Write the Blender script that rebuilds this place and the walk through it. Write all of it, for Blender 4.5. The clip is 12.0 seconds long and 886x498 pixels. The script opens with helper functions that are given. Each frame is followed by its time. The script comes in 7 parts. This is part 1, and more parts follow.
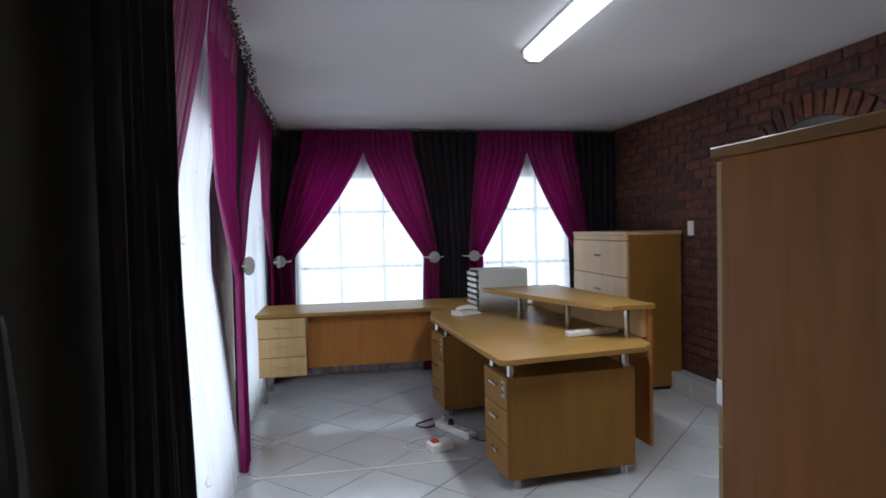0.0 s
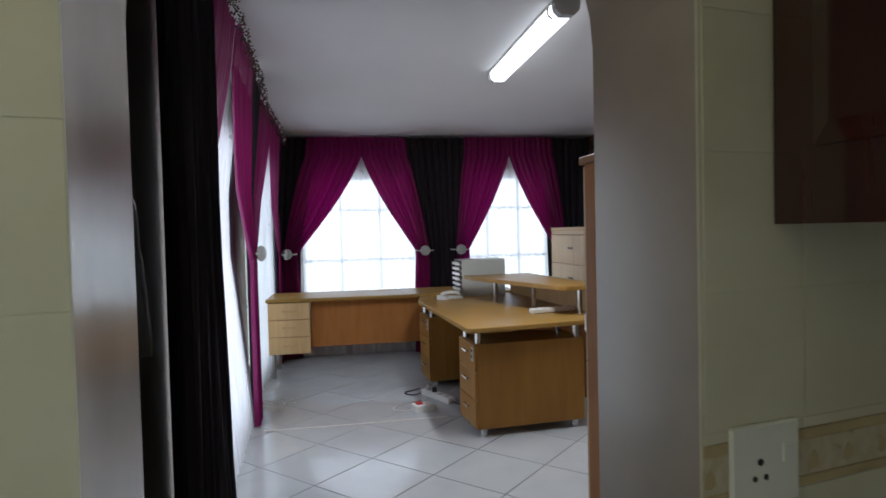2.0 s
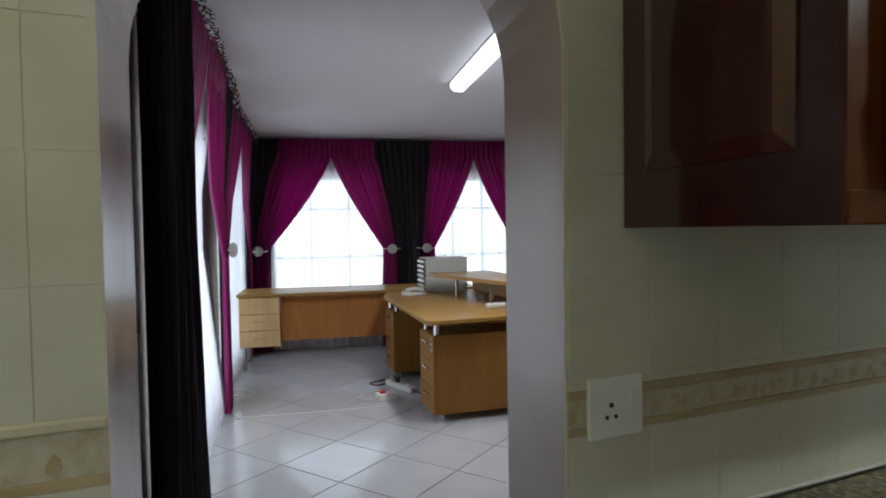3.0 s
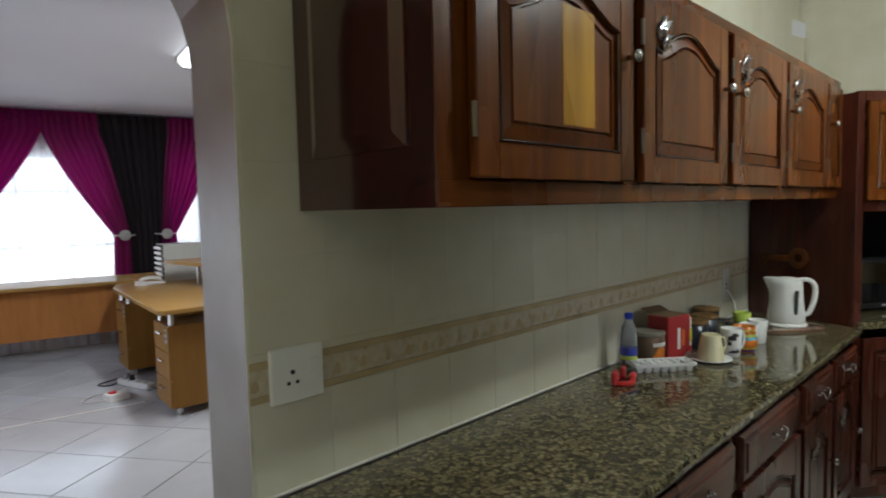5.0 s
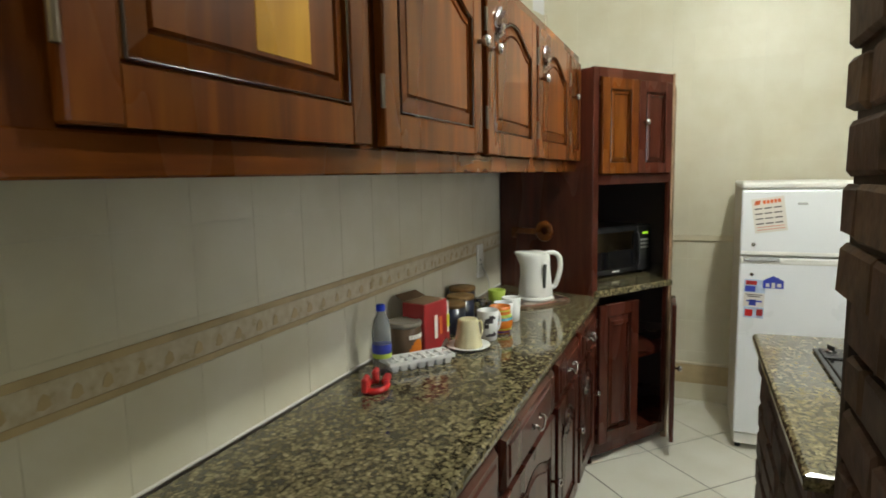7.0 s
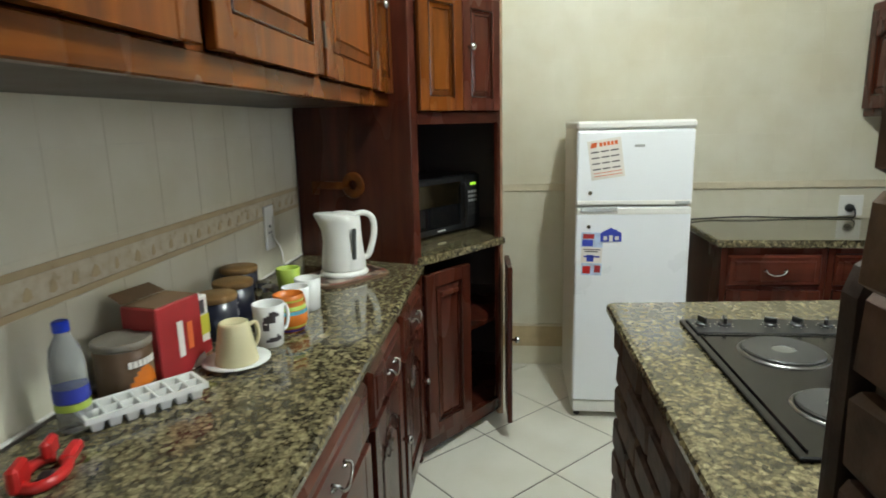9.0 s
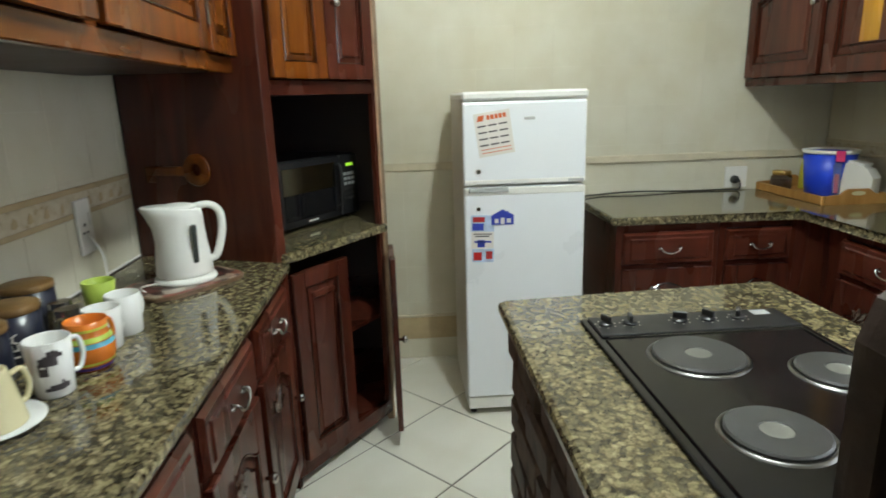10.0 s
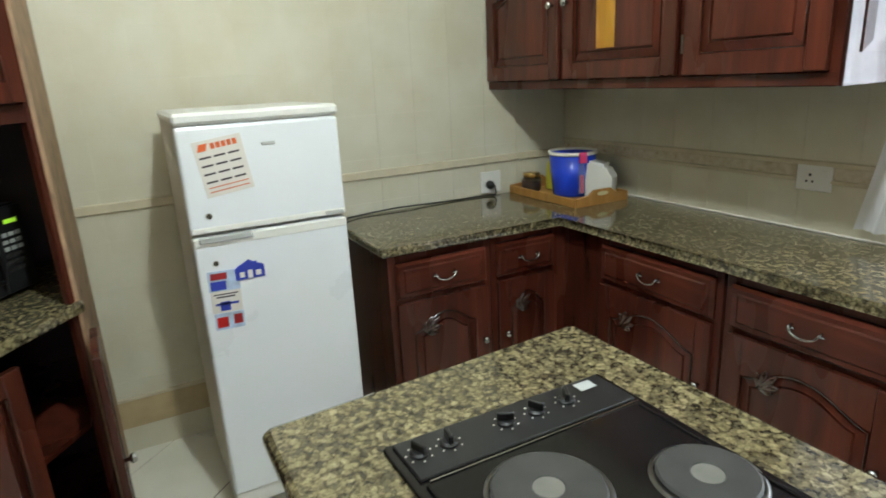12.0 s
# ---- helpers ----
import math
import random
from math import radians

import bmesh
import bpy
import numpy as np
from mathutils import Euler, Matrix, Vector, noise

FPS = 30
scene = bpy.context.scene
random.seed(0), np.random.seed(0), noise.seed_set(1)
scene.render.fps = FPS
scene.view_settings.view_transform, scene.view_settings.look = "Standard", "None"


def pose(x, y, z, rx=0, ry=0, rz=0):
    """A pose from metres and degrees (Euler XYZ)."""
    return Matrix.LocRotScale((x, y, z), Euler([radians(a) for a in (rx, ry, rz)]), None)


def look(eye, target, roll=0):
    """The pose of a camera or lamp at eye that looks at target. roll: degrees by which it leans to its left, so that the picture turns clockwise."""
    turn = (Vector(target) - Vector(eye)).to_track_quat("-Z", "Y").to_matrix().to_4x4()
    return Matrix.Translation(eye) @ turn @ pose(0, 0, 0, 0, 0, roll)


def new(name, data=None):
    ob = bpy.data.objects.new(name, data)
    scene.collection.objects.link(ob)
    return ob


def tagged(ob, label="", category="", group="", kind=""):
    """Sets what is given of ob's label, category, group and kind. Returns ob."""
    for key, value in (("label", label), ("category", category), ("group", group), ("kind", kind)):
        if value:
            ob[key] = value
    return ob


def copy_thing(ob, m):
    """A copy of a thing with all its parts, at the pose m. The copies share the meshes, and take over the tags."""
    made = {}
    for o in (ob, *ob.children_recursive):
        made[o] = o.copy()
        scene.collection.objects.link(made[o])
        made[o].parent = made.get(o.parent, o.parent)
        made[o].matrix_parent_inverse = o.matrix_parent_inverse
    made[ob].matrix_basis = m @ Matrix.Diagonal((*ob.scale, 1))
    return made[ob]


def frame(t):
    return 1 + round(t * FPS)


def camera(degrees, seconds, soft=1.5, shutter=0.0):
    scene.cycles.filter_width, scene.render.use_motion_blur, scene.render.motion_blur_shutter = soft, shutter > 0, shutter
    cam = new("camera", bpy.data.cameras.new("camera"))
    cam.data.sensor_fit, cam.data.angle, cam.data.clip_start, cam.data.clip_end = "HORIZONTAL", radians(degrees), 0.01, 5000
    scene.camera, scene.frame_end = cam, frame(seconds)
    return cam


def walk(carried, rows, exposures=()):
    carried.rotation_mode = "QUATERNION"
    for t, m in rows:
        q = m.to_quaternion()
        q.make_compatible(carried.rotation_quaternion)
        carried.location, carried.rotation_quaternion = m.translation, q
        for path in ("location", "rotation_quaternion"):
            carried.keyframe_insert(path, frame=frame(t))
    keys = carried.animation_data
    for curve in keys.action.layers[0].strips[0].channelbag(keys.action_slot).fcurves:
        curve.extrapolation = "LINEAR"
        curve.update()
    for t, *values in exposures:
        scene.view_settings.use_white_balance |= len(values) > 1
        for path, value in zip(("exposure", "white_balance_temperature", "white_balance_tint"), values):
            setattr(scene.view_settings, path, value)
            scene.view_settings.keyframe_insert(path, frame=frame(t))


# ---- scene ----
cam = camera(73.1, 12.0, 1.7, 0.35)
PATH = [
    (0, (0.235, 0.509, 1.598), (0.953, 2.374, 1.531), -1.3),
    (0.5, (0.203, 0.336, 1.55), (0.914, 2.204, 1.486), -1.2),
    (1, (0.186, 0.172, 1.542), (0.888, 2.043, 1.479), -1.2),
    (1.5, (0.16, 0.004, 1.534), (0.862, 1.876, 1.472), -1.2),
    (2, (0.156, -0.172, 1.532), (0.856, 1.701, 1.472), -1.4),
    (2.5, (0.13, -0.34, 1.534), (0.84, 1.529, 1.472), -1.2),
    (4.5, (0.18, -0.661, 1.521), (1.436, 0.892, 1.416), -1.3),
    (5, (0.223, -0.672, 1.53), (1.632, 0.741, 1.392), -1.4),
    (5.5, (0.296, -0.651, 1.542), (1.844, 0.605, 1.381), -1.4),
    (6, (0.397, -0.628, 1.544), (2.054, 0.477, 1.361), -1.5),
    (6.5, (0.501, -0.582, 1.539), (2.256, 0.353, 1.328), -1.3),
    (7, (0.622, -0.508, 1.527), (2.451, 0.263, 1.281), -1.2),
    (9, (1.296, -0.42, 1.461), (3.242, -0.205, 1.052), -1.4),
    (9.5, (1.472, -0.458, 1.444), (3.418, -0.386, 0.988), -1.6),
    (10, (1.625, -0.494, 1.434), (3.561, -0.609, 0.946), -1.8),
    (10.5, (1.748, -0.53, 1.471), (3.659, -0.828, 0.964), -2.1),
    (11, (1.865, -0.546, 1.496), (3.734, -1.031, 0.973), -2.3),
    (11.5, (1.987, -0.553, 1.518), (3.778, -1.254, 0.971), -2.6),
    (12, (2.097, -0.589, 1.525), (3.801, -1.478, 0.971), -3.0),
]
# the clip's camera opens up as it leaves the bright windows
EXPOSURES = [(0, 0.12, 6050, 10), (2.5, 0.15, 6200, 10), (4.5, 0.32, 6250, 11), (5.5, 0.5, 6500, 12), (7.0, 1.05, 6900, 12), (9.0, 1.2, 6420, 10), (12.0, 1.2, 6300, 10)]
walk(cam, [(t, look(eye, target, roll)) for t, eye, target, roll in PATH], EXPOSURES)

# ---- world and light ----
world = bpy.data.worlds.new("sky")
scene.world = world
world.use_nodes = True
wn = world.node_tree
sky = wn.nodes.new("ShaderNodeTexSky")
sky.sky_type = "NISHITA"
sky.sun_disc = False
sky.sun_elevation, sky.sun_rotation = radians(50), radians(160)
wn.links.new(sky.outputs["Color"], wn.nodes["Background"].inputs["Color"])
wn.nodes["Background"].inputs["Strength"].default_value = 0.12
sun = new("sun", bpy.data.lights.new("sun", "SUN"))
sun.data.energy, sun.data.angle, sun.data.color = 2.5, radians(0.53), (1.0, 0.95, 0.88)
sun.matrix_world = look((6, -20, 25), (0, 0, 0))

OFFICE = pose(0.254, 0.555, 0.008, 0, 0, -2.21) @ pose(-0.342, -0.506, 0)
OFF = pose(0.063, 0.011, 0) @ OFFICE @ pose(0.0, 0.72, 0.0, 0, 0, -9.0)   # the office stands eleven degrees askew to the kitchen
FLOOR_O, CEIL_O, CEIL_K = 0.19, 2.58, 2.95
LAMP_K, FILL_W = (2.75, -1.02, 2.80), (-0.75, -0.12, 2.62)


def area_lamp(name, m, sx, sy, watts, color):
    lamp = new(name, bpy.data.lights.new(name, "AREA"))
    lamp.data.shape, lamp.data.size, lamp.data.size_y = "RECTANGLE", sx, sy
    lamp.data.energy, lamp.data.color = watts, color
    lamp.matrix_world = m
    return lamp


DAY = (0.86, 0.93, 1.0)
# daylight in the window openings: four office, two kitchen, the west one added unseen
area_lamp("window_light", OFF @ look((0.53, 5.915, 1.43), (0.53, 0, 1.43)), 1.28, 1.44, 16, DAY)
area_lamp("window_light", OFF @ look((2.17, 5.915, 1.43), (2.17, 0, 1.43)), 1.08, 1.44, 13.5, DAY)
area_lamp("window_light", OFF @ look((-0.485, 2.68, 1.27), (5, 2.68, 1.27)), 1.42, 1.84, 17, DAY)
area_lamp("window_light", OFF @ look((-0.565, 4.75, 1.27), (5, 4.75, 1.27)), 1.28, 1.84, 15, DAY)
area_lamp("window_light", look((2.35, -2.93, 1.55), (2.35, 0, 1.3)), 1.1, 1.1, 12, DAY)
# fill from the added west window
area_lamp("window_light", look((-1.13, -1.25, 1.55), (0, -1.25, 1.5)), 1.78, 1.28, 1.8, DAY)
area_lamp("window_light", OFF @ look((4.74, 3.0, 1.7), (3.2, 3.0, 1.9)), 1.2, 1.0, 20, DAY)   # lamp added to brighten the room beyond the brick arch; no window there
bulb = new("unseen_kitchen_bulb", bpy.data.lights.new("unseen_kitchen_bulb", "POINT"))
bulb.data.energy, bulb.data.color, bulb.data.shadow_soft_size = 50, (0.90, 1.0, 0.94), 0.055
bulb.location = LAMP_K
# added fill bulb, no fitting known here; brightens the tiles west of the arch
fill_bulb = new("unseen_kitchen_bulb", bpy.data.lights.new("unseen_kitchen_bulb", "POINT"))
fill_bulb.data.energy, fill_bulb.data.color, fill_bulb.data.shadow_soft_size = 4.5, (1.0, 0.98, 0.55), 0.08
fill_bulb.location = FILL_W
tube_lamp = area_lamp("tube_light", OFF @ look((1.40, 2.385, 2.46), (1.40, 2.385, 0)), 0.06, 1.25, 24, (0.95, 0.98, 1.0))

# ---- materials ----


def mat(name, color, rough=0.5, metal=0.0, coat=0.0, spec=0.5):
    m = bpy.data.materials.new(name)
    m.use_nodes = True
    b = m.node_tree.nodes["Principled BSDF"]
    b.inputs["Base Color"].default_value = (*color, 1)
    b.inputs["Roughness"].default_value = rough
    b.inputs["Metallic"].default_value = metal
    b.inputs["Coat Weight"].default_value = coat
    b.inputs["Coat Roughness"].default_value = 0.08
    b.inputs["Specular IOR Level"].default_value = spec
    return m


def nodes_of(m):
    t = m.node_tree
    return t, t.nodes["Principled BSDF"]


def tex(t, kind, scale, stretch=(1, 1, 1), detail=4.0, coords="Object"):
    c = t.nodes.new("ShaderNodeTexCoord")
    mp = t.nodes.new("ShaderNodeMapping")
    mp.inputs["Scale"].default_value = stretch
    n = t.nodes.new(kind)
    n.inputs["Scale"].default_value = scale
    if kind == "ShaderNodeTexNoise":
        n.inputs["Detail"].default_value = detail
    t.links.new(c.outputs[coords], mp.inputs["Vector"])
    t.links.new(mp.outputs["Vector"], n.inputs["Vector"])
    return n


def ramp(t, source, stops):
    r = t.nodes.new("ShaderNodeValToRGB")
    e = r.color_ramp.elements
    while len(e) < len(stops):
        e.new(0.5)
    for el, (p, c) in zip(e, stops):
        el.position, el.color = p, (*c, 1)
    t.links.new(source, r.inputs["Fac"])
    return r


def mix(t, a, b, fac, how="MIX"):
    n = t.nodes.new("ShaderNodeMix")
    n.data_type, n.blend_type = "RGBA", how
    for s, v in (("Factor", fac), ("A", a), ("B", b)):
        k = [i for i in n.inputs if i.name == s and (i.type == "RGBA" or s == "Factor")][0]
        if isinstance(v, (int, float)):
            k.default_value = v
        elif isinstance(v, tuple):
            k.default_value = (*v, 1)
        else:
            t.links.new(v, k)
    return [o for o in n.outputs if o.type == "RGBA"][0]


def bump(t, b, source, strength=0.2, dist=0.002):
    n = t.nodes.new("ShaderNodeBump")
    n.inputs["Strength"].default_value, n.inputs["Distance"].default_value = strength, dist
    t.links.new(source, n.inputs["Height"])
    t.links.new(n.outputs["Normal"], b.inputs["Normal"])


def vary_rough(t, b, source, lo, hi):
    n = t.nodes.new("ShaderNodeMapRange")
    n.inputs["To Min"].default_value, n.inputs["To Max"].default_value = lo, hi
    t.links.new(source, n.inputs["Value"])
    t.links.new(n.outputs["Result"], b.inputs["Roughness"])


def wood(name, dark, mid, light, rough=0.3, coat=0.0, stretch=(9, 9, 0.9), piece=0.0, cloud=1.0):
    m = mat(name, mid, rough, coat=coat, spec=0.22)
    t, b = nodes_of(m)
    grain = tex(t, "ShaderNodeTexNoise", 2.6, stretch, 9.0)
    grain.inputs["Distortion"].default_value = 0.6
    broad = tex(t, "ShaderNodeTexNoise", 1.6, (2.5, 2.5, 0.6), 2.0)
    c = ramp(t, grain.outputs["Fac"], [(0.15, dark), (0.5, mid), (0.88, light)])
    d = ramp(t, broad.outputs["Fac"], [(0.25, (1 - 0.55 * cloud, 1 - 0.58 * cloud, 1 - 0.6 * cloud)), (0.75, (1 + 0.4 * cloud, 1 + 0.36 * cloud, 1 + 0.32 * cloud))])
    col = mix(t, c.outputs["Color"], d.outputs["Color"], 1.0, "MULTIPLY")
    if piece:
        oi = t.nodes.new("ShaderNodeObjectInfo")
        r = ramp(t, oi.outputs["Random"], [(0.0, (1 - piece,) * 3), (1.0, (1 + piece,) * 3)])
        col = mix(t, col, r.outputs["Color"], 1.0, "MULTIPLY")
    t.links.new(col, b.inputs["Base Color"])
    vary_rough(t, b, broad.outputs["Fac"], rough * 0.75, rough * 1.35)
    bump(t, b, grain.outputs["Fac"], 0.08, 0.001)
    return m


def plain(name, color, rough, var=0.12, scale=3.0, relief=0.0, fine=60.0, **kw):
    m = mat(name, color, rough, **kw)
    t, b = nodes_of(m)
    n = tex(t, "ShaderNodeTexNoise", scale, (1, 1, 1), 5.0)
    lo, hi = tuple(c * (1 - var) for c in color), tuple(min(1, c * (1 + var)) for c in color)
    t.links.new(ramp(t, n.outputs["Fac"], [(0.3, lo), (0.7, hi)]).outputs["Color"], b.inputs["Base Color"])
    vary_rough(t, b, n.outputs["Fac"], rough * 0.8, min(1, rough * 1.25))
    if relief:
        f = tex(t, "ShaderNodeTexNoise", fine, (1, 1, 1), 4.0)
        bump(t, b, f.outputs["Fac"], relief, 0.003)
    return m


def tile_mat(name, base, rough, var=0.08, mottle=(0.9, 0.86, 0.75), scale=7.0):
    m = mat(name, base, rough)
    t, b = nodes_of(m)
    n = tex(t, "ShaderNodeTexNoise", scale, (1, 1, 1), 6.0, "Object")
    geo = t.nodes.new("ShaderNodeNewGeometry")
    mp = t.nodes.new("ShaderNodeVectorMath")
    n2 = t.nodes.new("ShaderNodeTexNoise")
    n2.inputs["Scale"].default_value, n2.inputs["Detail"].default_value = scale, 6.0
    t.links.new(geo.outputs["Position"], n2.inputs["Vector"])
    t.nodes.remove(mp)
    c = ramp(t, n2.outputs["Fac"], [(0.35, tuple(a * k for a, k in zip(base, mottle))), (0.65, base)])
    oi = t.nodes.new("ShaderNodeObjectInfo")
    r = ramp(t, oi.outputs["Random"], [(0.0, (1 - var,) * 3), (1.0, (1.0,) * 3)])
    t.links.new(mix(t, c.outputs["Color"], r.outputs["Color"], 1.0, "MULTIPLY"), b.inputs["Base Color"])
    vary_rough(t, b, n2.outputs["Fac"], rough * 0.7, rough * 1.3)
    bump(t, b, n2.outputs["Fac"], 0.05, 0.002)
    return m


M_WOOD = wood("mahogany", (0.030, 0.007, 0.005), (0.068, 0.016, 0.009), (0.105, 0.026, 0.013), 0.26, 0.2)
M_WOODH = wood("mahogany_rail", (0.030, 0.007, 0.005), (0.068, 0.016, 0.009), (0.105, 0.026, 0.013), 0.26, 0.2, (0.9, 9, 9))
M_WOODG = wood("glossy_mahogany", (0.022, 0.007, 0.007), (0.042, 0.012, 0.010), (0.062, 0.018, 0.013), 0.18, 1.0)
M_WOODN = wood("orange_mahogany", (0.042, 0.009, 0.002), (0.122, 0.032, 0.004), (0.215, 0.068, 0.007), 0.26, 0.05)
M_WOODNH = wood("orange_mahogany_rail", (0.042, 0.009, 0.002), (0.122, 0.032, 0.004), (0.215, 0.068, 0.007), 0.26, 0.05, (0.9, 9, 9))
M_SAP = wood("sapwood", (0.30, 0.13, 0.012), (0.44, 0.22, 0.020), (0.54, 0.30, 0.035), 0.25, 0.4)
# mahogany darkened for the shade inside and under the cabinets
M_SHADEW = plain("shaded_inside", (0.035, 0.012, 0.008), 0.45, 0.25, 5)
M_RAW = plain("raw_board_edge", (0.30, 0.19, 0.11), 0.7, 0.35, 14, 0.3)
M_BEECH = wood("beech_veneer", (0.235, 0.110, 0.022), (0.27, 0.130, 0.028), (0.305, 0.150, 0.036), 0.4, 0.0, cloud=0.22)
M_BEECHL = wood("pale_beech", (0.52, 0.33, 0.15), (0.60, 0.40, 0.19), (0.66, 0.46, 0.24), 0.38, 0.0, cloud=0.22)
M_BEECHR = wood("brown_veneer", (0.33, 0.125, 0.030), (0.40, 0.160, 0.040), (0.45, 0.195, 0.055), 0.55, 0.0, cloud=0.22)
M_TOP = wood("desk_top", (0.30, 0.165, 0.040), (0.34, 0.195, 0.052), (0.38, 0.225, 0.066), 0.36, 0.0, (0.9, 9, 9), cloud=0.22)
M_WALL = plain("cream_plaster", (0.60, 0.55, 0.43), 0.75, 0.05, 2.0, 0.12)
M_JAMB = plain("taupe_gloss_paint", (0.42, 0.36, 0.32), 0.24, 0.07, 4.0, 0.10, 25)
M_OWALL = plain("grey_plaster", (0.46, 0.41, 0.35), 0.8, 0.06, 2.0, 0.1)
M_CEIL = plain("white_ceiling", (0.74, 0.74, 0.76), 0.8, 0.03, 1.2, 0.06)
M_KTILE = tile_mat("cream_wall_tile", (0.66, 0.625, 0.50), 0.42, 0.03, (0.93, 0.91, 0.86), 5.0)
M_DECO = tile_mat("decor_tile", (0.61, 0.55, 0.425), 0.3, 0.06, (0.82, 0.76, 0.66), 38.0)
M_LIST = plain("ochre_listello", (0.47, 0.36, 0.20), 0.3, 0.12, 12)
M_CREAM = plain("cream_listello", (0.60, 0.53, 0.38), 0.3, 0.08, 12)
M_FTILE = tile_mat("white_floor_tile", (0.81, 0.79, 0.69), 0.12, 0.05, (0.93, 0.92, 0.89), 4.0)
M_OTILE = tile_mat("grey_white_floor_tile", (0.52, 0.53, 0.53), 0.13, 0.05, (0.92, 0.92, 0.93), 4.0)
M_GROUT = plain("dark_grout", (0.13, 0.115, 0.095), 0.85, 0.2, 10)
M_WGROUT = plain("pale_grout", (0.63, 0.595, 0.475), 0.85, 0.1, 10)
M_WHITE = plain("white_enamel", (0.80, 0.82, 0.84), 0.28, 0.02, 2)
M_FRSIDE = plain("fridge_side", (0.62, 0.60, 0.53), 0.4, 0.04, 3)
M_PLAST = plain("white_plastic", (0.78, 0.77, 0.72), 0.35, 0.03, 6)
M_GAUGE = plain("smoky_plastic", (0.06, 0.065, 0.06), 0.2, 0.1, 6)
M_GREYP = plain("grey_plastic", (0.42, 0.43, 0.42), 0.4, 0.05, 6)
M_BLACK = plain("black_plastic", (0.012, 0.012, 0.013), 0.35, 0.2, 8)
M_HOB = plain("black_enamel", (0.008, 0.007, 0.0075), 0.14, 0.4, 9, spec=0.3)
M_IRON = plain("cast_iron_plate", (0.036, 0.035, 0.033), 0.45, 0.25, 18)
M_IRONC = plain("worn_plate_centre", (0.14, 0.136, 0.118), 0.45, 0.12, 22)
# upstand stone, its shadow put into the near-black colour
M_SHSTONE = plain("shaded_brown_stone", (0.030, 0.018, 0.013), 0.6, 0.45, 30, 0.5, 70)
M_STEEL = mat("steel", (0.42, 0.41, 0.39), 0.24, 1.0)
# colour of the room's reflection in the upper microwave door
M_MWREFL = mat("olive_reflection", (0.30, 0.285, 0.21), 0.22, 1.0)
M_RING = mat("heat_stained_steel", (0.17, 0.165, 0.155), 0.3, 1.0)
M_CHROME = mat("chrome", (0.50, 0.49, 0.47), 0.2, 1.0)
# glossy bead with the groove's shade put into its colour
M_GROOVEBEAD = mat("groove_shade_bead", (0.030, 0.009, 0.005), 0.14, coat=0.6)
M_CARVE = mat("varnished_carving", (0.050, 0.020, 0.012), 0.14, coat=1.0, spec=0.8)
M_HINGE = mat("dull_hinge", (0.16, 0.13, 0.10), 0.4, 0.9)
M_BRASS = mat("brass", (0.62, 0.42, 0.14), 0.28, 1.0)
M_GLASSB = mat("black_glass", (0.008, 0.008, 0.009), 0.04)
M_RED = plain("red_gloss", (0.50, 0.02, 0.018), 0.3, 0.12, 9)
M_REDC = plain("red_card", (0.32, 0.020, 0.022), 0.4, 0.15, 12)
M_CREAMC = plain("cream_ceramic", (0.60, 0.54, 0.33), 0.2, 0.05, 8)
M_TINLID = plain("smoky_tin_lid", (0.20, 0.175, 0.14), 0.35, 0.08, 6)
M_CARD = plain("brown_card", (0.17, 0.10, 0.05), 0.8, 0.15, 14)
M_CERAM = plain("white_ceramic", (0.78, 0.78, 0.75), 0.15, 0.02, 8)
M_NAVY = plain("navy_tin", (0.012, 0.014, 0.03), 0.3, 0.2, 8)
M_BAMBOO = wood("dark_bamboo", (0.12, 0.065, 0.022), (0.165, 0.092, 0.033), (0.21, 0.125, 0.048), 0.45, cloud=0.22)
M_TRAYW = wood("tray_wood", (0.26, 0.12, 0.03), (0.38, 0.19, 0.05), (0.46, 0.25, 0.08), 0.4, cloud=0.22)
M_BLUE = plain("blue_plastic", (0.01, 0.05, 0.58), 0.35, 0.06, 5)
M_PINK = plain("pink_plastic", (0.70, 0.03, 0.16), 0.4, 0.06, 5)
M_YEL = plain("yellow_plastic", (0.55, 0.52, 0.05), 0.4, 0.08, 5)
M_GREEN = plain("lime_plastic", (0.42, 0.55, 0.08), 0.4, 0.08, 5)
M_ORANGE = plain("orange_glaze", (0.62, 0.17, 0.02), 0.25, 0.08, 9)
M_TEAL = plain("teal_glaze", (0.10, 0.34, 0.42), 0.25, 0.08, 9)
M_PURP = plain("violet_glaze", (0.10, 0.04, 0.20), 0.25, 0.08, 9)
M_COFFEE = plain("coffee_brown", (0.13, 0.075, 0.04), 0.4, 0.25, 14)
M_PAPER = plain("paper", (0.72, 0.68, 0.62), 0.7, 0.04, 8)
M_INK = plain("dark_ink", (0.05, 0.04, 0.045), 0.7, 0.1, 8)
M_ORINK = plain("orange_ink", (0.62, 0.12, 0.03), 0.6, 0.05, 8)
M_BLUEINK = plain("blue_ink", (0.03, 0.05, 0.38), 0.5, 0.1, 8)
M_PALEBLUE = plain("pale_blue_print", (0.45, 0.55, 0.70), 0.5, 0.25, 30)
M_VELVET = plain("black_curtain", (0.013, 0.009, 0.014), 0.85, 0.4, 6, 0.15, 300)
M_CORD = plain("cable_black", (0.015, 0.015, 0.015), 0.5, 0.1, 8)
M_WCORD = plain("cable_white", (0.62, 0.60, 0.55), 0.5, 0.06, 8)
M_LETTER = plain("pale_grey_plastic", (0.56, 0.57, 0.52), 0.45, 0.04, 5)


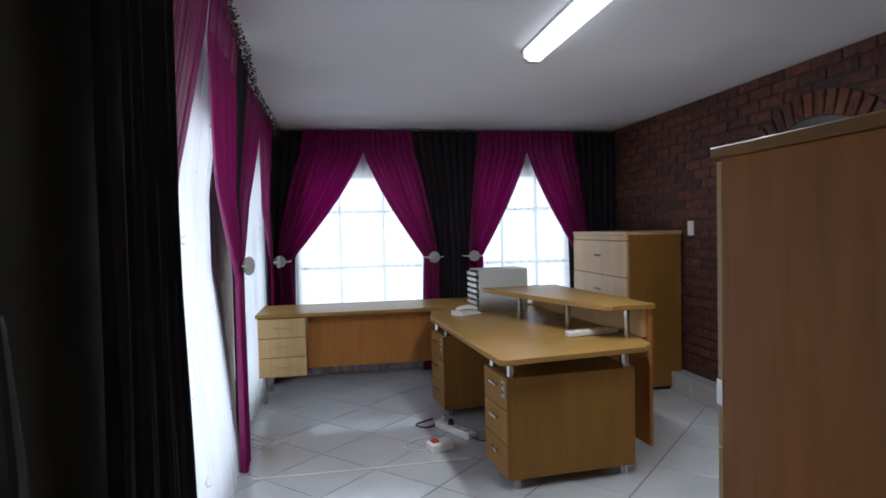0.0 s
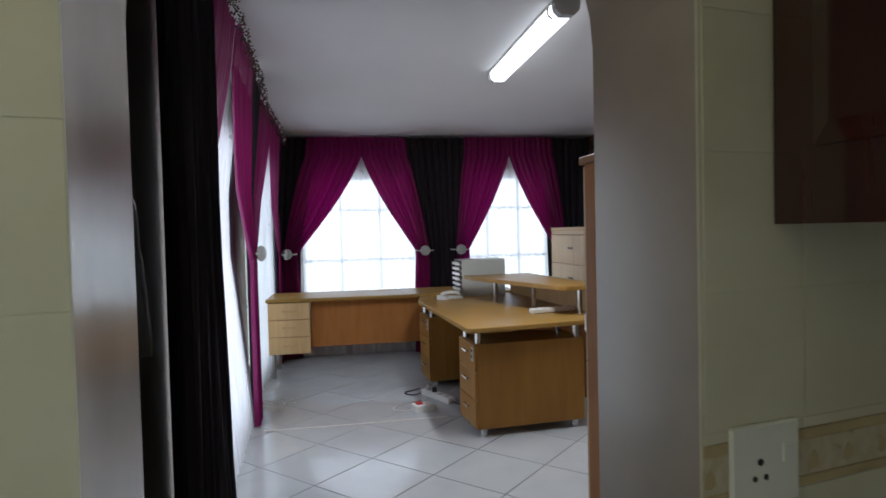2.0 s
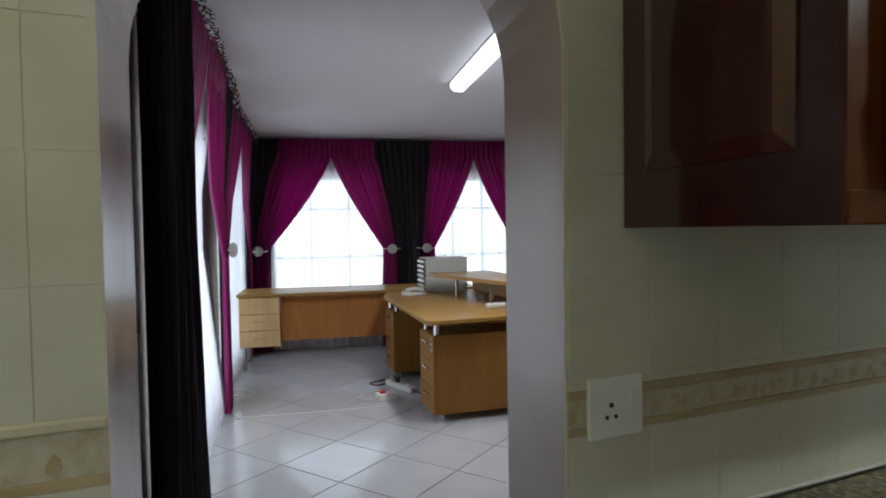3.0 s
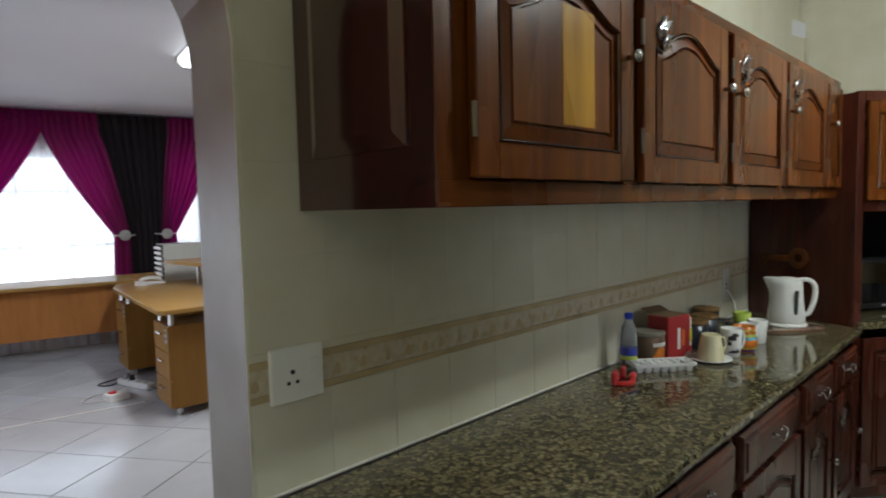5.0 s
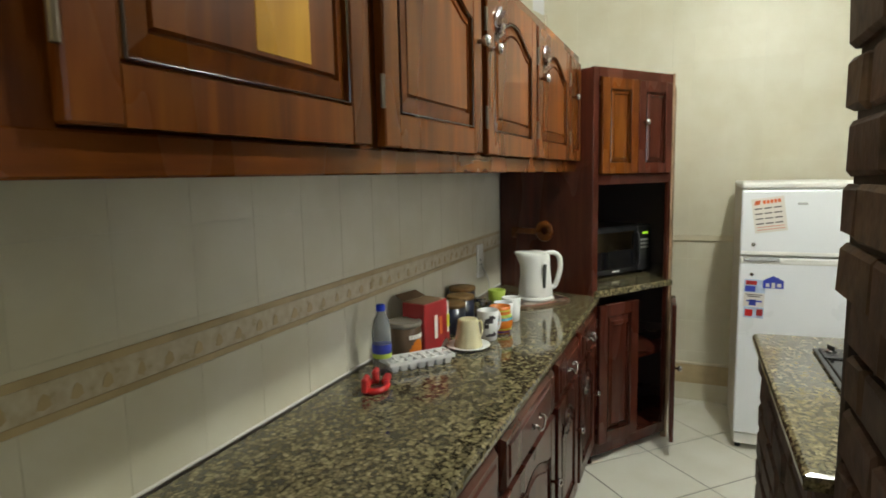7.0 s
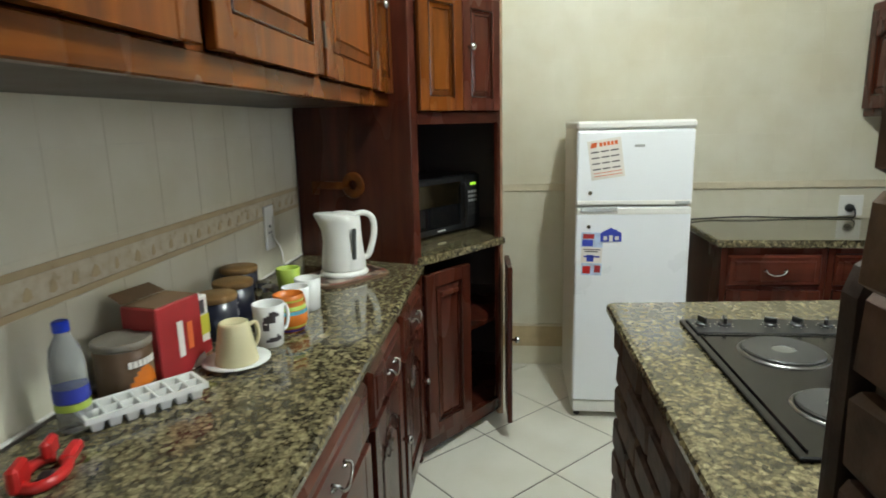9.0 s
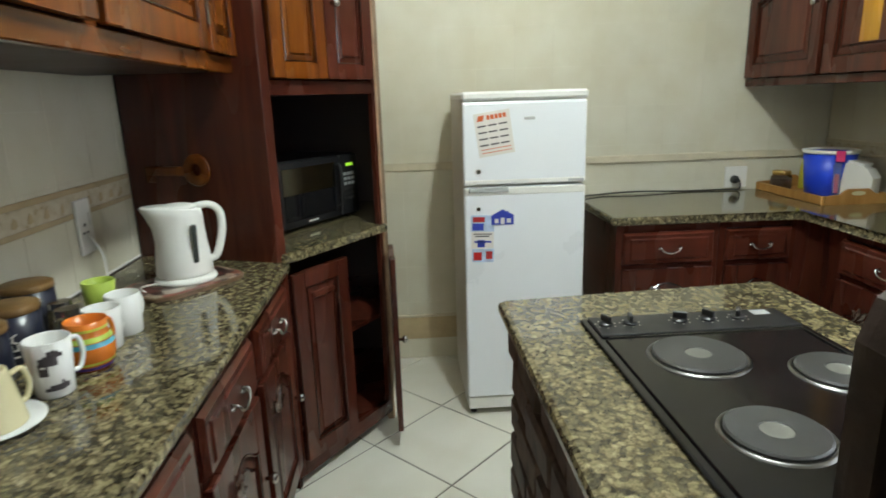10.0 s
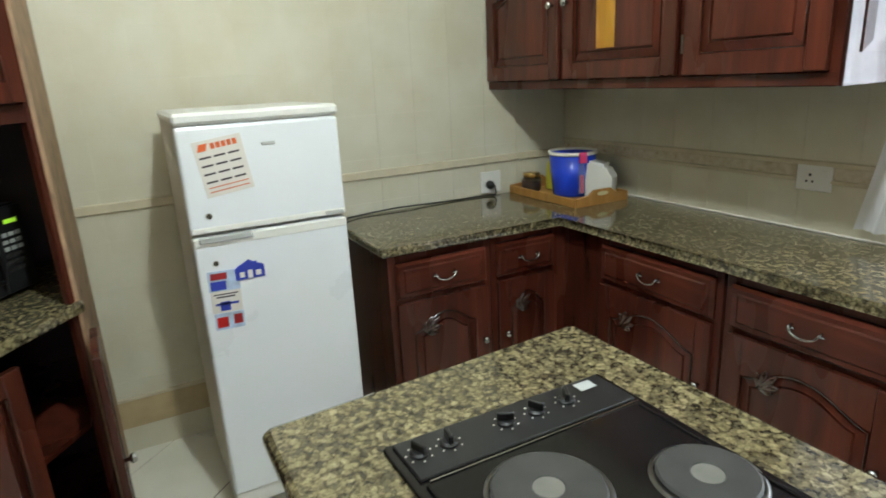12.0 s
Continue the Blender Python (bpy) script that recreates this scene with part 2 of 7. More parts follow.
def granite():
    m = mat("granite", (0.2, 0.17, 0.1), 0.10, coat=0.25)
    t, b = nodes_of(m)
    geo = t.nodes.new("ShaderNodeNewGeometry")
    wob = t.nodes.new("ShaderNodeTexNoise")
    wob.inputs["Scale"].default_value, wob.inputs["Detail"].default_value = 40, 3
    t.links.new(geo.outputs["Position"], wob.inputs["Vector"])
    add = t.nodes.new("ShaderNodeVectorMath")
    add.operation = "MULTIPLY_ADD"
    t.links.new(wob.outputs["Color"], add.inputs[0])
    add.inputs[1].default_value = (0.026, 0.026, 0.026)
    t.links.new(geo.outputs["Position"], add.inputs[2])
    v = t.nodes.new("ShaderNodeTexVoronoi")
    v.inputs["Scale"].default_value = 74
    t.links.new(add.outputs["Vector"], v.inputs["Vector"])
    sep = t.nodes.new("ShaderNodeSeparateColor")
    t.links.new(v.outputs["Color"], sep.inputs["Color"])
    cells = ramp(t, sep.outputs["Red"], [(0.0, (0.070, 0.060, 0.038)), (0.22, (0.125, 0.106, 0.062)), (0.48, (0.195, 0.165, 0.092)),
                                         (0.78, (0.25, 0.212, 0.118)), (1.0, (0.32, 0.27, 0.158))])
    v2 = t.nodes.new("ShaderNodeTexVoronoi")
    v2.inputs["Scale"].default_value = 190
    t.links.new(add.outputs["Vector"], v2.inputs["Vector"])
    sep2 = t.nodes.new("ShaderNodeSeparateColor")
    t.links.new(v2.outputs["Color"], sep2.inputs["Color"])
    fine = ramp(t, sep2.outputs["Green"], [(0.0, (0.25, 0.25, 0.25)), (0.35, (0.8, 0.8, 0.8)), (1.0, (1.1, 1.1, 1.1))])
    edge = ramp(t, v.outputs["Distance"], [(0.0, (1, 1, 1)), (0.42, (1, 1, 1)), (0.80, (0.36, 0.33, 0.29))])
    net = t.nodes.new("ShaderNodeTexNoise")
    net.inputs["Scale"].default_value, net.inputs["Detail"].default_value, net.inputs["Roughness"].default_value = 95, 5, 0.65
    t.links.new(geo.outputs["Position"], net.inputs["Vector"])
    veins = ramp(t, net.outputs["Fac"], [(0.36, (0.26, 0.24, 0.22)), (0.47, (0.85, 0.85, 0.83)), (0.62, (1.12, 1.1, 1.05))])
    c = mix(t, cells.outputs["Color"], fine.outputs["Color"], 0.45, "MULTIPLY")
    c = mix(t, c, veins.outputs["Color"], 0.9, "MULTIPLY")
    c = mix(t, c, edge.outputs["Color"], 0.9, "MULTIPLY")
    t.links.new(c, b.inputs["Base Color"])
    return m


M_GRAN = granite()


def brick_mat(name, stops, rough=0.8):
    m = mat(name, stops[0], rough)
    t, b = nodes_of(m)
    geo = t.nodes.new("ShaderNodeNewGeometry")
    n = t.nodes.new("ShaderNodeTexNoise")
    n.inputs["Scale"].default_value, n.inputs["Detail"].default_value = 22, 8
    t.links.new(geo.outputs["Position"], n.inputs["Vector"])
    oi = t.nodes.new("ShaderNodeObjectInfo")
    c = ramp(t, oi.outputs["Random"], [(i / (len(stops) - 1), s) for i, s in enumerate(stops)])
    d = ramp(t, n.outputs["Fac"], [(0.3, (0.45, 0.42, 0.4)), (0.7, (1.3, 1.25, 1.2))])
    t.links.new(mix(t, c.outputs["Color"], d.outputs["Color"], 1.0, "MULTIPLY"), b.inputs["Base Color"])
    bump(t, b, n.outputs["Fac"], 0.7, 0.006)
    return m


M_BRICK = brick_mat("clinker_brick", [(0.075, 0.042, 0.028), (0.11, 0.055, 0.034), (0.062, 0.040, 0.034), (0.125, 0.075, 0.045)], 0.62)
M_OBRICK = brick_mat("red_brick", [(0.10, 0.035, 0.022), (0.17, 0.06, 0.035), (0.075, 0.035, 0.03), (0.13, 0.045, 0.03)])
M_MORTAR = plain("dark_mortar", (0.055, 0.045, 0.038), 0.9, 0.25, 20, 0.4)


def cloth(name, color, trans, clear, rough=0.5, pattern=False, sheen=0.0):
    m = mat(name, color, rough)
    t, b = nodes_of(m)
    b.inputs["Sheen Weight"].default_value = sheen
    tr = t.nodes.new("ShaderNodeBsdfTranslucent")
    tr.inputs["Color"].default_value = (*color, 1)
    cl = t.nodes.new("ShaderNodeBsdfTransparent")
    m1, m2 = t.nodes.new("ShaderNodeMixShader"), t.nodes.new("ShaderNodeMixShader")
    m1.inputs["Fac"].default_value, m2.inputs["Fac"].default_value = trans, clear
    t.links.new(b.outputs["BSDF"], m1.inputs[1])
    t.links.new(tr.outputs["BSDF"], m1.inputs[2])
    t.links.new(m1.outputs["Shader"], m2.inputs[1])
    t.links.new(cl.outputs["BSDF"], m2.inputs[2])
    t.links.new(m2.outputs["Shader"], t.nodes["Material Output"].inputs["Surface"])
    if pattern:
        v = tex(t, "ShaderNodeTexVoronoi", 6.0, (1, 1, 1), 2, "UV")
        n = tex(t, "ShaderNodeTexNoise", 26.0, (1, 1, 1), 3, "UV")
        band = ramp(t, v.outputs["Distance"], [(0.0, (0, 0, 0)), (0.10, (0, 0, 0)), (0.13, (1, 1, 1)), (0.17, (0, 0, 0))])
        cut = ramp(t, n.outputs["Fac"], [(0.48, (0, 0, 0)), (0.56, (1, 1, 1))])
        f = mix(t, band.outputs["Color"], cut.outputs["Color"], 1.0, "MULTIPLY")
        c = mix(t, color, (0.45, 0.42, 0.45), f)
        t.links.new(c, b.inputs["Base Color"])
        t.links.new(c, tr.inputs["Color"])
    return m


M_MAG = cloth("magenta_satin", (0.27, 0.002, 0.115), 0.32, 0.0, 0.42)
M_SHEER = cloth("white_voile", (0.84, 0.84, 0.88), 0.60, 0.18, 0.8, True)
M_GLASS = bpy.data.materials.new("clear_glass")
M_GLASS.use_nodes = True
_t, _b = nodes_of(M_GLASS)
_b.inputs["Base Color"].default_value = (0.95, 0.98, 0.98, 1)
_b.inputs["Roughness"].default_value = 0.03
_b.inputs["Transmission Weight"].default_value = 1.0
_b.inputs["IOR"].default_value = 1.2
M_BOTTLE = bpy.data.materials.new("pale_bottle_plastic")
M_BOTTLE.use_nodes = True
_t, _b = nodes_of(M_BOTTLE)
_b.inputs["Base Color"].default_value = (0.86, 0.90, 0.93, 1)
_b.inputs["Roughness"].default_value = 0.08
_b.inputs["Transmission Weight"].default_value = 0.85
_b.inputs["IOR"].default_value = 1.15


def glow(name, color, strength):
    m = mat(name, color, 0.4)
    t, b = nodes_of(m)
    b.inputs["Emission Color"].default_value = (*color, 1)
    b.inputs["Emission Strength"].default_value = strength
    return m


M_TUBE = glow("lit_diffuser", (0.93, 0.97, 1.0), 2.6)
M_BULB = glow("lit_bulb", (1.0, 0.88, 0.65), 6.0)
M_LED = glow("green_display", (0.45, 0.9, 0.05), 0.2)

# ---- mesh helpers ----


def part(name, bm, material, parent=None, label="", m=None, smooth=False):
    me = bpy.data.meshes.new(name)
    bmesh.ops.recalc_face_normals(bm, faces=bm.faces)
    bm.to_mesh(me)
    bm.free()
    me.materials.append(material)
    if smooth:
        for p in me.polygons:
            p.use_smooth = True
    ob = new(name, me)
    if parent is not None:
        ob.parent = parent
    if m is not None:
        ob.matrix_basis = m
    if label:
        tagged(ob, label)
    return ob


def thing(name, label, category, m=None, group="", kind=""):
    e = new(name)
    e.empty_display_size = 0.1
    if m is not None:
        e.matrix_basis = m
    return tagged(e, label, category, group, kind)


def box(x0, x1, y0, y1, z0, z1, bev=0.0, bm=None, seg=1):
    bm = bm or bmesh.new()
    v = [bm.verts.new(p) for p in ((x0, y0, z0), (x1, y0, z0), (x1, y1, z0), (x0, y1, z0), (x0, y0, z1), (x1, y0, z1), (x1, y1, z1), (x0, y1, z1))]
    f = [bm.faces.new([v[i] for i in q]) for q in ((3, 2, 1, 0), (4, 5, 6, 7), (0, 1, 5, 4), (1, 2, 6, 5), (2, 3, 7, 6), (3, 0, 4, 7))]
    if bev:
        edges = list({e for q in f for e in q.edges})
        bmesh.ops.bevel(bm, geom=edges, offset=bev, segments=seg, affect="EDGES", profile=0.5)
    return bm


def prism(pts, y0, y1, chamfer=0.0, bm=None):
    """A polygon in x, z drawn out from y0 (back) to y1 (front), its front edge cut back by chamfer."""
    bm = bm or bmesh.new()
    n = len(pts)
    cx, cz = sum(p[0] for p in pts) / n, sum(p[1] for p in pts) / n
    sx = max(p[0] for p in pts) - min(p[0] for p in pts)
    sz = max(p[1] for p in pts) - min(p[1] for p in pts)
    kx, kz = 1 - 2 * chamfer / max(sx, 1e-6), 1 - 2 * chamfer / max(sz, 1e-6)
    step = (y1 - y0)
    rings = [[(x, y0, z) for x, z in pts], [(x, y0 + step * 0.35, z) for x, z in pts]]
    rings.append([(cx + (x - cx) * kx, y1, cz + (z - cz) * kz) for x, z in pts])
    if not chamfer:
        rings = [rings[0], rings[2]]
    vs = [[bm.verts.new(p) for p in r] for r in rings]
    for a, b in zip(vs, vs[1:]):
        for i in range(n):
            bm.faces.new((a[i], a[(i + 1) % n], b[(i + 1) % n], b[i]))
    bm.faces.new(vs[0][::-1])
    bm.faces.new(vs[-1])
    return bm


def slab(pts, z0, z1, bev=0.0, bm=None, seg=2):
    """A polygon in x, y drawn out from z0 to z1."""
    bm = bm or bmesh.new()
    lo, hi = [bm.verts.new((x, y, z0)) for x, y in pts], [bm.verts.new((x, y, z1)) for x, y in pts]
    n = len(pts)
    fs = [bm.faces.new(lo[::-1]), bm.faces.new(hi)]
    fs += [bm.faces.new((lo[i], lo[(i + 1) % n], hi[(i + 1) % n], hi[i])) for i in range(n)]
    if bev:
        edges = list({e for f in fs[:2] for e in f.edges})
        bmesh.ops.bevel(bm, geom=edges, offset=bev, segments=seg, affect="EDGES", profile=0.5)
    return bm


def lathe(profile, seg=24, bm=None, at=(0, 0, 0), cap=True):
    """A solid turned about z from (radius, z) pairs."""
    bm = bm or bmesh.new()
    rings = []
    for r, z in profile:
        if r < 1e-5:
            rings.append([bm.verts.new((at[0], at[1], at[2] + z))])
        else:
            rings.append([bm.verts.new((at[0] + r * math.cos(2 * math.pi * i / seg), at[1] + r * math.sin(2 * math.pi * i / seg), at[2] + z)) for i in range(seg)])
    for a, b in zip(rings, rings[1:]):
        for i in range(seg):
            j = (i + 1) % seg
            q = [a[i % len(a)], a[j % len(a)], b[j % len(b)], b[i % len(b)]]
            q = list(dict.fromkeys(q))
            if len(q) > 2:
                bm.faces.new(q)
    if cap:
        for r in (rings[0], rings[-1]):
            if len(r) > 2:
                bm.faces.new(r)
    return bm


def tube(points, r, seg=8, bm=None, taper=None):
    bm = bm or bmesh.new()
    pts = [Vector(p) for p in points]
    rings = []
    side = None
    for i, p in enumerate(pts):
        d = (pts[min(i + 1, len(pts) - 1)] - pts[max(i - 1, 0)]).normalized()
        if side is None:
            side = d.orthogonal().normalized()
        side = (side - d * side.dot(d)).normalized()
        up = d.cross(side)
        rr = r if taper is None else taper[i]
        rings.append([bm.verts.new(p + (side * math.cos(2 * math.pi * k / seg) + up * math.sin(2 * math.pi * k / seg)) * rr) for k in range(seg)])
    for a, b in zip(rings, rings[1:]):
        for k in range(seg):
            bm.faces.new((a[k], a[(k + 1) % seg], b[(k + 1) % seg], b[k]))
    bm.faces.new(rings[0][::-1])
    bm.faces.new(rings[-1])
    return bm


def curve_pts(ctrl, n=8):
    """A smooth line through the given places."""
    c = [Vector(p) for p in ctrl]
    c = [2 * c[0] - c[1]] + c + [2 * c[-1] - c[-2]]
    out = []
    for i in range(1, len(c) - 2):
        for k in range(n):
            u = k / n
            a, b, d, e = c[i - 1], c[i], c[i + 1], c[i + 2]
            out.append(0.5 * ((2 * b) + (d - a) * u + (2 * a - 5 * b + 4 * d - e) * u * u + (3 * b - a - 3 * d + e) * u ** 3))
    out.append(c[-2])
    return out


def arch_top(x0, x1, z0, z1, rise, n=10):
    """Outline of a panel whose head swells up in the middle."""
    pts = [(x0, z0), (x1, z0), (x1, z1)]
    w = x1 - x0
    sh = w * 0.14
    pts.append((x1 - sh * 0.6, z1 + rise * 0.12))
    for i in range(1, n):
        u = i / n
        x = x1 - sh - (w - 2 * sh) * u
        pts.append((x, z1 + rise * (0.15 + 0.85 * math.sin(math.pi * u) ** 0.8)))
    pts.append((x0 + sh * 0.6, z1 + rise * 0.12))
    pts.append((x0, z1))
    return pts


def knob(parent, x, y, z, r=0.016, material=None):
    bm = lathe([(0.006, 0), (0.006, 0.012), (r * 0.8, 0.016), (r, 0.024), (r * 0.85, 0.032), (0, 0.036)], 14)
    return part("knob", bm, material or M_CHROME, parent, m=pose(x, y, z, 90), smooth=True)


def bail(parent, x, y, z, w=0.09):
    bm = tube(curve_pts([(-w / 2, 0, 0.012), (-w / 2, -0.018, 0.008), (-w * 0.36, -0.022, -0.008), (0, -0.024, -0.016), (w * 0.36, -0.022, -0.008), (w / 2, -0.018, 0.008), (w / 2, 0, 0.012)], 4), 0.0042, 6)
    for s in (-1, 1):
        lathe([(0.011, 0), (0.009, 0.004), (0, 0.006)], 10, bm, (s * w / 2, 0.0, 0.0))
    return part("handle", bm, M_STEEL, parent, "curved metal bail handle", pose(x, y, z), True)


def moulded_panel(pts, rings):
    """A raised field: an outline in x, z stepped through (inset, y) rings to a flat face."""
    bm = bmesh.new()
    n = len(pts)
    xs, zs = [p[0] for p in pts], [p[1] for p in pts]
    cx, cz, w, h = (min(xs) + max(xs)) / 2, (min(zs) + max(zs)) / 2, max(xs) - min(xs), max(zs) - min(zs)
    vs = []
    for inset, y in rings:
        kx, kz = 1 - 2 * inset / w, 1 - 2 * inset / h
        vs.append([bm.verts.new((cx + (x - cx) * kx, y, cz + (z - cz) * kz)) for x, z in pts])
    for a, b in zip(vs, vs[1:]):
        for i in range(n):
            bm.faces.new((a[i], a[(i + 1) % n], b[(i + 1) % n], b[i]))
    bm.faces.new(vs[0][::-1])
    bm.faces.new(vs[-1])
    return bm


def leaf_spray(parent, x, y, z, turn, size=0.085):
    """A carved, varnished spray of leaves lying on a door, fanned about its stem."""
    bm = bmesh.new()
    for k, (a, ln) in enumerate(((-48, 0.62), (-22, 0.86), (4, 1.0), (30, 0.84), (56, 0.6))):
        c, s_ = math.cos(radians(a + turn)), math.sin(radians(a + turn))
        rings = []
        for i in range(7):
            u = i / 6
            w = 0.17 * size * math.sin(math.pi * min(1.0, u * 0.96 + 0.03)) ** 0.8
            px, pz = c * u * ln * size, s_ * u * ln * size
            rings.append([bm.verts.new((px - s_ * w, 0.0, pz + c * w)), bm.verts.new((px, -0.0105 - 0.0015 * (k % 2), pz)), bm.verts.new((px + s_ * w, 0.0, pz - c * w))])
        for p, q in zip(rings, rings[1:]):
            bm.faces.new((p[0], p[1], q[1], q[0]))
            bm.faces.new((p[1], p[2], q[2], q[1]))
    return part("carving", bm, M_CARVE, parent, "varnished carved leaf spray", pose(x, y, z), True)


def panel_door(parent, x, y, z, w, h, wood_v, wood_h, arched=True, knob_at=None, strip=None, turn=0.0, hinges=None, t=0.022, name="door", carved=0):
    """A framed door with a raised field, standing at x..x+w, its back at y, facing -y; knob_at: (dx, dz)."""
    s = min(0.062, w * 0.2)
    bm = box(0, s, -t, 0, 0, h, 0.003)
    box(w - s, w, -t, 0, 0, h, 0.003, bm)
    box(s, w - s, -t + 0.001, 0, 0, s, 0.0, bm)
    rise = min(0.07, h * 0.14) if arched else 0.0
    zt = h - s - rise
    n = 12
    if arched:
        head = arch_top(s, w - s, s, zt, rise)[2:]
        ring = [(w - s, h)] + [(s, h)] + head[::-1]
        prism(ring, 0, -t + 0.001, 0, bm)
    else:
        box(s, w - s, -t + 0.001, 0, h - s, h, 0.0, bm)
    box(s, w - s, -0.006, 0, s, h - s * 0.5, 0, bm)
    d = part(name, bm, wood_v, parent, m=pose(x, y, z, 0, 0, turn))
    g = 0.006
    outline = arch_top(s + g, w - s - g, s + g, zt - g, rise) if arched else [(s + g, s + g), (w - s - g, s + g), (w - s - g, h - s - g), (s + g, h - s - g)]
    e = min(1.0, w / 0.40)
    part("panel", moulded_panel(outline, [(0, -0.006), (0.002, -0.010), (0.030 * e, -t + 0.003), (0.031 * e, -0.010), (0.036 * e, -0.010), (0.039 * e, -t + 0.004)]), wood_v, d)
    # bead round the field, its dark colour standing for shade in the groove
    loop = [Vector((px, -t + 0.002, pz)) for px, pz in (outline + outline[:1])]
    part("bead", tube(loop, 0.0024, 6), M_GROOVEBEAD, d, "glossy bead coloured dark for the groove's shade")
    if strip:
        part("plank", box(strip[0], strip[1], -t + 0.0033, -0.010, s + 0.050, zt + rise * 0.8 - 0.035, 0.0006), M_SAP, d, "pale yellow sapwood plank")
    if carved == 1:
        leaf_spray(d, s + 0.022, -t - 0.001, zt + rise * 0.10, 48)
    elif carved == 2:
        leaf_spray(d, s + w * 0.13, -t - 0.001, zt - 0.012, 40, 0.085)
    if knob_at:
        knob(d, knob_at[0], -t, knob_at[1])
    for hz in (hinges or ()):
        hb = tube([(-0.004, -t * 0.9, hz - 0.03), (-0.004, -t * 0.9, hz + 0.03)], 0.005, 8)
        part("hinge", hb, M_HINGE, d, "dull metal hinge")
    return d


def drawer_front(parent, x, y, z, w, h, wood_v, wood_h, t=0.022):
    bm = prism([(0, 0), (w, 0), (w, h), (0, h)], 0, -t, 0.010)
    d = part("drawer", bm, wood_h, parent, m=pose(x, y, z))
    part("panel", prism([(0.03, 0.025), (w - 0.03, 0.025), (w - 0.03, h - 0.025), (0.03, h - 0.025)], -t + 0.002, -t - 0.005, 0.006), wood_h, d)
    bail(d, w / 2, -t - 0.005, h * 0.5)
    return d


def base_unit(m, w, depth, h, wood_v, wood_h, doors=1, drawers=1, label="", knobs="r", group="", side_l=False):
    """A floor cabinet: carcass, plinth, drawer over door. Front faces -y at y = 0, left front corner at the base."""
    c = thing("base_cabinet", label, "cabinet", m, group)
    fr = 0.035
    bm = box(0, w, 0.004, depth, 0.10, h)
    box(0.0, w, 0.05, depth, 0.0, 0.10, 0, bm)
    part("body", bm, M_SHADEW if not side_l else wood_v, c)
    part("stile", box(0, fr, -0.016, 0.004, 0.10, h, 0.002), wood_v, c)
    part("stile", box(w - fr, w, -0.016, 0.004, 0.10, h, 0.002), wood_v, c)
    for ra, rb_ in ((h - 0.03, h), (0.10, 0.14), (h - 0.22, h - 0.185)):
        part("rail", box(fr, w - fr, -0.015, 0.004, ra, rb_), wood_h, c)
    iw = (w - 2 * fr + 0.02)
    for k in range(doors):
        dw = iw / doors - 0.004
        x = fr - 0.01 + k * (iw / doors) + 0.002
        drawer_front(c, x, -0.016, h - 0.185, dw, 0.15, wood_v, wood_h)
        side = knobs if doors == 1 else ("r" if k % 2 == 0 else "l")
        kx = dw - 0.03 if side == "r" else 0.03
        panel_door(c, x, -0.016, 0.125, dw, h - 0.22 - 0.11, wood_v, wood_h, True, (kx, (h - 0.33) * 0.55), carved=2)
    return c


def setting(name, bm, material, label, category, m=None):
    return tagged(part(name, bm, material, None, "", m), label, category, "", "structure")


def piece_grid(name, parent, mesh_of, cells):
    """One object per cell on shared meshes."""
    for key, m in cells:
        ob = new(name, mesh_of[key])
        ob.parent = parent
        ob.matrix_basis = m


def piece_mesh(name, bm, material):
    me = bpy.data.meshes.new(name)
    bmesh.ops.recalc_face_normals(bm, faces=bm.faces)
    bm.to_mesh(me)
    bm.free()
    me.materials.append(material)
    return me

# ---- structure: kitchen ----
XE, YS, YN, XW = 4.80, -2.81, 0.505, -1.0
AX0, AX1, AZS = 0.018, 0.805, 1.88      # arch: jambs and springing
AXC, AR = (AX0 + AX1) / 2, (AX1 - AX0) / 2
Y_OFF = 0.76

floor_k = setting("floor", box(XW - 0.1, XE + 0.1, YS - 0.1, YN + 0.006, -0.15, -0.004), M_GROUT, "cream ceramic floor tiles laid diagonally in the kitchen", "floor")
setting("ceiling", box(XW - 0.1, XE + 0.1, YS - 0.1, YN + 0.006, CEIL_K, CEIL_K + 0.12), M_CEIL, "plain white painted kitchen ceiling", "ceiling")


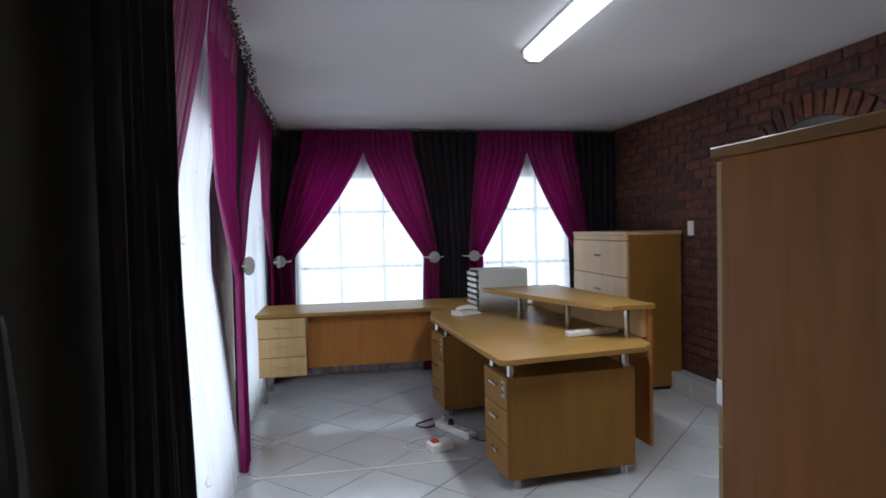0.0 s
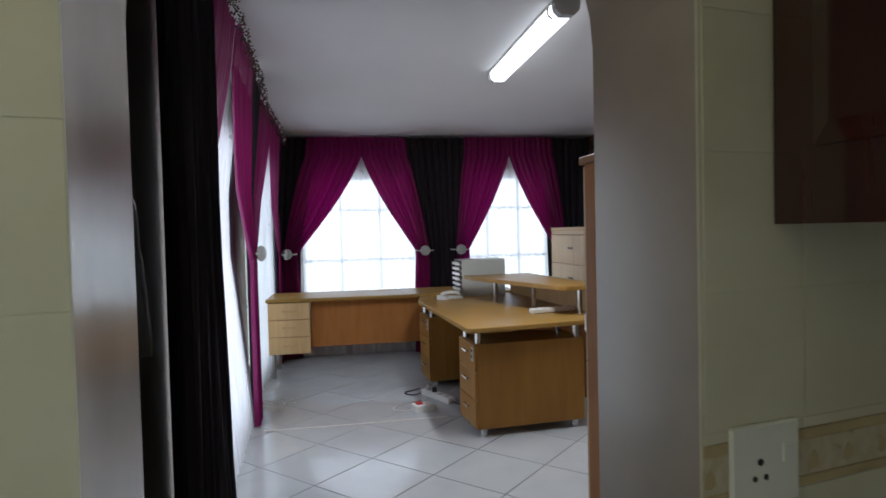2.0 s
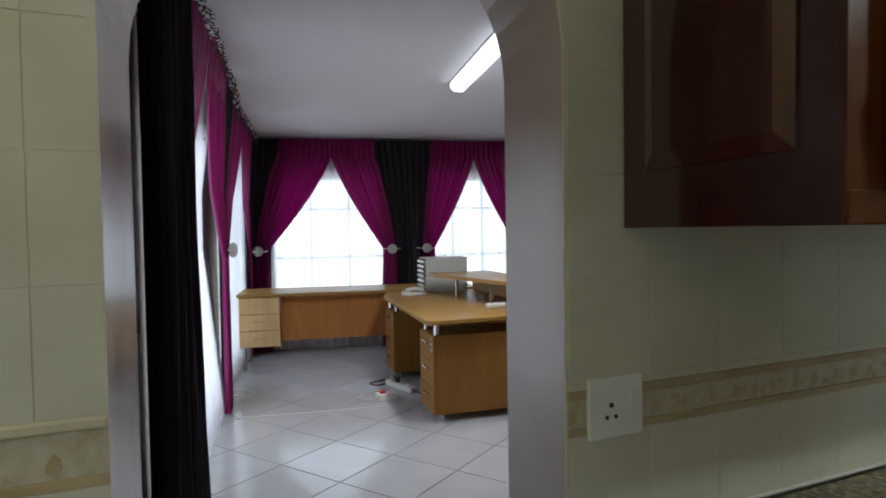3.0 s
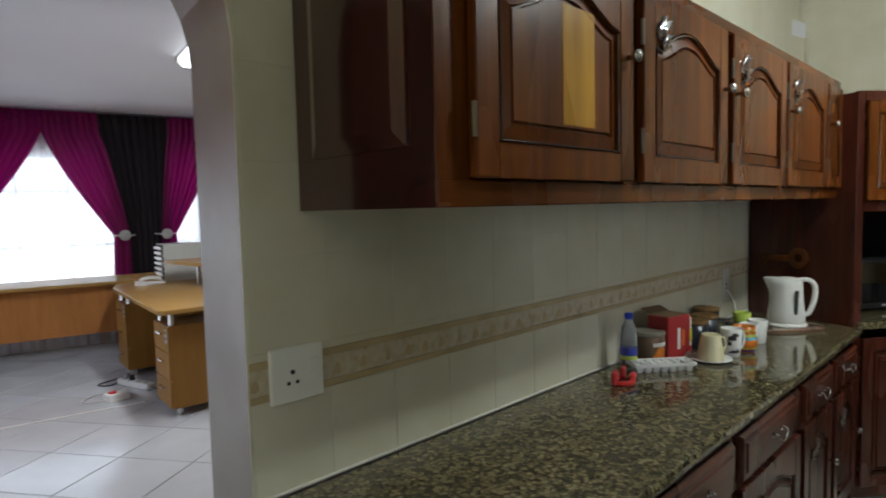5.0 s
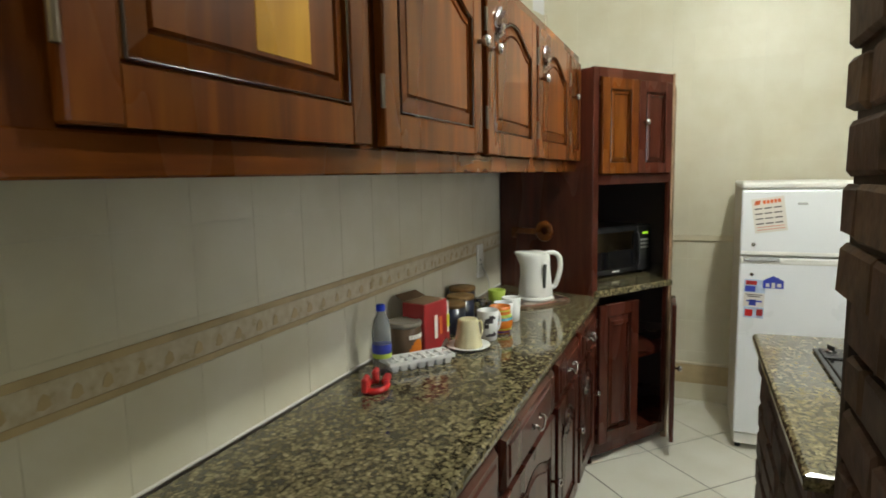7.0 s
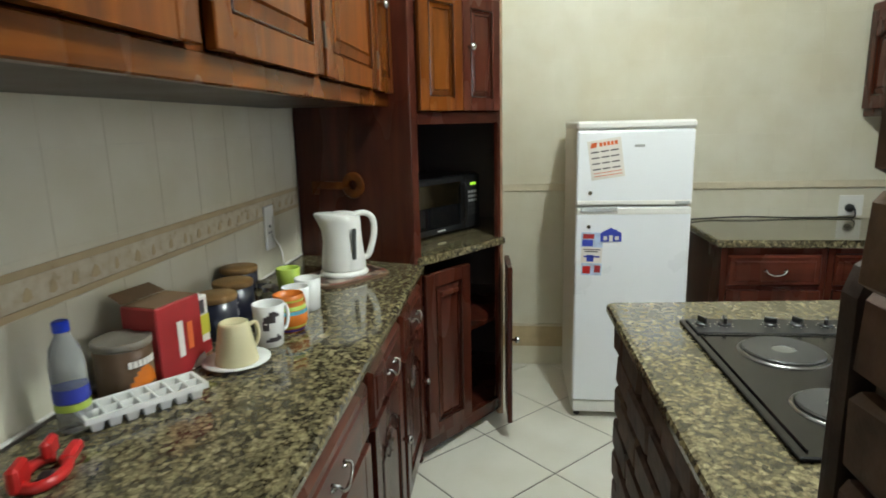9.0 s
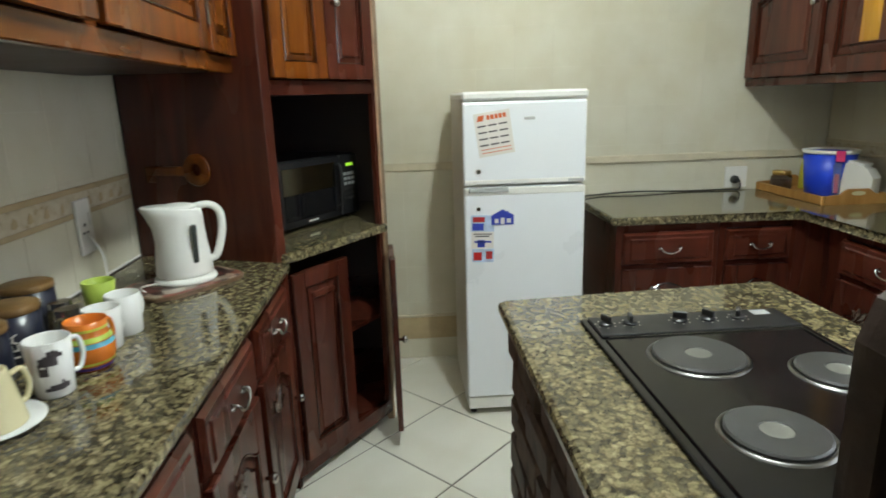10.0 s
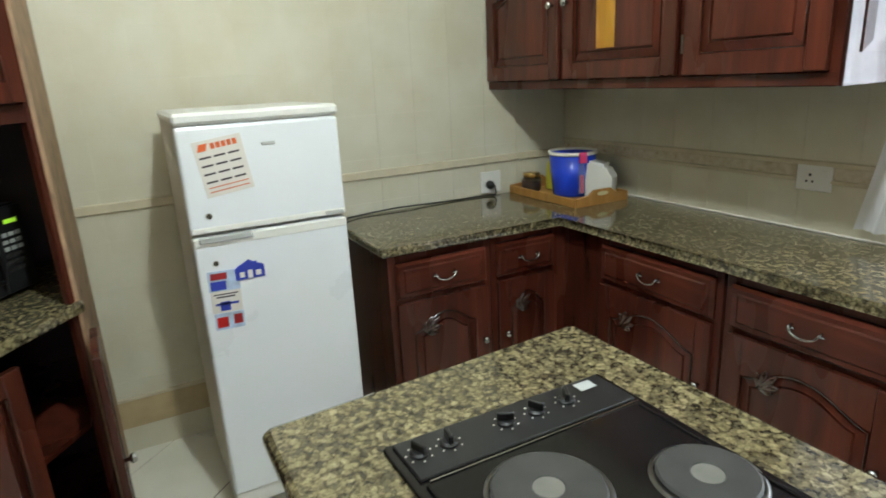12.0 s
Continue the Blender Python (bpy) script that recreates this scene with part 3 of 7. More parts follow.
def arch_wall():
    bm = bmesh.new()
    y0, y1, zb, zt = YN + 0.006, Y_OFF, -0.1, CEIL_K + 0.12
    n = 20
    arc = [(AXC + AR * math.cos(math.pi * i / n), AZS + AR * math.sin(math.pi * i / n)) for i in range(n + 1)]
    right = [(AX1, zb), (XE + 0.15, zb), (XE + 0.15, zt), (AX1, zt)]
    left = [(XW - 0.15, zb), (AX0, zb), (AX0, zt), (XW - 0.15, zt)]

    def put(poly, y, flip):
        f = bm.faces.new([bm.verts.new((x, y, z)) for x, z in (poly[::-1] if flip else poly)])
        return f
    for y in (y0, y1):
        put(right, y, False)
        put(left, y, False)
        for a, b in zip(arc, arc[1:]):
            put([a, (a[0], zt), (b[0], zt), b], y, False)
    under = [(AX1, zb)] + arc + [(AX0, zb)]
    for a, b in zip(under, under[1:]):
        bm.faces.new([bm.verts.new(p) for p in ((a[0], y0, a[1]), (b[0], y0, b[1]), (b[0], y1, b[1]), (a[0], y1, a[1]))])
    out = [(XW - 0.15, zb), (XW - 0.15, zt), (XE + 0.15, zt), (XE + 0.15, zb)]
    for a, b in zip(out, out[1:]):
        bm.faces.new([bm.verts.new(p) for p in ((a[0], y0, a[1]), (b[0], y0, b[1]), (b[0], y1, b[1]), (a[0], y1, a[1]))])
    bmesh.ops.remove_doubles(bm, verts=bm.verts, dist=1e-5)
    for v in bm.verts:      # the office face runs askew, so the wall is thicker beside the curtains
        if v.co.y > y0 + 0.01:
            v.co.y = max(Y_OFF, 0.90 - 0.085 * max(0.0, v.co.x - AX0))
            if AX0 - 0.001 <= v.co.x <= AX1 + 0.001:
                v.co.x += 0.010 + 0.052 * (v.co.x - AX0)
    return bm


wall_n = setting("wall_north", arch_wall(), M_JAMB, "wall with a taupe-painted arched passage, tiled on the kitchen side", "wall")
wall_e = setting("wall_east", box(XE + 0.006, XE + 0.15, YS - 0.15, YN + 0.006, -0.1, CEIL_K + 0.12), M_WGROUT, "cream tiled wall behind the fridge", "wall")
WX0, WX1, WZ0, WZ1 = 1.75, 2.98, 0.98, 2.10
bm = box(XW - 0.15, WX0, YS - 0.15, YS - 0.006, -0.1, CEIL_K + 0.12)
box(WX1, XE + 0.006, YS - 0.15, YS - 0.006, -0.1, CEIL_K + 0.12, 0, bm)
box(WX0, WX1, YS - 0.15, YS - 0.006, -0.1, WZ0, 0, bm)
box(WX0, WX1, YS - 0.15, YS - 0.006, WZ1, CEIL_K + 0.12, 0, bm)
wall_s = setting("wall_south", bm, M_WGROUT, "cream tiled wall with a curtained kitchen window", "wall")
bm = box(XW - 0.15, XW, YS - 0.006, -2.15, -0.1, CEIL_K + 0.12)
box(XW - 0.15, XW, -0.35, YN + 0.006, -0.1, CEIL_K + 0.12, 0, bm)
box(XW - 0.15, XW, -2.15, -0.35, -0.1, 0.90, 0, bm)
box(XW - 0.15, XW, -2.15, -0.35, 2.20, CEIL_K + 0.12, 0, bm)
setting("wall_west", bm, M_WALL, "plain cream plaster wall with an added window, out of view", "wall")
setting("threshold", box(AX0 + 0.012, AX1, YN + 0.002, Y_OFF + 0.03, -0.002, FLOOR_O, 0.004), M_OTILE, "tiled threshold step in the archway", "step")


def window(name, m, w, h, label, bars_v=1, bars_h=(0.72,), pane_split=True):
    """A steel window in an opening w x h; lower left corner at the base, depth along y."""
    wn_ = tagged(new(name), label, "window", "", "structure")
    wn_.matrix_basis = m
    f = 0.045
    bm = box(0, f, 0, 0.05, 0, h, 0.004)
    box(w - f, w, 0, 0.05, 0, h, 0.004, bm)
    box(f, w - f, 0, 0.05, 0, f, 0.004, bm)
    box(f, w - f, 0, 0.05, h - f, h, 0.004, bm)
    part("window_frame", bm, M_PLAST, wn_)
    xs = [f] + [w * (i + 1) / (bars_v + 1) for i in range(bars_v)] + [w - f]
    for x in xs[1:-1]:
        part("bar", box(x - 0.016, x + 0.016, 0.008, 0.045, f, h - f, 0.003), M_PLAST, wn_)
    zs = [f] + [h * k for k in bars_h] + [h - f]
    for z in zs[1:-1]:
        part("bar", box(f, w - f, 0.006, 0.047, z - 0.016, z + 0.016, 0.003), M_PLAST, wn_)
    for a, b in zip(xs, xs[1:]):
        for c, d in zip(zs, zs[1:]):
            p = part("pane", box(a, b, 0.024, 0.028, c, d), M_GLASS, wn_)
            p.visible_shadow = False
    part("window_sill", box(-0.03, w + 0.03, -0.05, 0.09, -0.03, 0, 0.005), M_PLAST, wn_)
    return wn_


window("window_5", pose(WX0, YS - 0.09, WZ0), WX1 - WX0, WZ1 - WZ0, "white framed kitchen window, added out of view with small panes")

# unseen window, added so that daylight comes in from the west
window("window_6", pose(XW - 0.06, -2.15, 0.90, 0, 0, 90), 1.80, 1.30, "white framed kitchen window, added out of view")

# ---- structure: office ----
opoly = [(-0.62, -0.184), (3.30, 0.594), (3.30, 5.90), (-0.62, 5.90)]
floor_o = setting("floor_office", slab(opoly, 0.0, FLOOR_O - 0.004), M_GROUT, "glossy white office floor tiles laid diagonally", "floor", OFF)
setting("ceiling_office", slab([(-0.66, -0.192), (3.40, 0.612), (3.40, 5.97), (-0.66, 5.97)], CEIL_O, CEIL_O + 0.1), M_CEIL, "white painted ceiling board over the office", "ceiling", OFF)
VB, UL, UL2, UR = 5.75, -0.44, -0.44, 3.17


def holed(a0, a1, b0, b1, holes, z0, z1, along="u"):
    """A straight wall of boxes, from a0 to a1, with upright holes (start, end, sill, head)."""
    bm = bmesh.new()

    def add(p, q, r, s):
        if along == "u":
            box(p, q, b0, b1, r, s, 0, bm)
        else:
            box(b0, b1, p, q, r, s, 0, bm)
    at = a0
    for h0, h1, zs, zh in holes:
        add(at, h0, z0, z1)
        add(h0, h1, z0, zs)
        add(h0, h1, zh, z1)
        at = h1
    add(at, a1, z0, z1)
    return bm


BACK = [(-0.12, 1.18, 0.70, 2.16), (1.62, 2.72, 0.70, 2.16)]
SIDE = [(1.96, 3.40, 0.34, 2.20), (4.10, 5.40, 0.34, 2.20)]
setting("wall_back", holed(UL2 - 0.18, UR + 0.15, VB, VB + 0.18, BACK, 0.1, CEIL_O), M_OWALL, "grey plaster wall with two curtained windows", "wall", OFF)
bm = holed(-0.135, 3.75, UL - 0.18, UL, SIDE[:1], 0.1, CEIL_O, "v")
for b_ in SIDE[1:]:
    extra = holed(3.75, VB, UL2 - 0.18, UL2, [b_], 0.1, CEIL_O, "v")
    me_ = bpy.data.meshes.new("wall_side")
    extra.to_mesh(me_)
    extra.free()
    bm.from_mesh(me_)
    bpy.data.meshes.remove(me_)
setting("wall_side", bm, M_OWALL, "grey plaster wall with two tall curtained windows", "wall", OFF)
for i, (a, b, s, h) in enumerate(BACK):
    window("window_%d" % (i + 1), OFF @ pose(a, VB + 0.06, s), b - a, h - s, "white framed window behind sheer curtains", 2, (0.36, 0.74))
for i, (a, b, s, h) in enumerate(SIDE):
    window("window_%d" % (i + 3), OFF @ pose((UL2 if i else UL) - 0.06, a, s, 0, 0, 90), b - a, h - s, "tall white framed window behind sheer curtains", 1, (0.3, 0.65))

# brick wall with an arched opening
BV, BHW, BZ = 2.98, 0.62, 1.60


def brick_back():
    bm = bmesh.new()
    n = 16
    arc = [(BV + BHW * math.cos(math.pi * i / n), BZ + BHW * math.sin(math.pi * i / n)) for i in range(n + 1)]
    for u in (UR + 0.012, UR + 0.24):
        for poly in ([(BV + BHW, 0.1), (VB + 0.18, 0.1), (VB + 0.18, CEIL_O), (BV + BHW, CEIL_O)], [(0.59, 0.1), (BV - BHW, 0.1), (BV - BHW, CEIL_O), (0.59, CEIL_O)]):
            bm.faces.new([bm.verts.new((u, v, z)) for v, z in poly])
        for a, b in zip(arc, arc[1:]):
            bm.faces.new([bm.verts.new((u, v, z)) for v, z in (a, (a[0], CEIL_O), (b[0], CEIL_O), b)])
    under = [(BV + BHW, 0.1)] + arc + [(BV - BHW, 0.1)]
    for a, b in zip(under, under[1:]):
        bm.faces.new([bm.verts.new(p) for p in ((UR + 0.012, *a), (UR + 0.012, *b), (UR + 0.24, *b), (UR + 0.24, *a))])
    bmesh.ops.remove_doubles(bm, verts=bm.verts, dist=1e-5)
    return bm


wall_b = setting("wall_brick", brick_back(), M_MORTAR, "dark red face-brick wall with a brick arch", "wall", OFF)
# the room beyond the brick arch, closed plainly
bm = box(UR + 1.6, UR + 1.7, 0.6, 5.9, 0.1, CEIL_O)
box(UR + 0.24, UR + 1.6, 0.62, 0.7, 0.1, CEIL_O, 0, bm)
box(UR + 0.24, UR + 1.6, 5.8, 5.9, 0.1, CEIL_O, 0, bm)
setting("wall_beyond", bm, M_WALL, "plain pale wall beyond the brick arch", "wall", OFF)
setting("floor_beyond", box(UR + 0.0, UR + 1.7, 0.70, 5.9, 0.1, FLOOR_O + 0.15), M_OTILE, "raised tiled floor beyond the brick arch", "floor", OFF)
setting("ceiling_beyond", box(UR + 0.24, UR + 1.7, 0.62, 5.9, CEIL_O, CEIL_O + 0.1), M_CEIL, "plain white ceiling beyond the brick arch", "ceiling", OFF)
step = tagged(thing("tiled_step", "white tiled step at the foot of the brick wall", "step", OFF), kind="structure")
for a in range(6):
    part("tile", box(UR - 0.13, UR - 0.002, 2.10 + a * 0.4, 2.10 + a * 0.4 + 0.397, FLOOR_O, FLOOR_O + 0.155, 0.004), M_OTILE, step)
# cornice at the back and the skirting
setting("trim", box(UL, UR, VB - 0.03, VB, CEIL_O - 0.05, CEIL_O, 0.008), M_CEIL, "narrow white ceiling cornice", "trim", OFF)

# ---- kitchen: north run ----
upper = thing("wall_cabinet", "long glossy orange-brown mahogany wall cabinet with arched panel doors", "cabinet", pose(0.945, 0.042, 1.538))
UW = 3.652 - 0.945
bm = box(0.012, UW, 0.02, YN - 0.045, 0.012, 0.545)
part("body", bm, M_WOOD, upper)
for a, b in ((-0.022, 0.062), (0.61, 0.675), (1.21, 1.27), (1.805, 1.85), (2.415, 2.46), (2.695, UW)):
    part("stile", box(a, b, 0, 0.02, 0.0, 0.545, 0.002), M_WOODN, upper)
part("bottom_rail", box(-0.02, UW, -0.002, 0.024, -0.008, 0.04, 0.003), M_WOODNH, upper)
part("top_rail", box(-0.02, UW, -0.012, 0.024, 0.51, 0.55, 0.006), M_WOODNH, upper)
# underside coloured darker, as shaded
part("underside", box(0.02, UW, 0.024, YN - 0.046, 0.0, 0.012), M_SHADEW, upper)
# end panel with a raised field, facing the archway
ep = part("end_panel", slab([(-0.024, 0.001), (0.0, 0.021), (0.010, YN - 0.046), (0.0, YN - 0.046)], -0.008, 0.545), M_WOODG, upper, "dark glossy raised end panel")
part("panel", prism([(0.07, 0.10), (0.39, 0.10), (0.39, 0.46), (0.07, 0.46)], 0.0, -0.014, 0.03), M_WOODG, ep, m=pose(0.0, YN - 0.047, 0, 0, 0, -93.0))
for x, w, kn, st in ((0.056, 0.56, "r", (0.27, 0.39)), (0.668, 0.548, "r", None), (1.264, 0.548, "l", None), (1.842, 0.58, "l", None), (2.452, 0.25, "l", None)):
    kx = w - 0.03 if kn == "r" else 0.035
    panel_door(upper, x, -0.002, 0.043, w, 0.465, M_WOODN, M_WOODNH, True, (kx, 0.285), st, hinges=(0.10, 0.36), carved=1 if 0.5 < x < 2.0 else 0)

wt = thing("worktop", "polished brown and beige granite worktop along the tiled wall", "worktop")
part("slab", slab([(AX1 + 0.004, YN - 0.008), (AX1 + 0.004, -0.080), (3.652, -0.080), (3.70, 0.0), (3.87, YN - 0.008)], 0.865, 0.90, 0.012), M_GRAN, wt)
part("sealant", box(AX1 + 0.006, 3.85, YN - 0.008, YN - 0.001, 0.90, 0.908, 0.002), M_PAPER, wt, "grey-white silicone bead")
xs = (0.835, 1.45, 2.04, 2.71, 3.18, 3.65)
for i, (a, b) in enumerate(zip(xs, xs[1:])):
    base_unit(pose(a + 0.001, -0.028, 0), b - a - 0.002, YN - 0.045, 0.863, M_WOOD, M_WOODH, 1, 1, "dark mahogany base cabinet with drawer and arched door", "r", "base cabinets under the worktop")

# double socket by the archway, and one behind the kettle


def socket_plate(m, w, h, label, plug=False, switches=True):
    s = thing("wall_socket", label, "socket", m)
    part("plate", box(-w / 2, w / 2, -0.010, 0, -h / 2, h / 2, 0.003), M_PLAST, s)
    for dx, dz, r in ((0, 0.016, 0.0055), (-0.011, -0.008, 0.0045), (0.011, -0.008, 0.0045)):
        part("pin_hole", lathe([(r, 0), (r, 0.0015)], 10), M_BLACK, s, m=pose(dx - w * 0.1, -0.0102, dz - 0.01, 90))
    if switches:
        part("switch", box(w * 0.22, w * 0.38, -0.014, -0.010, 0.0, h * 0.24, 0.0015), M_PLAST, s)
    if plug:
        part("plug", lathe([(0.022, 0), (0.022, 0.02), (0.012, 0.034), (0, 0.036)], 16), M_CORD, s, "black plug top", pose(-w * 0.1, -0.011, -0.012, 90), True)
    return s


socket_plate(pose(0.918, YN - 0.001, 1.168), 0.136, 0.124, "square white wall socket plate beside the archway")
socket_plate(pose(3.50, YN - 0.001, 1.085), 0.085, 0.17, "white wall socket plate near the kettle")

# ---- corner unit ----
CU = [(3.85, YN - 0.008), (3.655, -0.040), (4.140, -0.385), (XE - 0.002, -0.385), (XE - 0.002, YN - 0.008)]
corner = thing("corner_dresser", "tall dark mahogany corner dresser with open niche, one door ajar", "cabinet")


def edge_panel(a, b, z0, z1, t=0.02, bm=None):
    d = Vector((b[0] - a[0], b[1] - a[1])).normalized()
    n = Vector((-d.y, d.x)) * t
    return slab([a, b, (b[0] + n.x, b[1] + n.y), (a[0] + n.x, a[1] + n.y)], z0, z1, 0.0, bm)


part("side_panel", edge_panel(CU[0], CU[1], 0.0, 2.03, 0.022), M_WOOD, corner)
part("side_panel", edge_panel(CU[2], CU[3], 0.0, 2.03, 0.018), M_RAW, corner, "unfinished pale outer side board")
part("back_panel", slab([(4.0, YN - 0.01), (XE - 0.004, YN - 0.01), (XE - 0.004, -0.36), (XE - 0.03, -0.36), (XE - 0.03, YN - 0.03), (3.88, YN - 0.03), (3.88, YN - 0.01)], 0.05, 2.03), M_SHADEW, corner)
inner = [(3.88, YN - 0.03), (3.685, -0.03), (4.140, -0.350), (XE - 0.03, -0.36), (XE - 0.03, YN - 0.03)]
for z0, z1, mm in ((0.07, 0.09, M_WOOD), (0.50, 0.518, M_WOOD), (1.47, 1.49, M_WOOD), (2.01, 2.03, M_WOOD)):
    part("shelf", slab(inner, z0, z1), mm, corner)
ang = math.degrees(math.atan2(CU[2][1] - CU[1][1], CU[2][0] - CU[1][0]))
FW = math.hypot(CU[2][0] - CU[1][0], CU[2][1] - CU[1][1])
front = pose(CU[1][0], CU[1][1], 0, 0, 0, ang)
part("stile", box(0, 0.04, -0.004, 0.02, 0.04, 2.035, 0.003), M_WOOD, corner, m=front)
part("stile", box(FW - 0.022, FW, -0.004, 0.02, 0.04, 2.035, 0.003), M_WOOD, corner, m=front)
for ra, rb_ in ((1.462, 1.51), (1.99, 2.035), (0.04, 0.10)):
    part("rail", box(0.04, FW - 0.022, -0.003, 0.02, ra, rb_), M_WOODH, corner, m=front)
part("edge_board", box(FW - 0.001, FW + 0.014, -0.006, 0.03, 0.0, 2.04, 0.002), M_RAW, corner, "chipped raw board edge", front)
hw = (FW - 0.07) / 2
for k in range(2):
    d = panel_door(corner, 0, 0, 0, hw - 0.004, 0.47, M_WOODN if k == 0 else M_WOOD, M_WOODNH, False, None if k == 0 else (0.035, 0.26))
    d.matrix_basis = front @ pose(0.042 + k * hw, -0.005, 1.515)
d = panel_door(corner, 0, 0, 0, hw + 0.03, 0.74, M_WOOD, M_WOODH, False)
d.matrix_basis = front @ pose(0.038, -0.005, 0.105)
bm = box(0.09, hw - 0.06, -0.030, -0.020, 0.63, 0.655, 0.004)
part("pull", bm, M_WOODH, d, "carved wooden pull")
d = panel_door(corner, 0, 0, 0, hw, 0.745, M_WOOD, M_WOODH, False, (0.03, 0.40))
d.matrix_basis = pose(4.130, -0.405, 0.09, 0, 0, 3) @ pose(-hw, 0, 0)
shelf = [(3.87, YN - 0.03), (3.66, -0.064), (3.70, -0.094), (4.125, -0.408), (4.150, -0.405), (4.158, -0.36), (XE - 0.03, -0.36), (XE - 0.03, YN - 0.03)]
part("granite_shelf", slab(shelf, 0.890, 0.925, 0.010), M_GRAN, corner, "polished granite shelf of the niche")
# carved key ornament on the side panel beside the kettle
orn = thing("key_ornament", "carved dark wooden key hung on the side panel", "ornament", pose(3.776, 0.30, 1.215, 0, 0, -109.9) @ Matrix.Diagonal((1.5, 1.0, 1.5, 1)))
part("shaft", box(-0.085, 0.03, -0.016, -0.002, -0.010, 0.012, 0.004), M_WOODN, orn)
part("bow", lathe([(0.014, 0), (0.034, 0.0), (0.038, 0.006), (0.034, 0.013), (0.014, 0.013)], 18, cap=False), M_WOODN, orn, m=pose(0.058, -0.002, 0.004, 90), smooth=True)
part("bit", box(-0.085, -0.06, -0.014, -0.002, -0.026, -0.008, 0.003), M_WOODN, orn)

# microwave in the niche
mw = thing("microwave", "black microwave oven with a mirrored door on the granite shelf", "microwave", pose(3.982, 0.002, 0.9255, 0, 0, -33))
MW, MH, MD = 0.50, 0.285, 0.34
part("body", box(0, MW, 0.012, MD, 0.012, MH, 0.006), M_BLACK, mw)
door = part("door", box(0.003, MW * 0.74, -0.008, 0.012, 0.014, MH - 0.004, 0.005), M_BLACK, mw)
part("window_glass", box(0.02, MW * 0.66, -0.011, -0.007, 0.045, MH - 0.03, 0.001), M_GLASSB, door, "dark mirrored glass")
# reflection in the door glass, put on as a coloured strip
part("reflection_band", box(0.012, MW * 0.665, -0.0135, -0.0105, MH - 0.135, MH - 0.028, 0.001), M_MWREFL, door, "olive grey band drawn as the reflection in the door")
part("handle", tube(curve_pts([(MW * 0.70, -0.010, 0.06), (MW * 0.70, -0.034, 0.08), (MW * 0.70, -0.034, MH - 0.06), (MW * 0.70, -0.010, MH - 0.04)], 4), 0.007, 8), M_BLACK, door)
panel = part("control_panel", box(MW * 0.745, MW - 0.003, -0.008, 0.012, 0.014, MH - 0.004, 0.004), M_BLACK, mw)
part("display", box(MW * 0.83, MW * 0.93, -0.010, -0.007, MH - 0.055, MH - 0.042, 0.0005), M_LED, panel, "small green lit display")
for r in range(6):
    for c in range(3):
        x0 = MW * 0.79 + c * 0.027
        part("button", box(x0, x0 + 0.021, -0.0100, -0.0075, MH - 0.095 - r * 0.022, MH - 0.082 - r * 0.022, 0.001), M_GREYP if r < 3 else M_IRON, panel)
part("mark", box(MW * 0.30, MW * 0.42, -0.010, -0.0078, 0.027, 0.034), M_PLAST, door, "plain pale maker's mark")
for dx in (0.03, MW - 0.03):
    for dy in (0.04, MD - 0.04):
        part("foot", lathe([(0.012, 0), (0.012, 0.013)], 10), M_BLACK, mw, m=pose(dx, dy, 0))

# ---- things on the north worktop ----
ZW = 0.90
clip = thing("plastic_clip", "red plastic bag clip lying on the granite", "clip", pose(2.120, 0.348, ZW, 0, 0, 20))
bm = tube(curve_pts([(0.05 * math.cos(a), 0.032 * math.sin(a), 0.010) for a in [i * math.pi / 6 for i in range(0, 11)]], 3), 0.010, 8)
part("band", bm, M_RED, clip, smooth=True)
part("jaw", box(0.02, 0.085, -0.035, -0.012, 0.0, 0.022, 0.006), M_RED, clip)
part("jaw", box(-0.06, -0.01, 0.014, 0.034, 0.004, 0.050, 0.006), M_RED, clip)
part("lever", box(0.03, 0.075, 0.0, 0.018, 0.01, 0.045, 0.006), M_RED, clip)
part("insert", box(-0.035, 0.0, -0.018, 0.006, 0.001, 0.014, 0.004), M_BLACK, clip)

bottle = thing("water_bottle", "clear plastic water bottle with blue cap and label", "bottle", pose(2.280, 0.413, ZW))
part("shell", lathe([(0.0, 0.002), (0.026, 0.0), (0.031, 0.006), (0.031, 0.05), (0.029, 0.06), (0.031, 0.07), (0.031, 0.13), (0.026, 0.165), (0.013, 0.19), (0.013, 0.20)], 20), M_BOTTLE, bottle, smooth=True)
part("label", lathe([(0.0316, 0.062), (0.0318, 0.064), (0.0318, 0.088), (0.0316, 0.090)], 20, cap=False), M_BLUEINK, bottle, "dark blue printed label band", smooth=True)
part("band", lathe([(0.0316, 0.046), (0.0318, 0.047), (0.0318, 0.058), (0.0316, 0.060)], 20, cap=False), M_GREEN, bottle, "green label stripe", smooth=True)
part("cap", lathe([(0.0145, 0.198), (0.0150, 0.20), (0.0150, 0.216), (0.012, 0.219), (0, 0.219)], 18), M_BLUE, bottle)

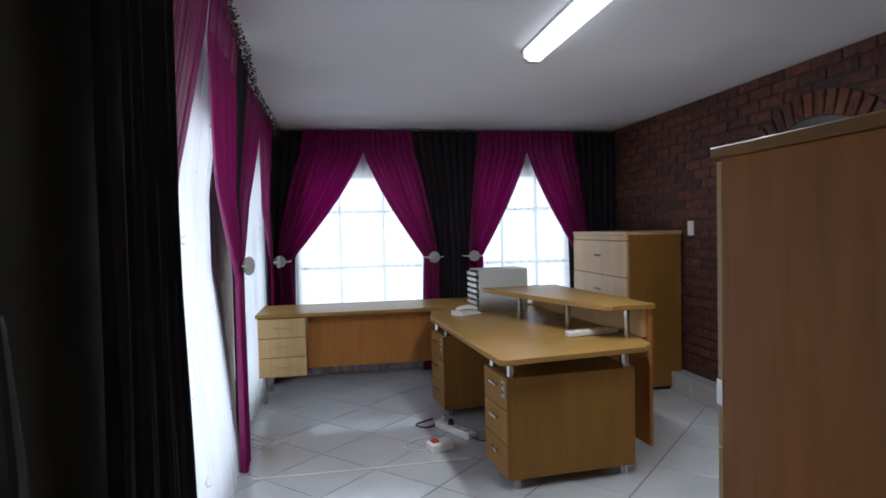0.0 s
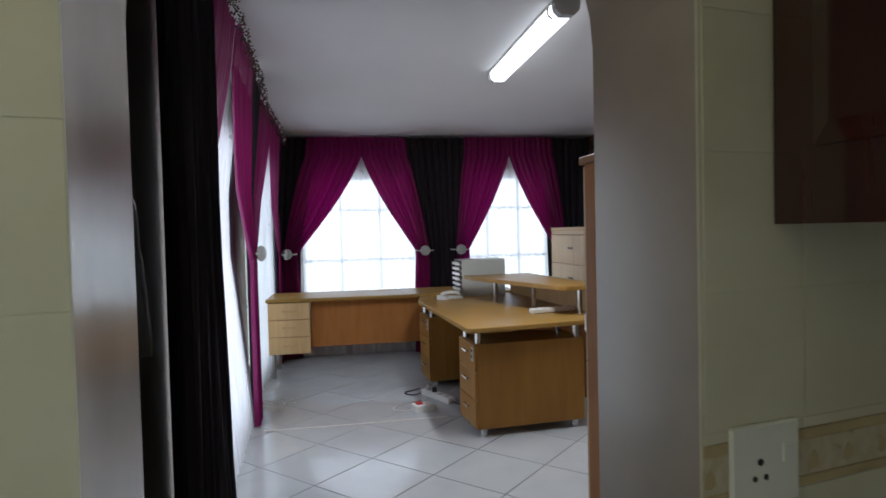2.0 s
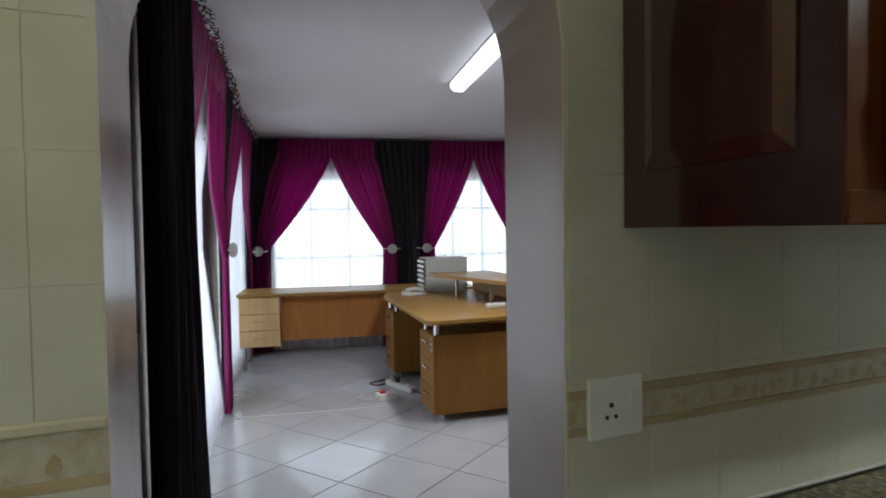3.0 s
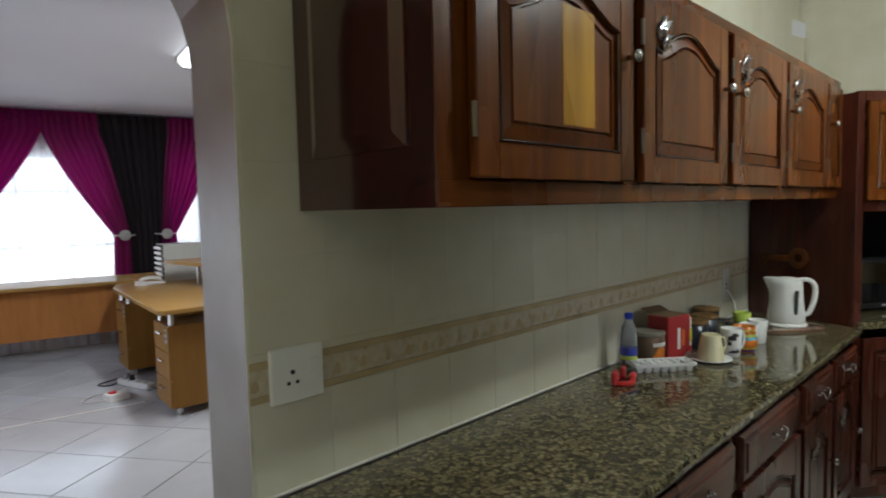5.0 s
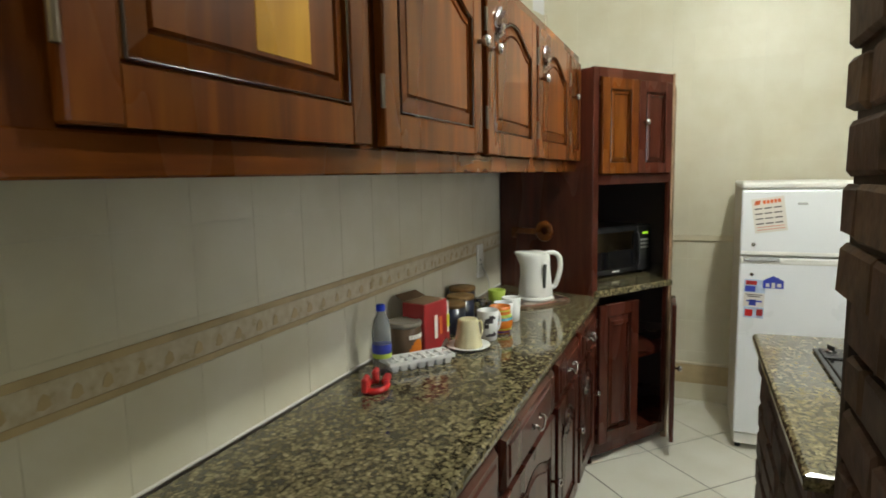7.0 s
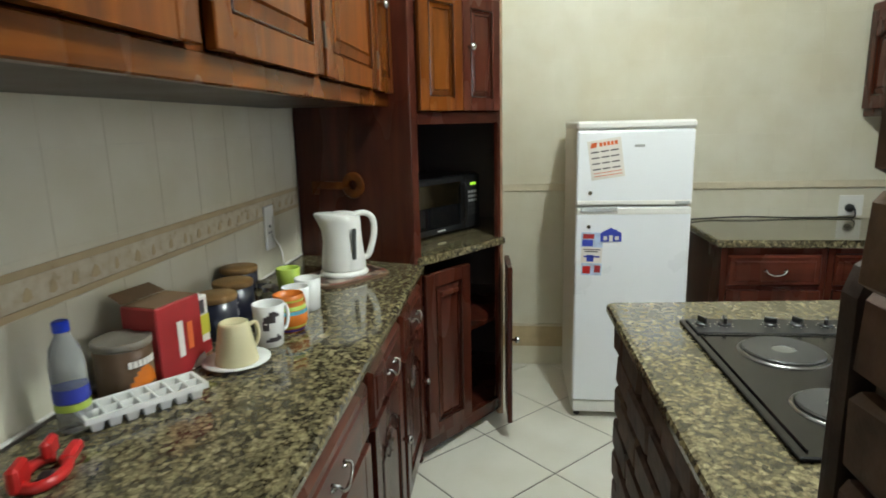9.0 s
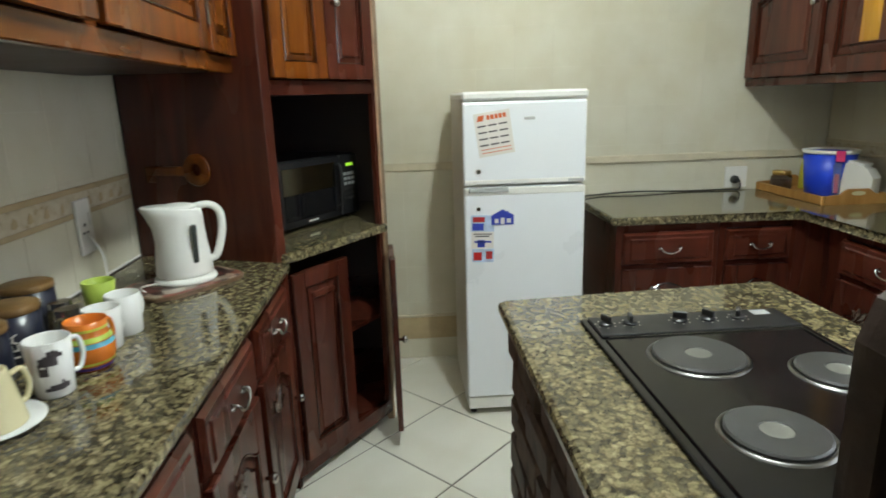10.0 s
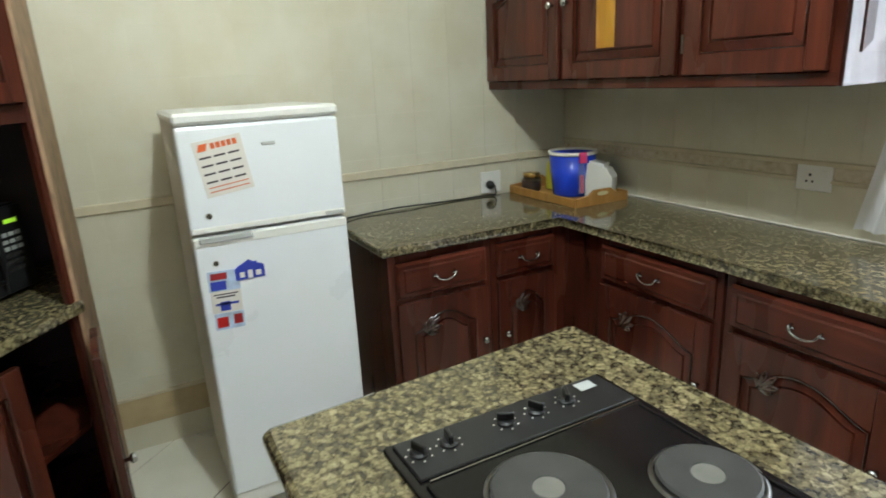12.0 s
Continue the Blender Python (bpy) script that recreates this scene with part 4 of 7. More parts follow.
tin = thing("drink_tin", "brown drink-powder tin with an orange picture and smoky lid", "tin", pose(2.435, 0.408, ZW))
part("can", lathe([(0.0, 0.0), (0.056, 0.0), (0.058, 0.004), (0.058, 0.112), (0.056, 0.116)], 28), M_COFFEE, tin, smooth=True)
part("lid", lathe([(0.059, 0.112), (0.061, 0.114), (0.061, 0.126), (0.057, 0.129), (0.052, 0.126), (0, 0.126)], 28), M_TINLID, tin, smooth=True)
bm = bmesh.new()
for i in range(9):
    a0, a1 = radians(222 + i * 8), radians(230 + i * 8)
    hgt = 0.036 * math.sin(math.pi * (i + 0.5) / 9) + 0.008
    bm.faces.new([bm.verts.new((0.0587 * math.cos(a), 0.0587 * math.sin(a), z)) for a, z in ((a0, 0.028), (a1, 0.028), (a1, 0.028 + hgt), (a0, 0.028 + hgt))])
part("picture", bm, M_ORANGE, tin, "orange fruit picture")
for i in range(7):
    a = radians(226 + i * 10)
    part("letter_bar", box(-0.004, 0.004, -0.001, 0.001, 0, 0.014), M_PAPER, tin, m=pose(0.0590 * math.cos(a), 0.0590 * math.sin(a), 0.074, 0, 0, math.degrees(a) + 90))

tray = thing("ice_tray", "white plastic ice cube tray with two rows of cups", "ice tray", pose(2.365, 0.325, ZW, 0, 0, -40))
IL, IW = 0.235, 0.088
bm = bmesh.new()
nx, ny, wall_t, zt = 7, 2, 0.004, 0.034
cw, ch = (IL - 0.012) / nx, (IW - 0.012) / ny
box(-IL / 2, IL / 2, -IW / 2, -IW / 2 + 0.006, zt - 0.012, zt, 0, bm)
box(-IL / 2, IL / 2, IW / 2 - 0.006, IW / 2, zt - 0.012, zt, 0, bm)
box(-IL / 2, -IL / 2 + 0.006, -IW / 2 + 0.006, IW / 2 - 0.006, zt - 0.012, zt, 0, bm)
box(IL / 2 - 0.006, IL / 2, -IW / 2 + 0.006, IW / 2 - 0.006, zt - 0.012, zt, 0, bm)
part("rim", bm, M_CERAM, tray)
for i in range(nx):
    for j in range(ny):
        x0, y0 = -IL / 2 + 0.006 + i * cw, -IW / 2 + 0.006 + j * ch
        bm = bmesh.new()
        t_, b_ = 0.002, 0.007
        out_t = [(x0, y0), (x0 + cw, y0), (x0 + cw, y0 + ch), (x0, y0 + ch)]
        out_b = [(x0 + b_, y0 + b_), (x0 + cw - b_, y0 + b_), (x0 + cw - b_, y0 + ch - b_), (x0 + b_, y0 + ch - b_)]
        in_t = [(x0 + t_, y0 + t_), (x0 + cw - t_, y0 + t_), (x0 + cw - t_, y0 + ch - t_), (x0 + t_, y0 + ch - t_)]
        in_b = [(x0 + b_ + t_, y0 + b_ + t_), (x0 + cw - b_ - t_, y0 + b_ + t_), (x0 + cw - b_ - t_, y0 + ch - b_ - t_), (x0 + b_ + t_, y0 + ch - b_ - t_)]
        rs = [[bm.verts.new((x, y, z)) for x, y in ring] for ring, z in ((out_b, 0.0), (out_t, zt - 0.001), (in_t, zt - 0.001), (in_b, 0.004))]
        for a, b in zip(rs, rs[1:]):
            for k in range(4):
                bm.faces.new((a[k], a[(k + 1) % 4], b[(k + 1) % 4], b[k]))
        bm.faces.new(rs[0])
        bm.faces.new(rs[3])
        part("cup", bm, M_CERAM, tray)

tea = thing("tea_box", "opened red cardboard tea box with pale lettering bars", "box", pose(2.552, 0.382, ZW, 0, 0, -12))
part("carton", box(-0.07, 0.07, -0.05, 0.05, 0, 0.178, 0.003), M_REDC, tea)
for k, (a, b) in enumerate(((0.045, 0.13), (0.055, 0.12))):
    part("letter_bar", box(-0.012 + k * 0.03, 0.006 + k * 0.03, -0.0515, -0.0495, a, b), M_ORINK if k else M_PAPER, tea)
for k in range(4):
    part("letter_bar", box(-0.0715, -0.0695, -0.012, 0.012, 0.045 + k * 0.022, 0.060 + k * 0.022), M_PAPER, tea)
part("corner_patch", prism([(0.022, 0.002), (0.069, 0.002), (0.069, 0.030), (0.050, 0.026), (0.034, 0.014)], -0.0496, -0.0512), M_PAPER, tea)
part("flap", box(-0.066, 0.066, -0.046, 0.046, 0.1782, 0.1798, 0.0005), M_CARD, tea, "bare brown inside of the flap")
part("flap", slab([(-0.066, 0.0), (0.066, 0.0), (0.060, 0.045), (-0.060, 0.045)], 0.0, 0.0016), M_CARD, tea, "raised brown flap", pose(0, 0.047, 0.180, 24))
box2 = thing("snack_box", "white and yellow printed carton behind the red box", "box", pose(2.672, 0.398, ZW, 0, 0, -8))
part("carton", box(-0.035, 0.035, -0.045, 0.045, 0, 0.150, 0.003), M_PAPER, box2)
part("print", box(-0.034, 0.034, -0.0465, -0.0445, 0.05, 0.10), M_YEL, box2)
part("print", box(-0.034, 0.034, -0.0465, -0.0445, 0.0, 0.03), M_REDC, box2)
part("print", box(-0.018, 0.018, -0.0468, -0.0444, 0.105, 0.14), M_INK, box2)


def handle_loop(parent, r, z0, z1, reach, thick, material, turn=0):
    ctrl = [(r - 0.003, 0, z1), (r + reach * 0.7, 0, z1 + 0.003), (r + reach, 0, (z0 + z1) / 2), (r + reach * 0.6, 0, z0), (r - 0.003, 0, z0 + 0.003)]
    return part("handle", tube(curve_pts(ctrl, 5), thick, 8), material, parent, m=pose(0, 0, 0, 0, 0, turn), smooth=True)


def mug_shell(r0, r1, h, t=0.004):
    return lathe([(0, 0), (r0 * 0.9, 0), (r0, 0.004), (r1, h - 0.002), (r1 - t * 0.5, h), (r1 - t, h - 0.002), (r0 - t, 0.008), (0, 0.008)], 28, cap=False)


sau = thing("saucer", "small round cream saucer under a cup", "saucer", pose(2.606, 0.236, ZW))
part("dish", lathe([(0, 0), (0.04, 0), (0.045, 0.003), (0.080, 0.012), (0.080, 0.015), (0.045, 0.007), (0, 0.006)], 32), M_CERAM, sau, smooth=True)
cup = thing("cup", "cream ceramic cup turned upside down on a saucer", "cup", pose(2.606, 0.236, ZW + 0.0075))
part("bowl", lathe([(0.0, 0.095), (0.026, 0.096), (0.030, 0.102), (0.034, 0.100), (0.036, 0.094), (0.052, 0.004), (0.052, 0.0), (0.048, 0.0)], 28), M_CREAMC, cup, smooth=True)
handle_loop(cup, 0.040, 0.025, 0.080, 0.028, 0.005, M_CREAMC, -30)

mug = thing("mug", "white mug with black cartoon-like blotches", "mug", pose(2.738, 0.204, ZW), "mugs on the worktop")
part("bowl", mug_shell(0.034, 0.042, 0.115), M_CERAM, mug, smooth=True)
handle_loop(mug, 0.038, 0.03, 0.092, 0.030, 0.005, M_CERAM, -25)
for a, z, w, h in ((205, 0.070, 0.030, 0.030), (225, 0.086, 0.022, 0.016), (212, 0.018, 0.036, 0.014), (238, 0.020, 0.02, 0.018), (190, 0.05, 0.016, 0.026)):
    bm = bmesh.new()
    for i in range(4):
        a0, a1 = radians(a) + (i - 2) * w / 4 / 0.038, radians(a) + (i - 1) * w / 4 / 0.038
        k = 0.75 + 0.25 * math.sin(i * 2.1 + a)
        ra, rb = 0.0347 + z * 0.0696, 0.0347 + (z + h * k) * 0.0696
        bm.faces.new([bm.verts.new((r * math.cos(q), r * math.sin(q), zz)) for r, q, zz in ((ra, a0, z), (ra, a1, z), (rb, a1, z + h * k), (rb, a0, z + h * k))])
    part("print", bm, M_INK, mug, "black printed blotch")
stripe = thing("mug", "bulging mug with orange, green and blue stripes", "mug", pose(2.858, 0.194, ZW), "mugs on the worktop")
prof = [(0.0, 0.0), (0.036, 0.0), (0.040, 0.006), (0.050, 0.03), (0.051, 0.05), (0.044, 0.072), (0.040, 0.082), (0.042, 0.106), (0.039, 0.106), (0.036, 0.08), (0.0, 0.02)]
part("bowl", lathe(prof, 28), M_ORANGE, stripe, smooth=True)
for z0, z1, r0, r1, mm in ((0.004, 0.012, 0.0400, 0.0435, M_PURP), (0.016, 0.022, 0.0450, 0.0475, M_YEL), (0.054, 0.064, 0.0502, 0.0475, M_TEAL), (0.066, 0.076, 0.0470, 0.0430, M_GREEN), (0.088, 0.094, 0.0412, 0.0416, M_YEL)):
    part("stripe", lathe([(r0 + 0.0006, z0), (r1 + 0.0006, z1)], 28, cap=False), mm, stripe, smooth=True)
handle_loop(stripe, 0.042, 0.03, 0.085, 0.024, 0.005, M_ORANGE, -20)
for x, y, h in ((2.962, 0.212, 0.098), (3.052, 0.204, 0.102)):
    w_ = thing("mug", "plain white ceramic mug", "mug", pose(x, y, ZW), "mugs on the worktop")
    part("bowl", mug_shell(0.036, 0.041, h), M_CERAM, w_, smooth=True)
    handle_loop(w_, 0.038, 0.03, 0.078, 0.025, 0.005, M_CERAM, -15)
lime = thing("plastic_beaker", "lime green plastic beaker behind white mugs", "beaker", pose(3.118, 0.290, ZW))
part("bowl", mug_shell(0.030, 0.039, 0.118), M_GREEN, lime, smooth=True)
for i, (x, y, h, word) in enumerate(((2.800, 0.380, 0.120, ""), (2.932, 0.390, 0.124, "TEA"), (3.075, 0.436, 0.132, ""))):
    can = thing("canister", "navy metal canister with a brown bamboo lid", "canister", pose(x, y, ZW), "row of storage canisters")
    part("can", lathe([(0, 0), (0.055, 0), (0.057, 0.003), (0.057, h - 0.016)], 28), M_NAVY, can, smooth=True)
    part("lid", lathe([(0.058, h - 0.016), (0.059, h - 0.014), (0.059, h - 0.002), (0.056, h), (0, h)], 28), M_BAMBOO, can, "round bamboo lid", smooth=True)
    if word:
        cu = bpy.data.curves.new("word", "FONT")
        cu.body, cu.size, cu.extrude, cu.align_x = word, 0.036, 0.0006, "CENTER"
        tmp = bpy.data.objects.new("word", cu)
        scene.collection.objects.link(tmp)
        bpy.context.view_layer.update()
        me = bpy.data.meshes.new_from_object(tmp.evaluated_get(bpy.context.evaluated_depsgraph_get()))
        bpy.data.objects.remove(tmp)
        me.materials.clear()
        me.materials.append(M_PAPER)
        wo = new("lettering", me)
        wo.parent = can
        wo.matrix_basis = pose(-0.0474, -0.0355, 0.04, 0, 0, -53.2) @ pose(0, 0, 0, 90, 0, 0) @ pose(0, 0, 0, 0, 0, 90)
        tagged(wo, "pale letters TEA running upwards")
for x, y in ((2.972, 0.292), (3.026, 0.338)):
    jar = thing("glass_jar", "small clear glass spice jar with metal lid", "jar", pose(x, y, ZW), "glass jars")
    part("glass", lathe([(0, 0), (0.026, 0), (0.029, 0.004), (0.029, 0.07), (0.022, 0.082)], 20), M_GLASS, jar, smooth=True)
    part("lid", lathe([(0.024, 0.080), (0.025, 0.082), (0.025, 0.096), (0, 0.098)], 20), M_STEEL, jar)

mat_t = thing("serving_tray", "rounded melamine tray with a busy dark red pattern", "tray", pose(3.445, 0.203, ZW, 0, 0, -38))


def soft_oblong(a, b, n=36, p=0.45):
    out = []
    for i in range(n):
        q = 2 * math.pi * i / n
        c, s_ = math.cos(q), math.sin(q)
        out.append((a * math.copysign(abs(c) ** p, c), b * math.copysign(abs(s_) ** p, s_)))
    return out


part("dish", slab(soft_oblong(0.165, 0.118), 0.0, 0.012, 0.003), M_COFFEE, mat_t)
m = mat("tray_pattern", (0.3, 0.1, 0.08), 0.3)
t_, b_ = nodes_of(m)
vor = tex(t_, "ShaderNodeTexVoronoi", 32.0)
sp = t_.nodes.new("ShaderNodeSeparateColor")
t_.links.new(vor.outputs["Color"], sp.inputs["Color"])
t_.links.new(ramp(t_, sp.outputs["Red"], [(0.0, (0.03, 0.02, 0.02)), (0.35, (0.22, 0.05, 0.03)), (0.6, (0.45, 0.36, 0.26)), (0.85, (0.10, 0.06, 0.05)), (1.0, (0.5, 0.45, 0.38))]).outputs["Color"], b_.inputs["Base Color"])
part("pattern", slab(soft_oblong(0.158, 0.111), 0.0122, 0.0136), m, mat_t, "patterned surface")

kettle = thing("kettle", "white plastic electric kettle on its power base", "kettle", pose(3.455, 0.198, ZW + 0.0138, 0, 0, -60) @ Matrix.Diagonal((1.07, 1.07, 0.94, 1)))
part("power_base", lathe([(0, 0), (0.082, 0), (0.086, 0.006), (0.083, 0.016), (0.07, 0.020), (0, 0.020)], 32), M_PLAST, kettle, smooth=True)
bm = bmesh.new()
rings = []
SEG = 30
for z, r, sp_ in ((0.021, 0.074, 0), (0.03, 0.078, 0), (0.07, 0.075, 0), (0.13, 0.069, 0.0), (0.18, 0.066, 0.006), (0.215, 0.066, 0.022), (0.238, 0.064, 0.034), (0.243, 0.060, 0.034)):
    ring = []
    for i in range(SEG):
        a = 2 * math.pi * i / SEG
        beak = max(0.0, math.cos(a - math.pi)) ** 6 * sp_
        tilt = 0.012 * math.cos(a) * (z > 0.2)
        ring.append(bm.verts.new(((r + beak) * math.cos(a), (r * 0.94 + beak) * math.sin(a), z - tilt * 0.8)))
    rings.append(ring)
for a, b in zip(rings, rings[1:]):
    for i in range(SEG):
        bm.faces.new((a[i], a[(i + 1) % SEG], b[(i + 1) % SEG], b[i]))
bm.faces.new(rings[0])
bm.faces.new(rings[-1])
part("jug", bm, M_PLAST, kettle, smooth=True)
part("lid", lathe([(0.052, 0.238), (0.050, 0.246), (0.03, 0.252), (0, 0.254)], 26), M_PLAST, kettle, smooth=True)
part("handle", tube(curve_pts([(0.045, 0, 0.238), (0.085, 0, 0.240), (0.112, 0, 0.215), (0.116, 0, 0.16), (0.104, 0, 0.10), (0.090, 0, 0.065), (0.072, 0, 0.058)], 6), 0.0115, 10), M_PLAST, kettle, smooth=True)
bm = box(-0.0075, 0.0075, -0.005, 0.006, 0, 0.125, 0.003)
part("gauge", bm, M_GAUGE, kettle, "narrow dark grey water gauge", pose(0.021, -0.0655, 0.068, 3.5, 0, 18))
cord = thing("electric_cable", "white electric cable coiled beside the tray", "cable")
pts = curve_pts([(3.50, YN - 0.014, 1.06), (3.49, 0.455, 1.00), (3.45, 0.43, 0.94), (3.36, 0.37, 0.912), (3.28, 0.31, 0.906), (3.30, 0.25, 0.905), (3.37, 0.30, 0.918), (3.39, 0.255, 0.922), (3.40, 0.225, 0.928)], 6)
part("wire", tube(pts, 0.0035, 6), M_WCORD, cord, smooth=True)

# ---- fridge ----
FX, FY0, FY1 = 4.105, -1.256, -0.737
fridge = thing("fridge", "white two-door fridge with freezer on top and stuck papers", "fridge", pose(FX, FY1, 0.0, 0, 0, -90))
W_, D_ = FY1 - FY0, 0.57
part("body", box(0, W_, 0.045, D_, 0.035, 1.44, 0.006), M_FRSIDE, fridge, "side walls slightly darker and yellower than the doors")
part("top", box(-0.004, W_ + 0.004, -0.004, D_, 1.42, 1.457, 0.010), M_PLAST, fridge)
d = part("freezer_door", box(0.0, W_, 0.0, 0.043, 1.075, 1.416, 0.010, seg=2), M_WHITE, fridge)
part("lower_trim", box(0.002, W_ - 0.002, -0.003, 0.04, 1.077, 1.098, 0.004), M_PLAST, d)
part("badge", box(W_ - 0.075, W_ - 0.012, -0.006, -0.002, 1.080, 1.093, 0.001), M_GREYP, d, "small grey badge")
part("badge", box(0.255, 0.300, -0.003, 0.001, 1.340, 1.352, 0.002), M_GREYP, d, "small oval grey badge")
part("lock", lathe([(0.010, 0), (0.010, 0.003), (0.005, 0.004), (0, 0.004)], 14), M_STEEL, d, m=pose(0.062, 0.0, 1.133, 90))
d2 = part("main_door", box(0.0, W_, 0.0, 0.043, 0.10, 1.066, 0.010, seg=2), M_WHITE, fridge)
part("upper_trim", box(0.002, W_ - 0.002, -0.003, 0.04, 1.030, 1.064, 0.005), M_PLAST, d2)
part("handle", prism([(0.02, 1.045), (0.19, 1.045), (0.185, 1.070), (0.02, 1.066)], 0.0, -0.012, 0.004), M_GREYP, d2, "recessed grey grip")
part("lock", lathe([(0.009, 0), (0.009, 0.003), (0.005, 0.004), (0, 0.004)], 14), M_STEEL, d2, m=pose(0.06, 0.0, 0.975, 90))
part("plinth", box(0.004, W_ - 0.004, 0.012, 0.05, 0.035, 0.095, 0.004), M_PLAST, fridge)
for fx in (0.03, W_ - 0.03):
    part("foot", lathe([(0.015, 0), (0.015, 0.036)], 12), M_BLACK, fridge, m=pose(fx, 0.06, 0))
    part("foot", lathe([(0.015, 0), (0.015, 0.036)], 12), M_BLACK, fridge, m=pose(fx, D_ - 0.05, 0))
FM = pose(FX, FY1, 0.0, 0, 0, -90)
cal = thing("calendar_sheet", "white paper calendar with orange heading taped to freezer", "calendar", FM @ pose(0.068, -0.001, 1.19, 0, -8, 0))
CW, CH = 0.150, 0.178
part("sheet", box(0, CW, -0.0016, 0, 0, CH, 0.0003), M_PAPER, cal)
part("logo_block", prism([(0.010, CH - 0.032), (0.036, CH - 0.032), (0.044, CH - 0.010), (0.018, CH - 0.010)], -0.0018, -0.0030), M_ORINK, cal)
for k in range(5):
    part("heading_bar", box(0.052 + k * 0.017, 0.065 + k * 0.017, -0.0030, -0.0018, CH - 0.030, CH - 0.012), M_ORINK, cal)
for r in range(4):
    for c in range(3):
        part("month_bar", box(0.010 + c * 0.044, 0.046 + c * 0.044, -0.0027, -0.0018, CH - 0.056 - r * 0.026, CH - 0.050 - r * 0.026), M_INK, cal)
for r in range(2):
    part("foot_bar", box(0.012, CW - 0.012, -0.0027, -0.0018, 0.014 + r * 0.014, 0.017 + r * 0.014), M_ORINK, cal)
fl = thing("fridge_leaflet", "strip of pale blue printed leaflets on the fridge", "leaflet", FM @ pose(0.020, -0.001, 0.745, 0, 2, 0))
for z0, z1, mm, w0, w1 in ((0.135, 0.205, M_PALEBLUE, 0, 0.10), (0.060, 0.134, M_PAPER, 0.004, 0.10), (0.0, 0.058, M_PALEBLUE, 0.008, 0.102)):
    part("card", box(w0, w1, -0.0018, 0, z0, z1, 0.0003), mm, fl)
for x0, x1, z0, z1, mm in ((0.008, 0.060, 0.176, 0.198, M_REDC), (0.006, 0.055, 0.140, 0.170, M_BLUEINK), (0.030, 0.062, 0.066, 0.098, M_BLUEINK), (0.016, 0.090, 0.086, 0.094, M_BLUEINK), (0.014, 0.050, 0.008, 0.044, M_RED), (0.068, 0.096, 0.014, 0.048, M_REDC), (0.02, 0.08, 0.112, 0.117, M_INK), (0.012, 0.09, 0.122, 0.126, M_INK)):
    part("print", box(x0, x1, -0.0030, -0.0019, z0, z1), mm, fl)
hm = thing("house_magnet", "dark blue house-shaped fridge magnet", "magnet", FM @ pose(0.114, -0.001, 0.905))
part("plate", prism([(0, 0), (0.096, 0), (0.096, 0.040), (0.088, 0.046), (0.074, 0.050), (0.074, 0.058), (0.064, 0.056), (0.048, 0.066), (0.010, 0.046), (0, 0.038)], 0, -0.004, 0.0), M_BLUEINK, hm)
for x0, x1, z0, z1 in ((0.040, 0.056, 0.002, 0.030), (0.014, 0.030, 0.008, 0.026), (0.066, 0.084, 0.008, 0.026)):
    part("print", box(x0, x1, -0.0055, -0.0042, z0, z1), M_PAPER, hm)

# ---- east and south run ----
XF, YF = 4.150, -2.260
wt2 = thing("worktop", "polished brown granite corner worktop", "worktop")
part("slab", slab([(XE - 0.006, -1.395), (XF, -1.395), (XF, YF), (1.15, YF), (1.15, YS + 0.006), (XE - 0.006, YS + 0.006)][::-1], 0.862, 0.90, 0.012), M_GRAN, wt2)
part("sealant", box(1.2, XE - 0.01, YS + 0.001, YS + 0.007, 0.90, 0.908, 0.002), M_PAPER, wt2)
FE = pose(XF + 0.045, -1.425, 0, 0, 0, -90)
for a, w, kn, lb in ((0.0, 0.475, "r", "dark red-brown base cabinet with arched door, end of the run"), (0.477, 0.36, "l", "dark red-brown base cabinet with carved arched door")):
    base_unit(FE @ pose(a, 0, 0), w, XE - XF - 0.06, 0.860, M_WOOD, M_WOODH, 1, 1, lb, kn, "base cabinets of the corner run", side_l=(a == 0))
blank = thing("corner_filler", "dark mahogany filler panel in the inner corner", "panel")
part("board", box(XF + 0.035, XF + 0.06, -2.31, -2.265, 0.1, 0.86), M_WOOD, blank)
part("board", box(3.94, XF + 0.035, -2.335, -2.31, 0.1, 0.86), M_WOOD, blank)
for x1, w, kn in ((3.93, 0.60, "l"), (3.32, 0.58, "l"), (2.73, 0.58, "l"), (2.14, 0.58, "l")):
    base_unit(pose(x1, YF - 0.045, 0, 0, 0, 180), w, YF - YS - 0.06, 0.860, M_WOOD, M_WOODH, 1, 1, "dark red-brown base cabinet with drawer and arched door", "r", "base cabinets of the corner run")

up2 = thing("wall_cabinet", "dark mahogany wall cabinet with arched doors in the corner", "cabinet", pose(XE - 0.004, -2.315, 1.452, 0, 0, 180))
U2 = XE - 0.004 - 3.06
part("body", box(0, U2, 0.02, -YS - 2.315 - 0.002, 0.012, 0.56), M_WOOD, up2)
part("underside", box(0.02, U2 - 0.02, 0.024, -YS - 2.315 - 0.004, 0.0, 0.012), M_SHADEW, up2)
for a, b in ((0.0, 0.06), (0.585, 0.615), (1.21, 1.25), (1.70, U2)):
    part("stile", box(a, b, 0, 0.02, 0, 0.56, 0.002), M_WOOD, up2)
part("bottom_rail", box(0, U2, -0.002, 0.022, -0.006, 0.034, 0.003), M_WOODH, up2)
part("top_rail", box(0, U2, -0.012, 0.022, 0.525, 0.565, 0.006), M_WOODH, up2)
panel_door(up2, 0.02, -0.002, 0.036, 0.56, 0.49, M_WOOD, M_WOODH, True, (0.53, 0.30))
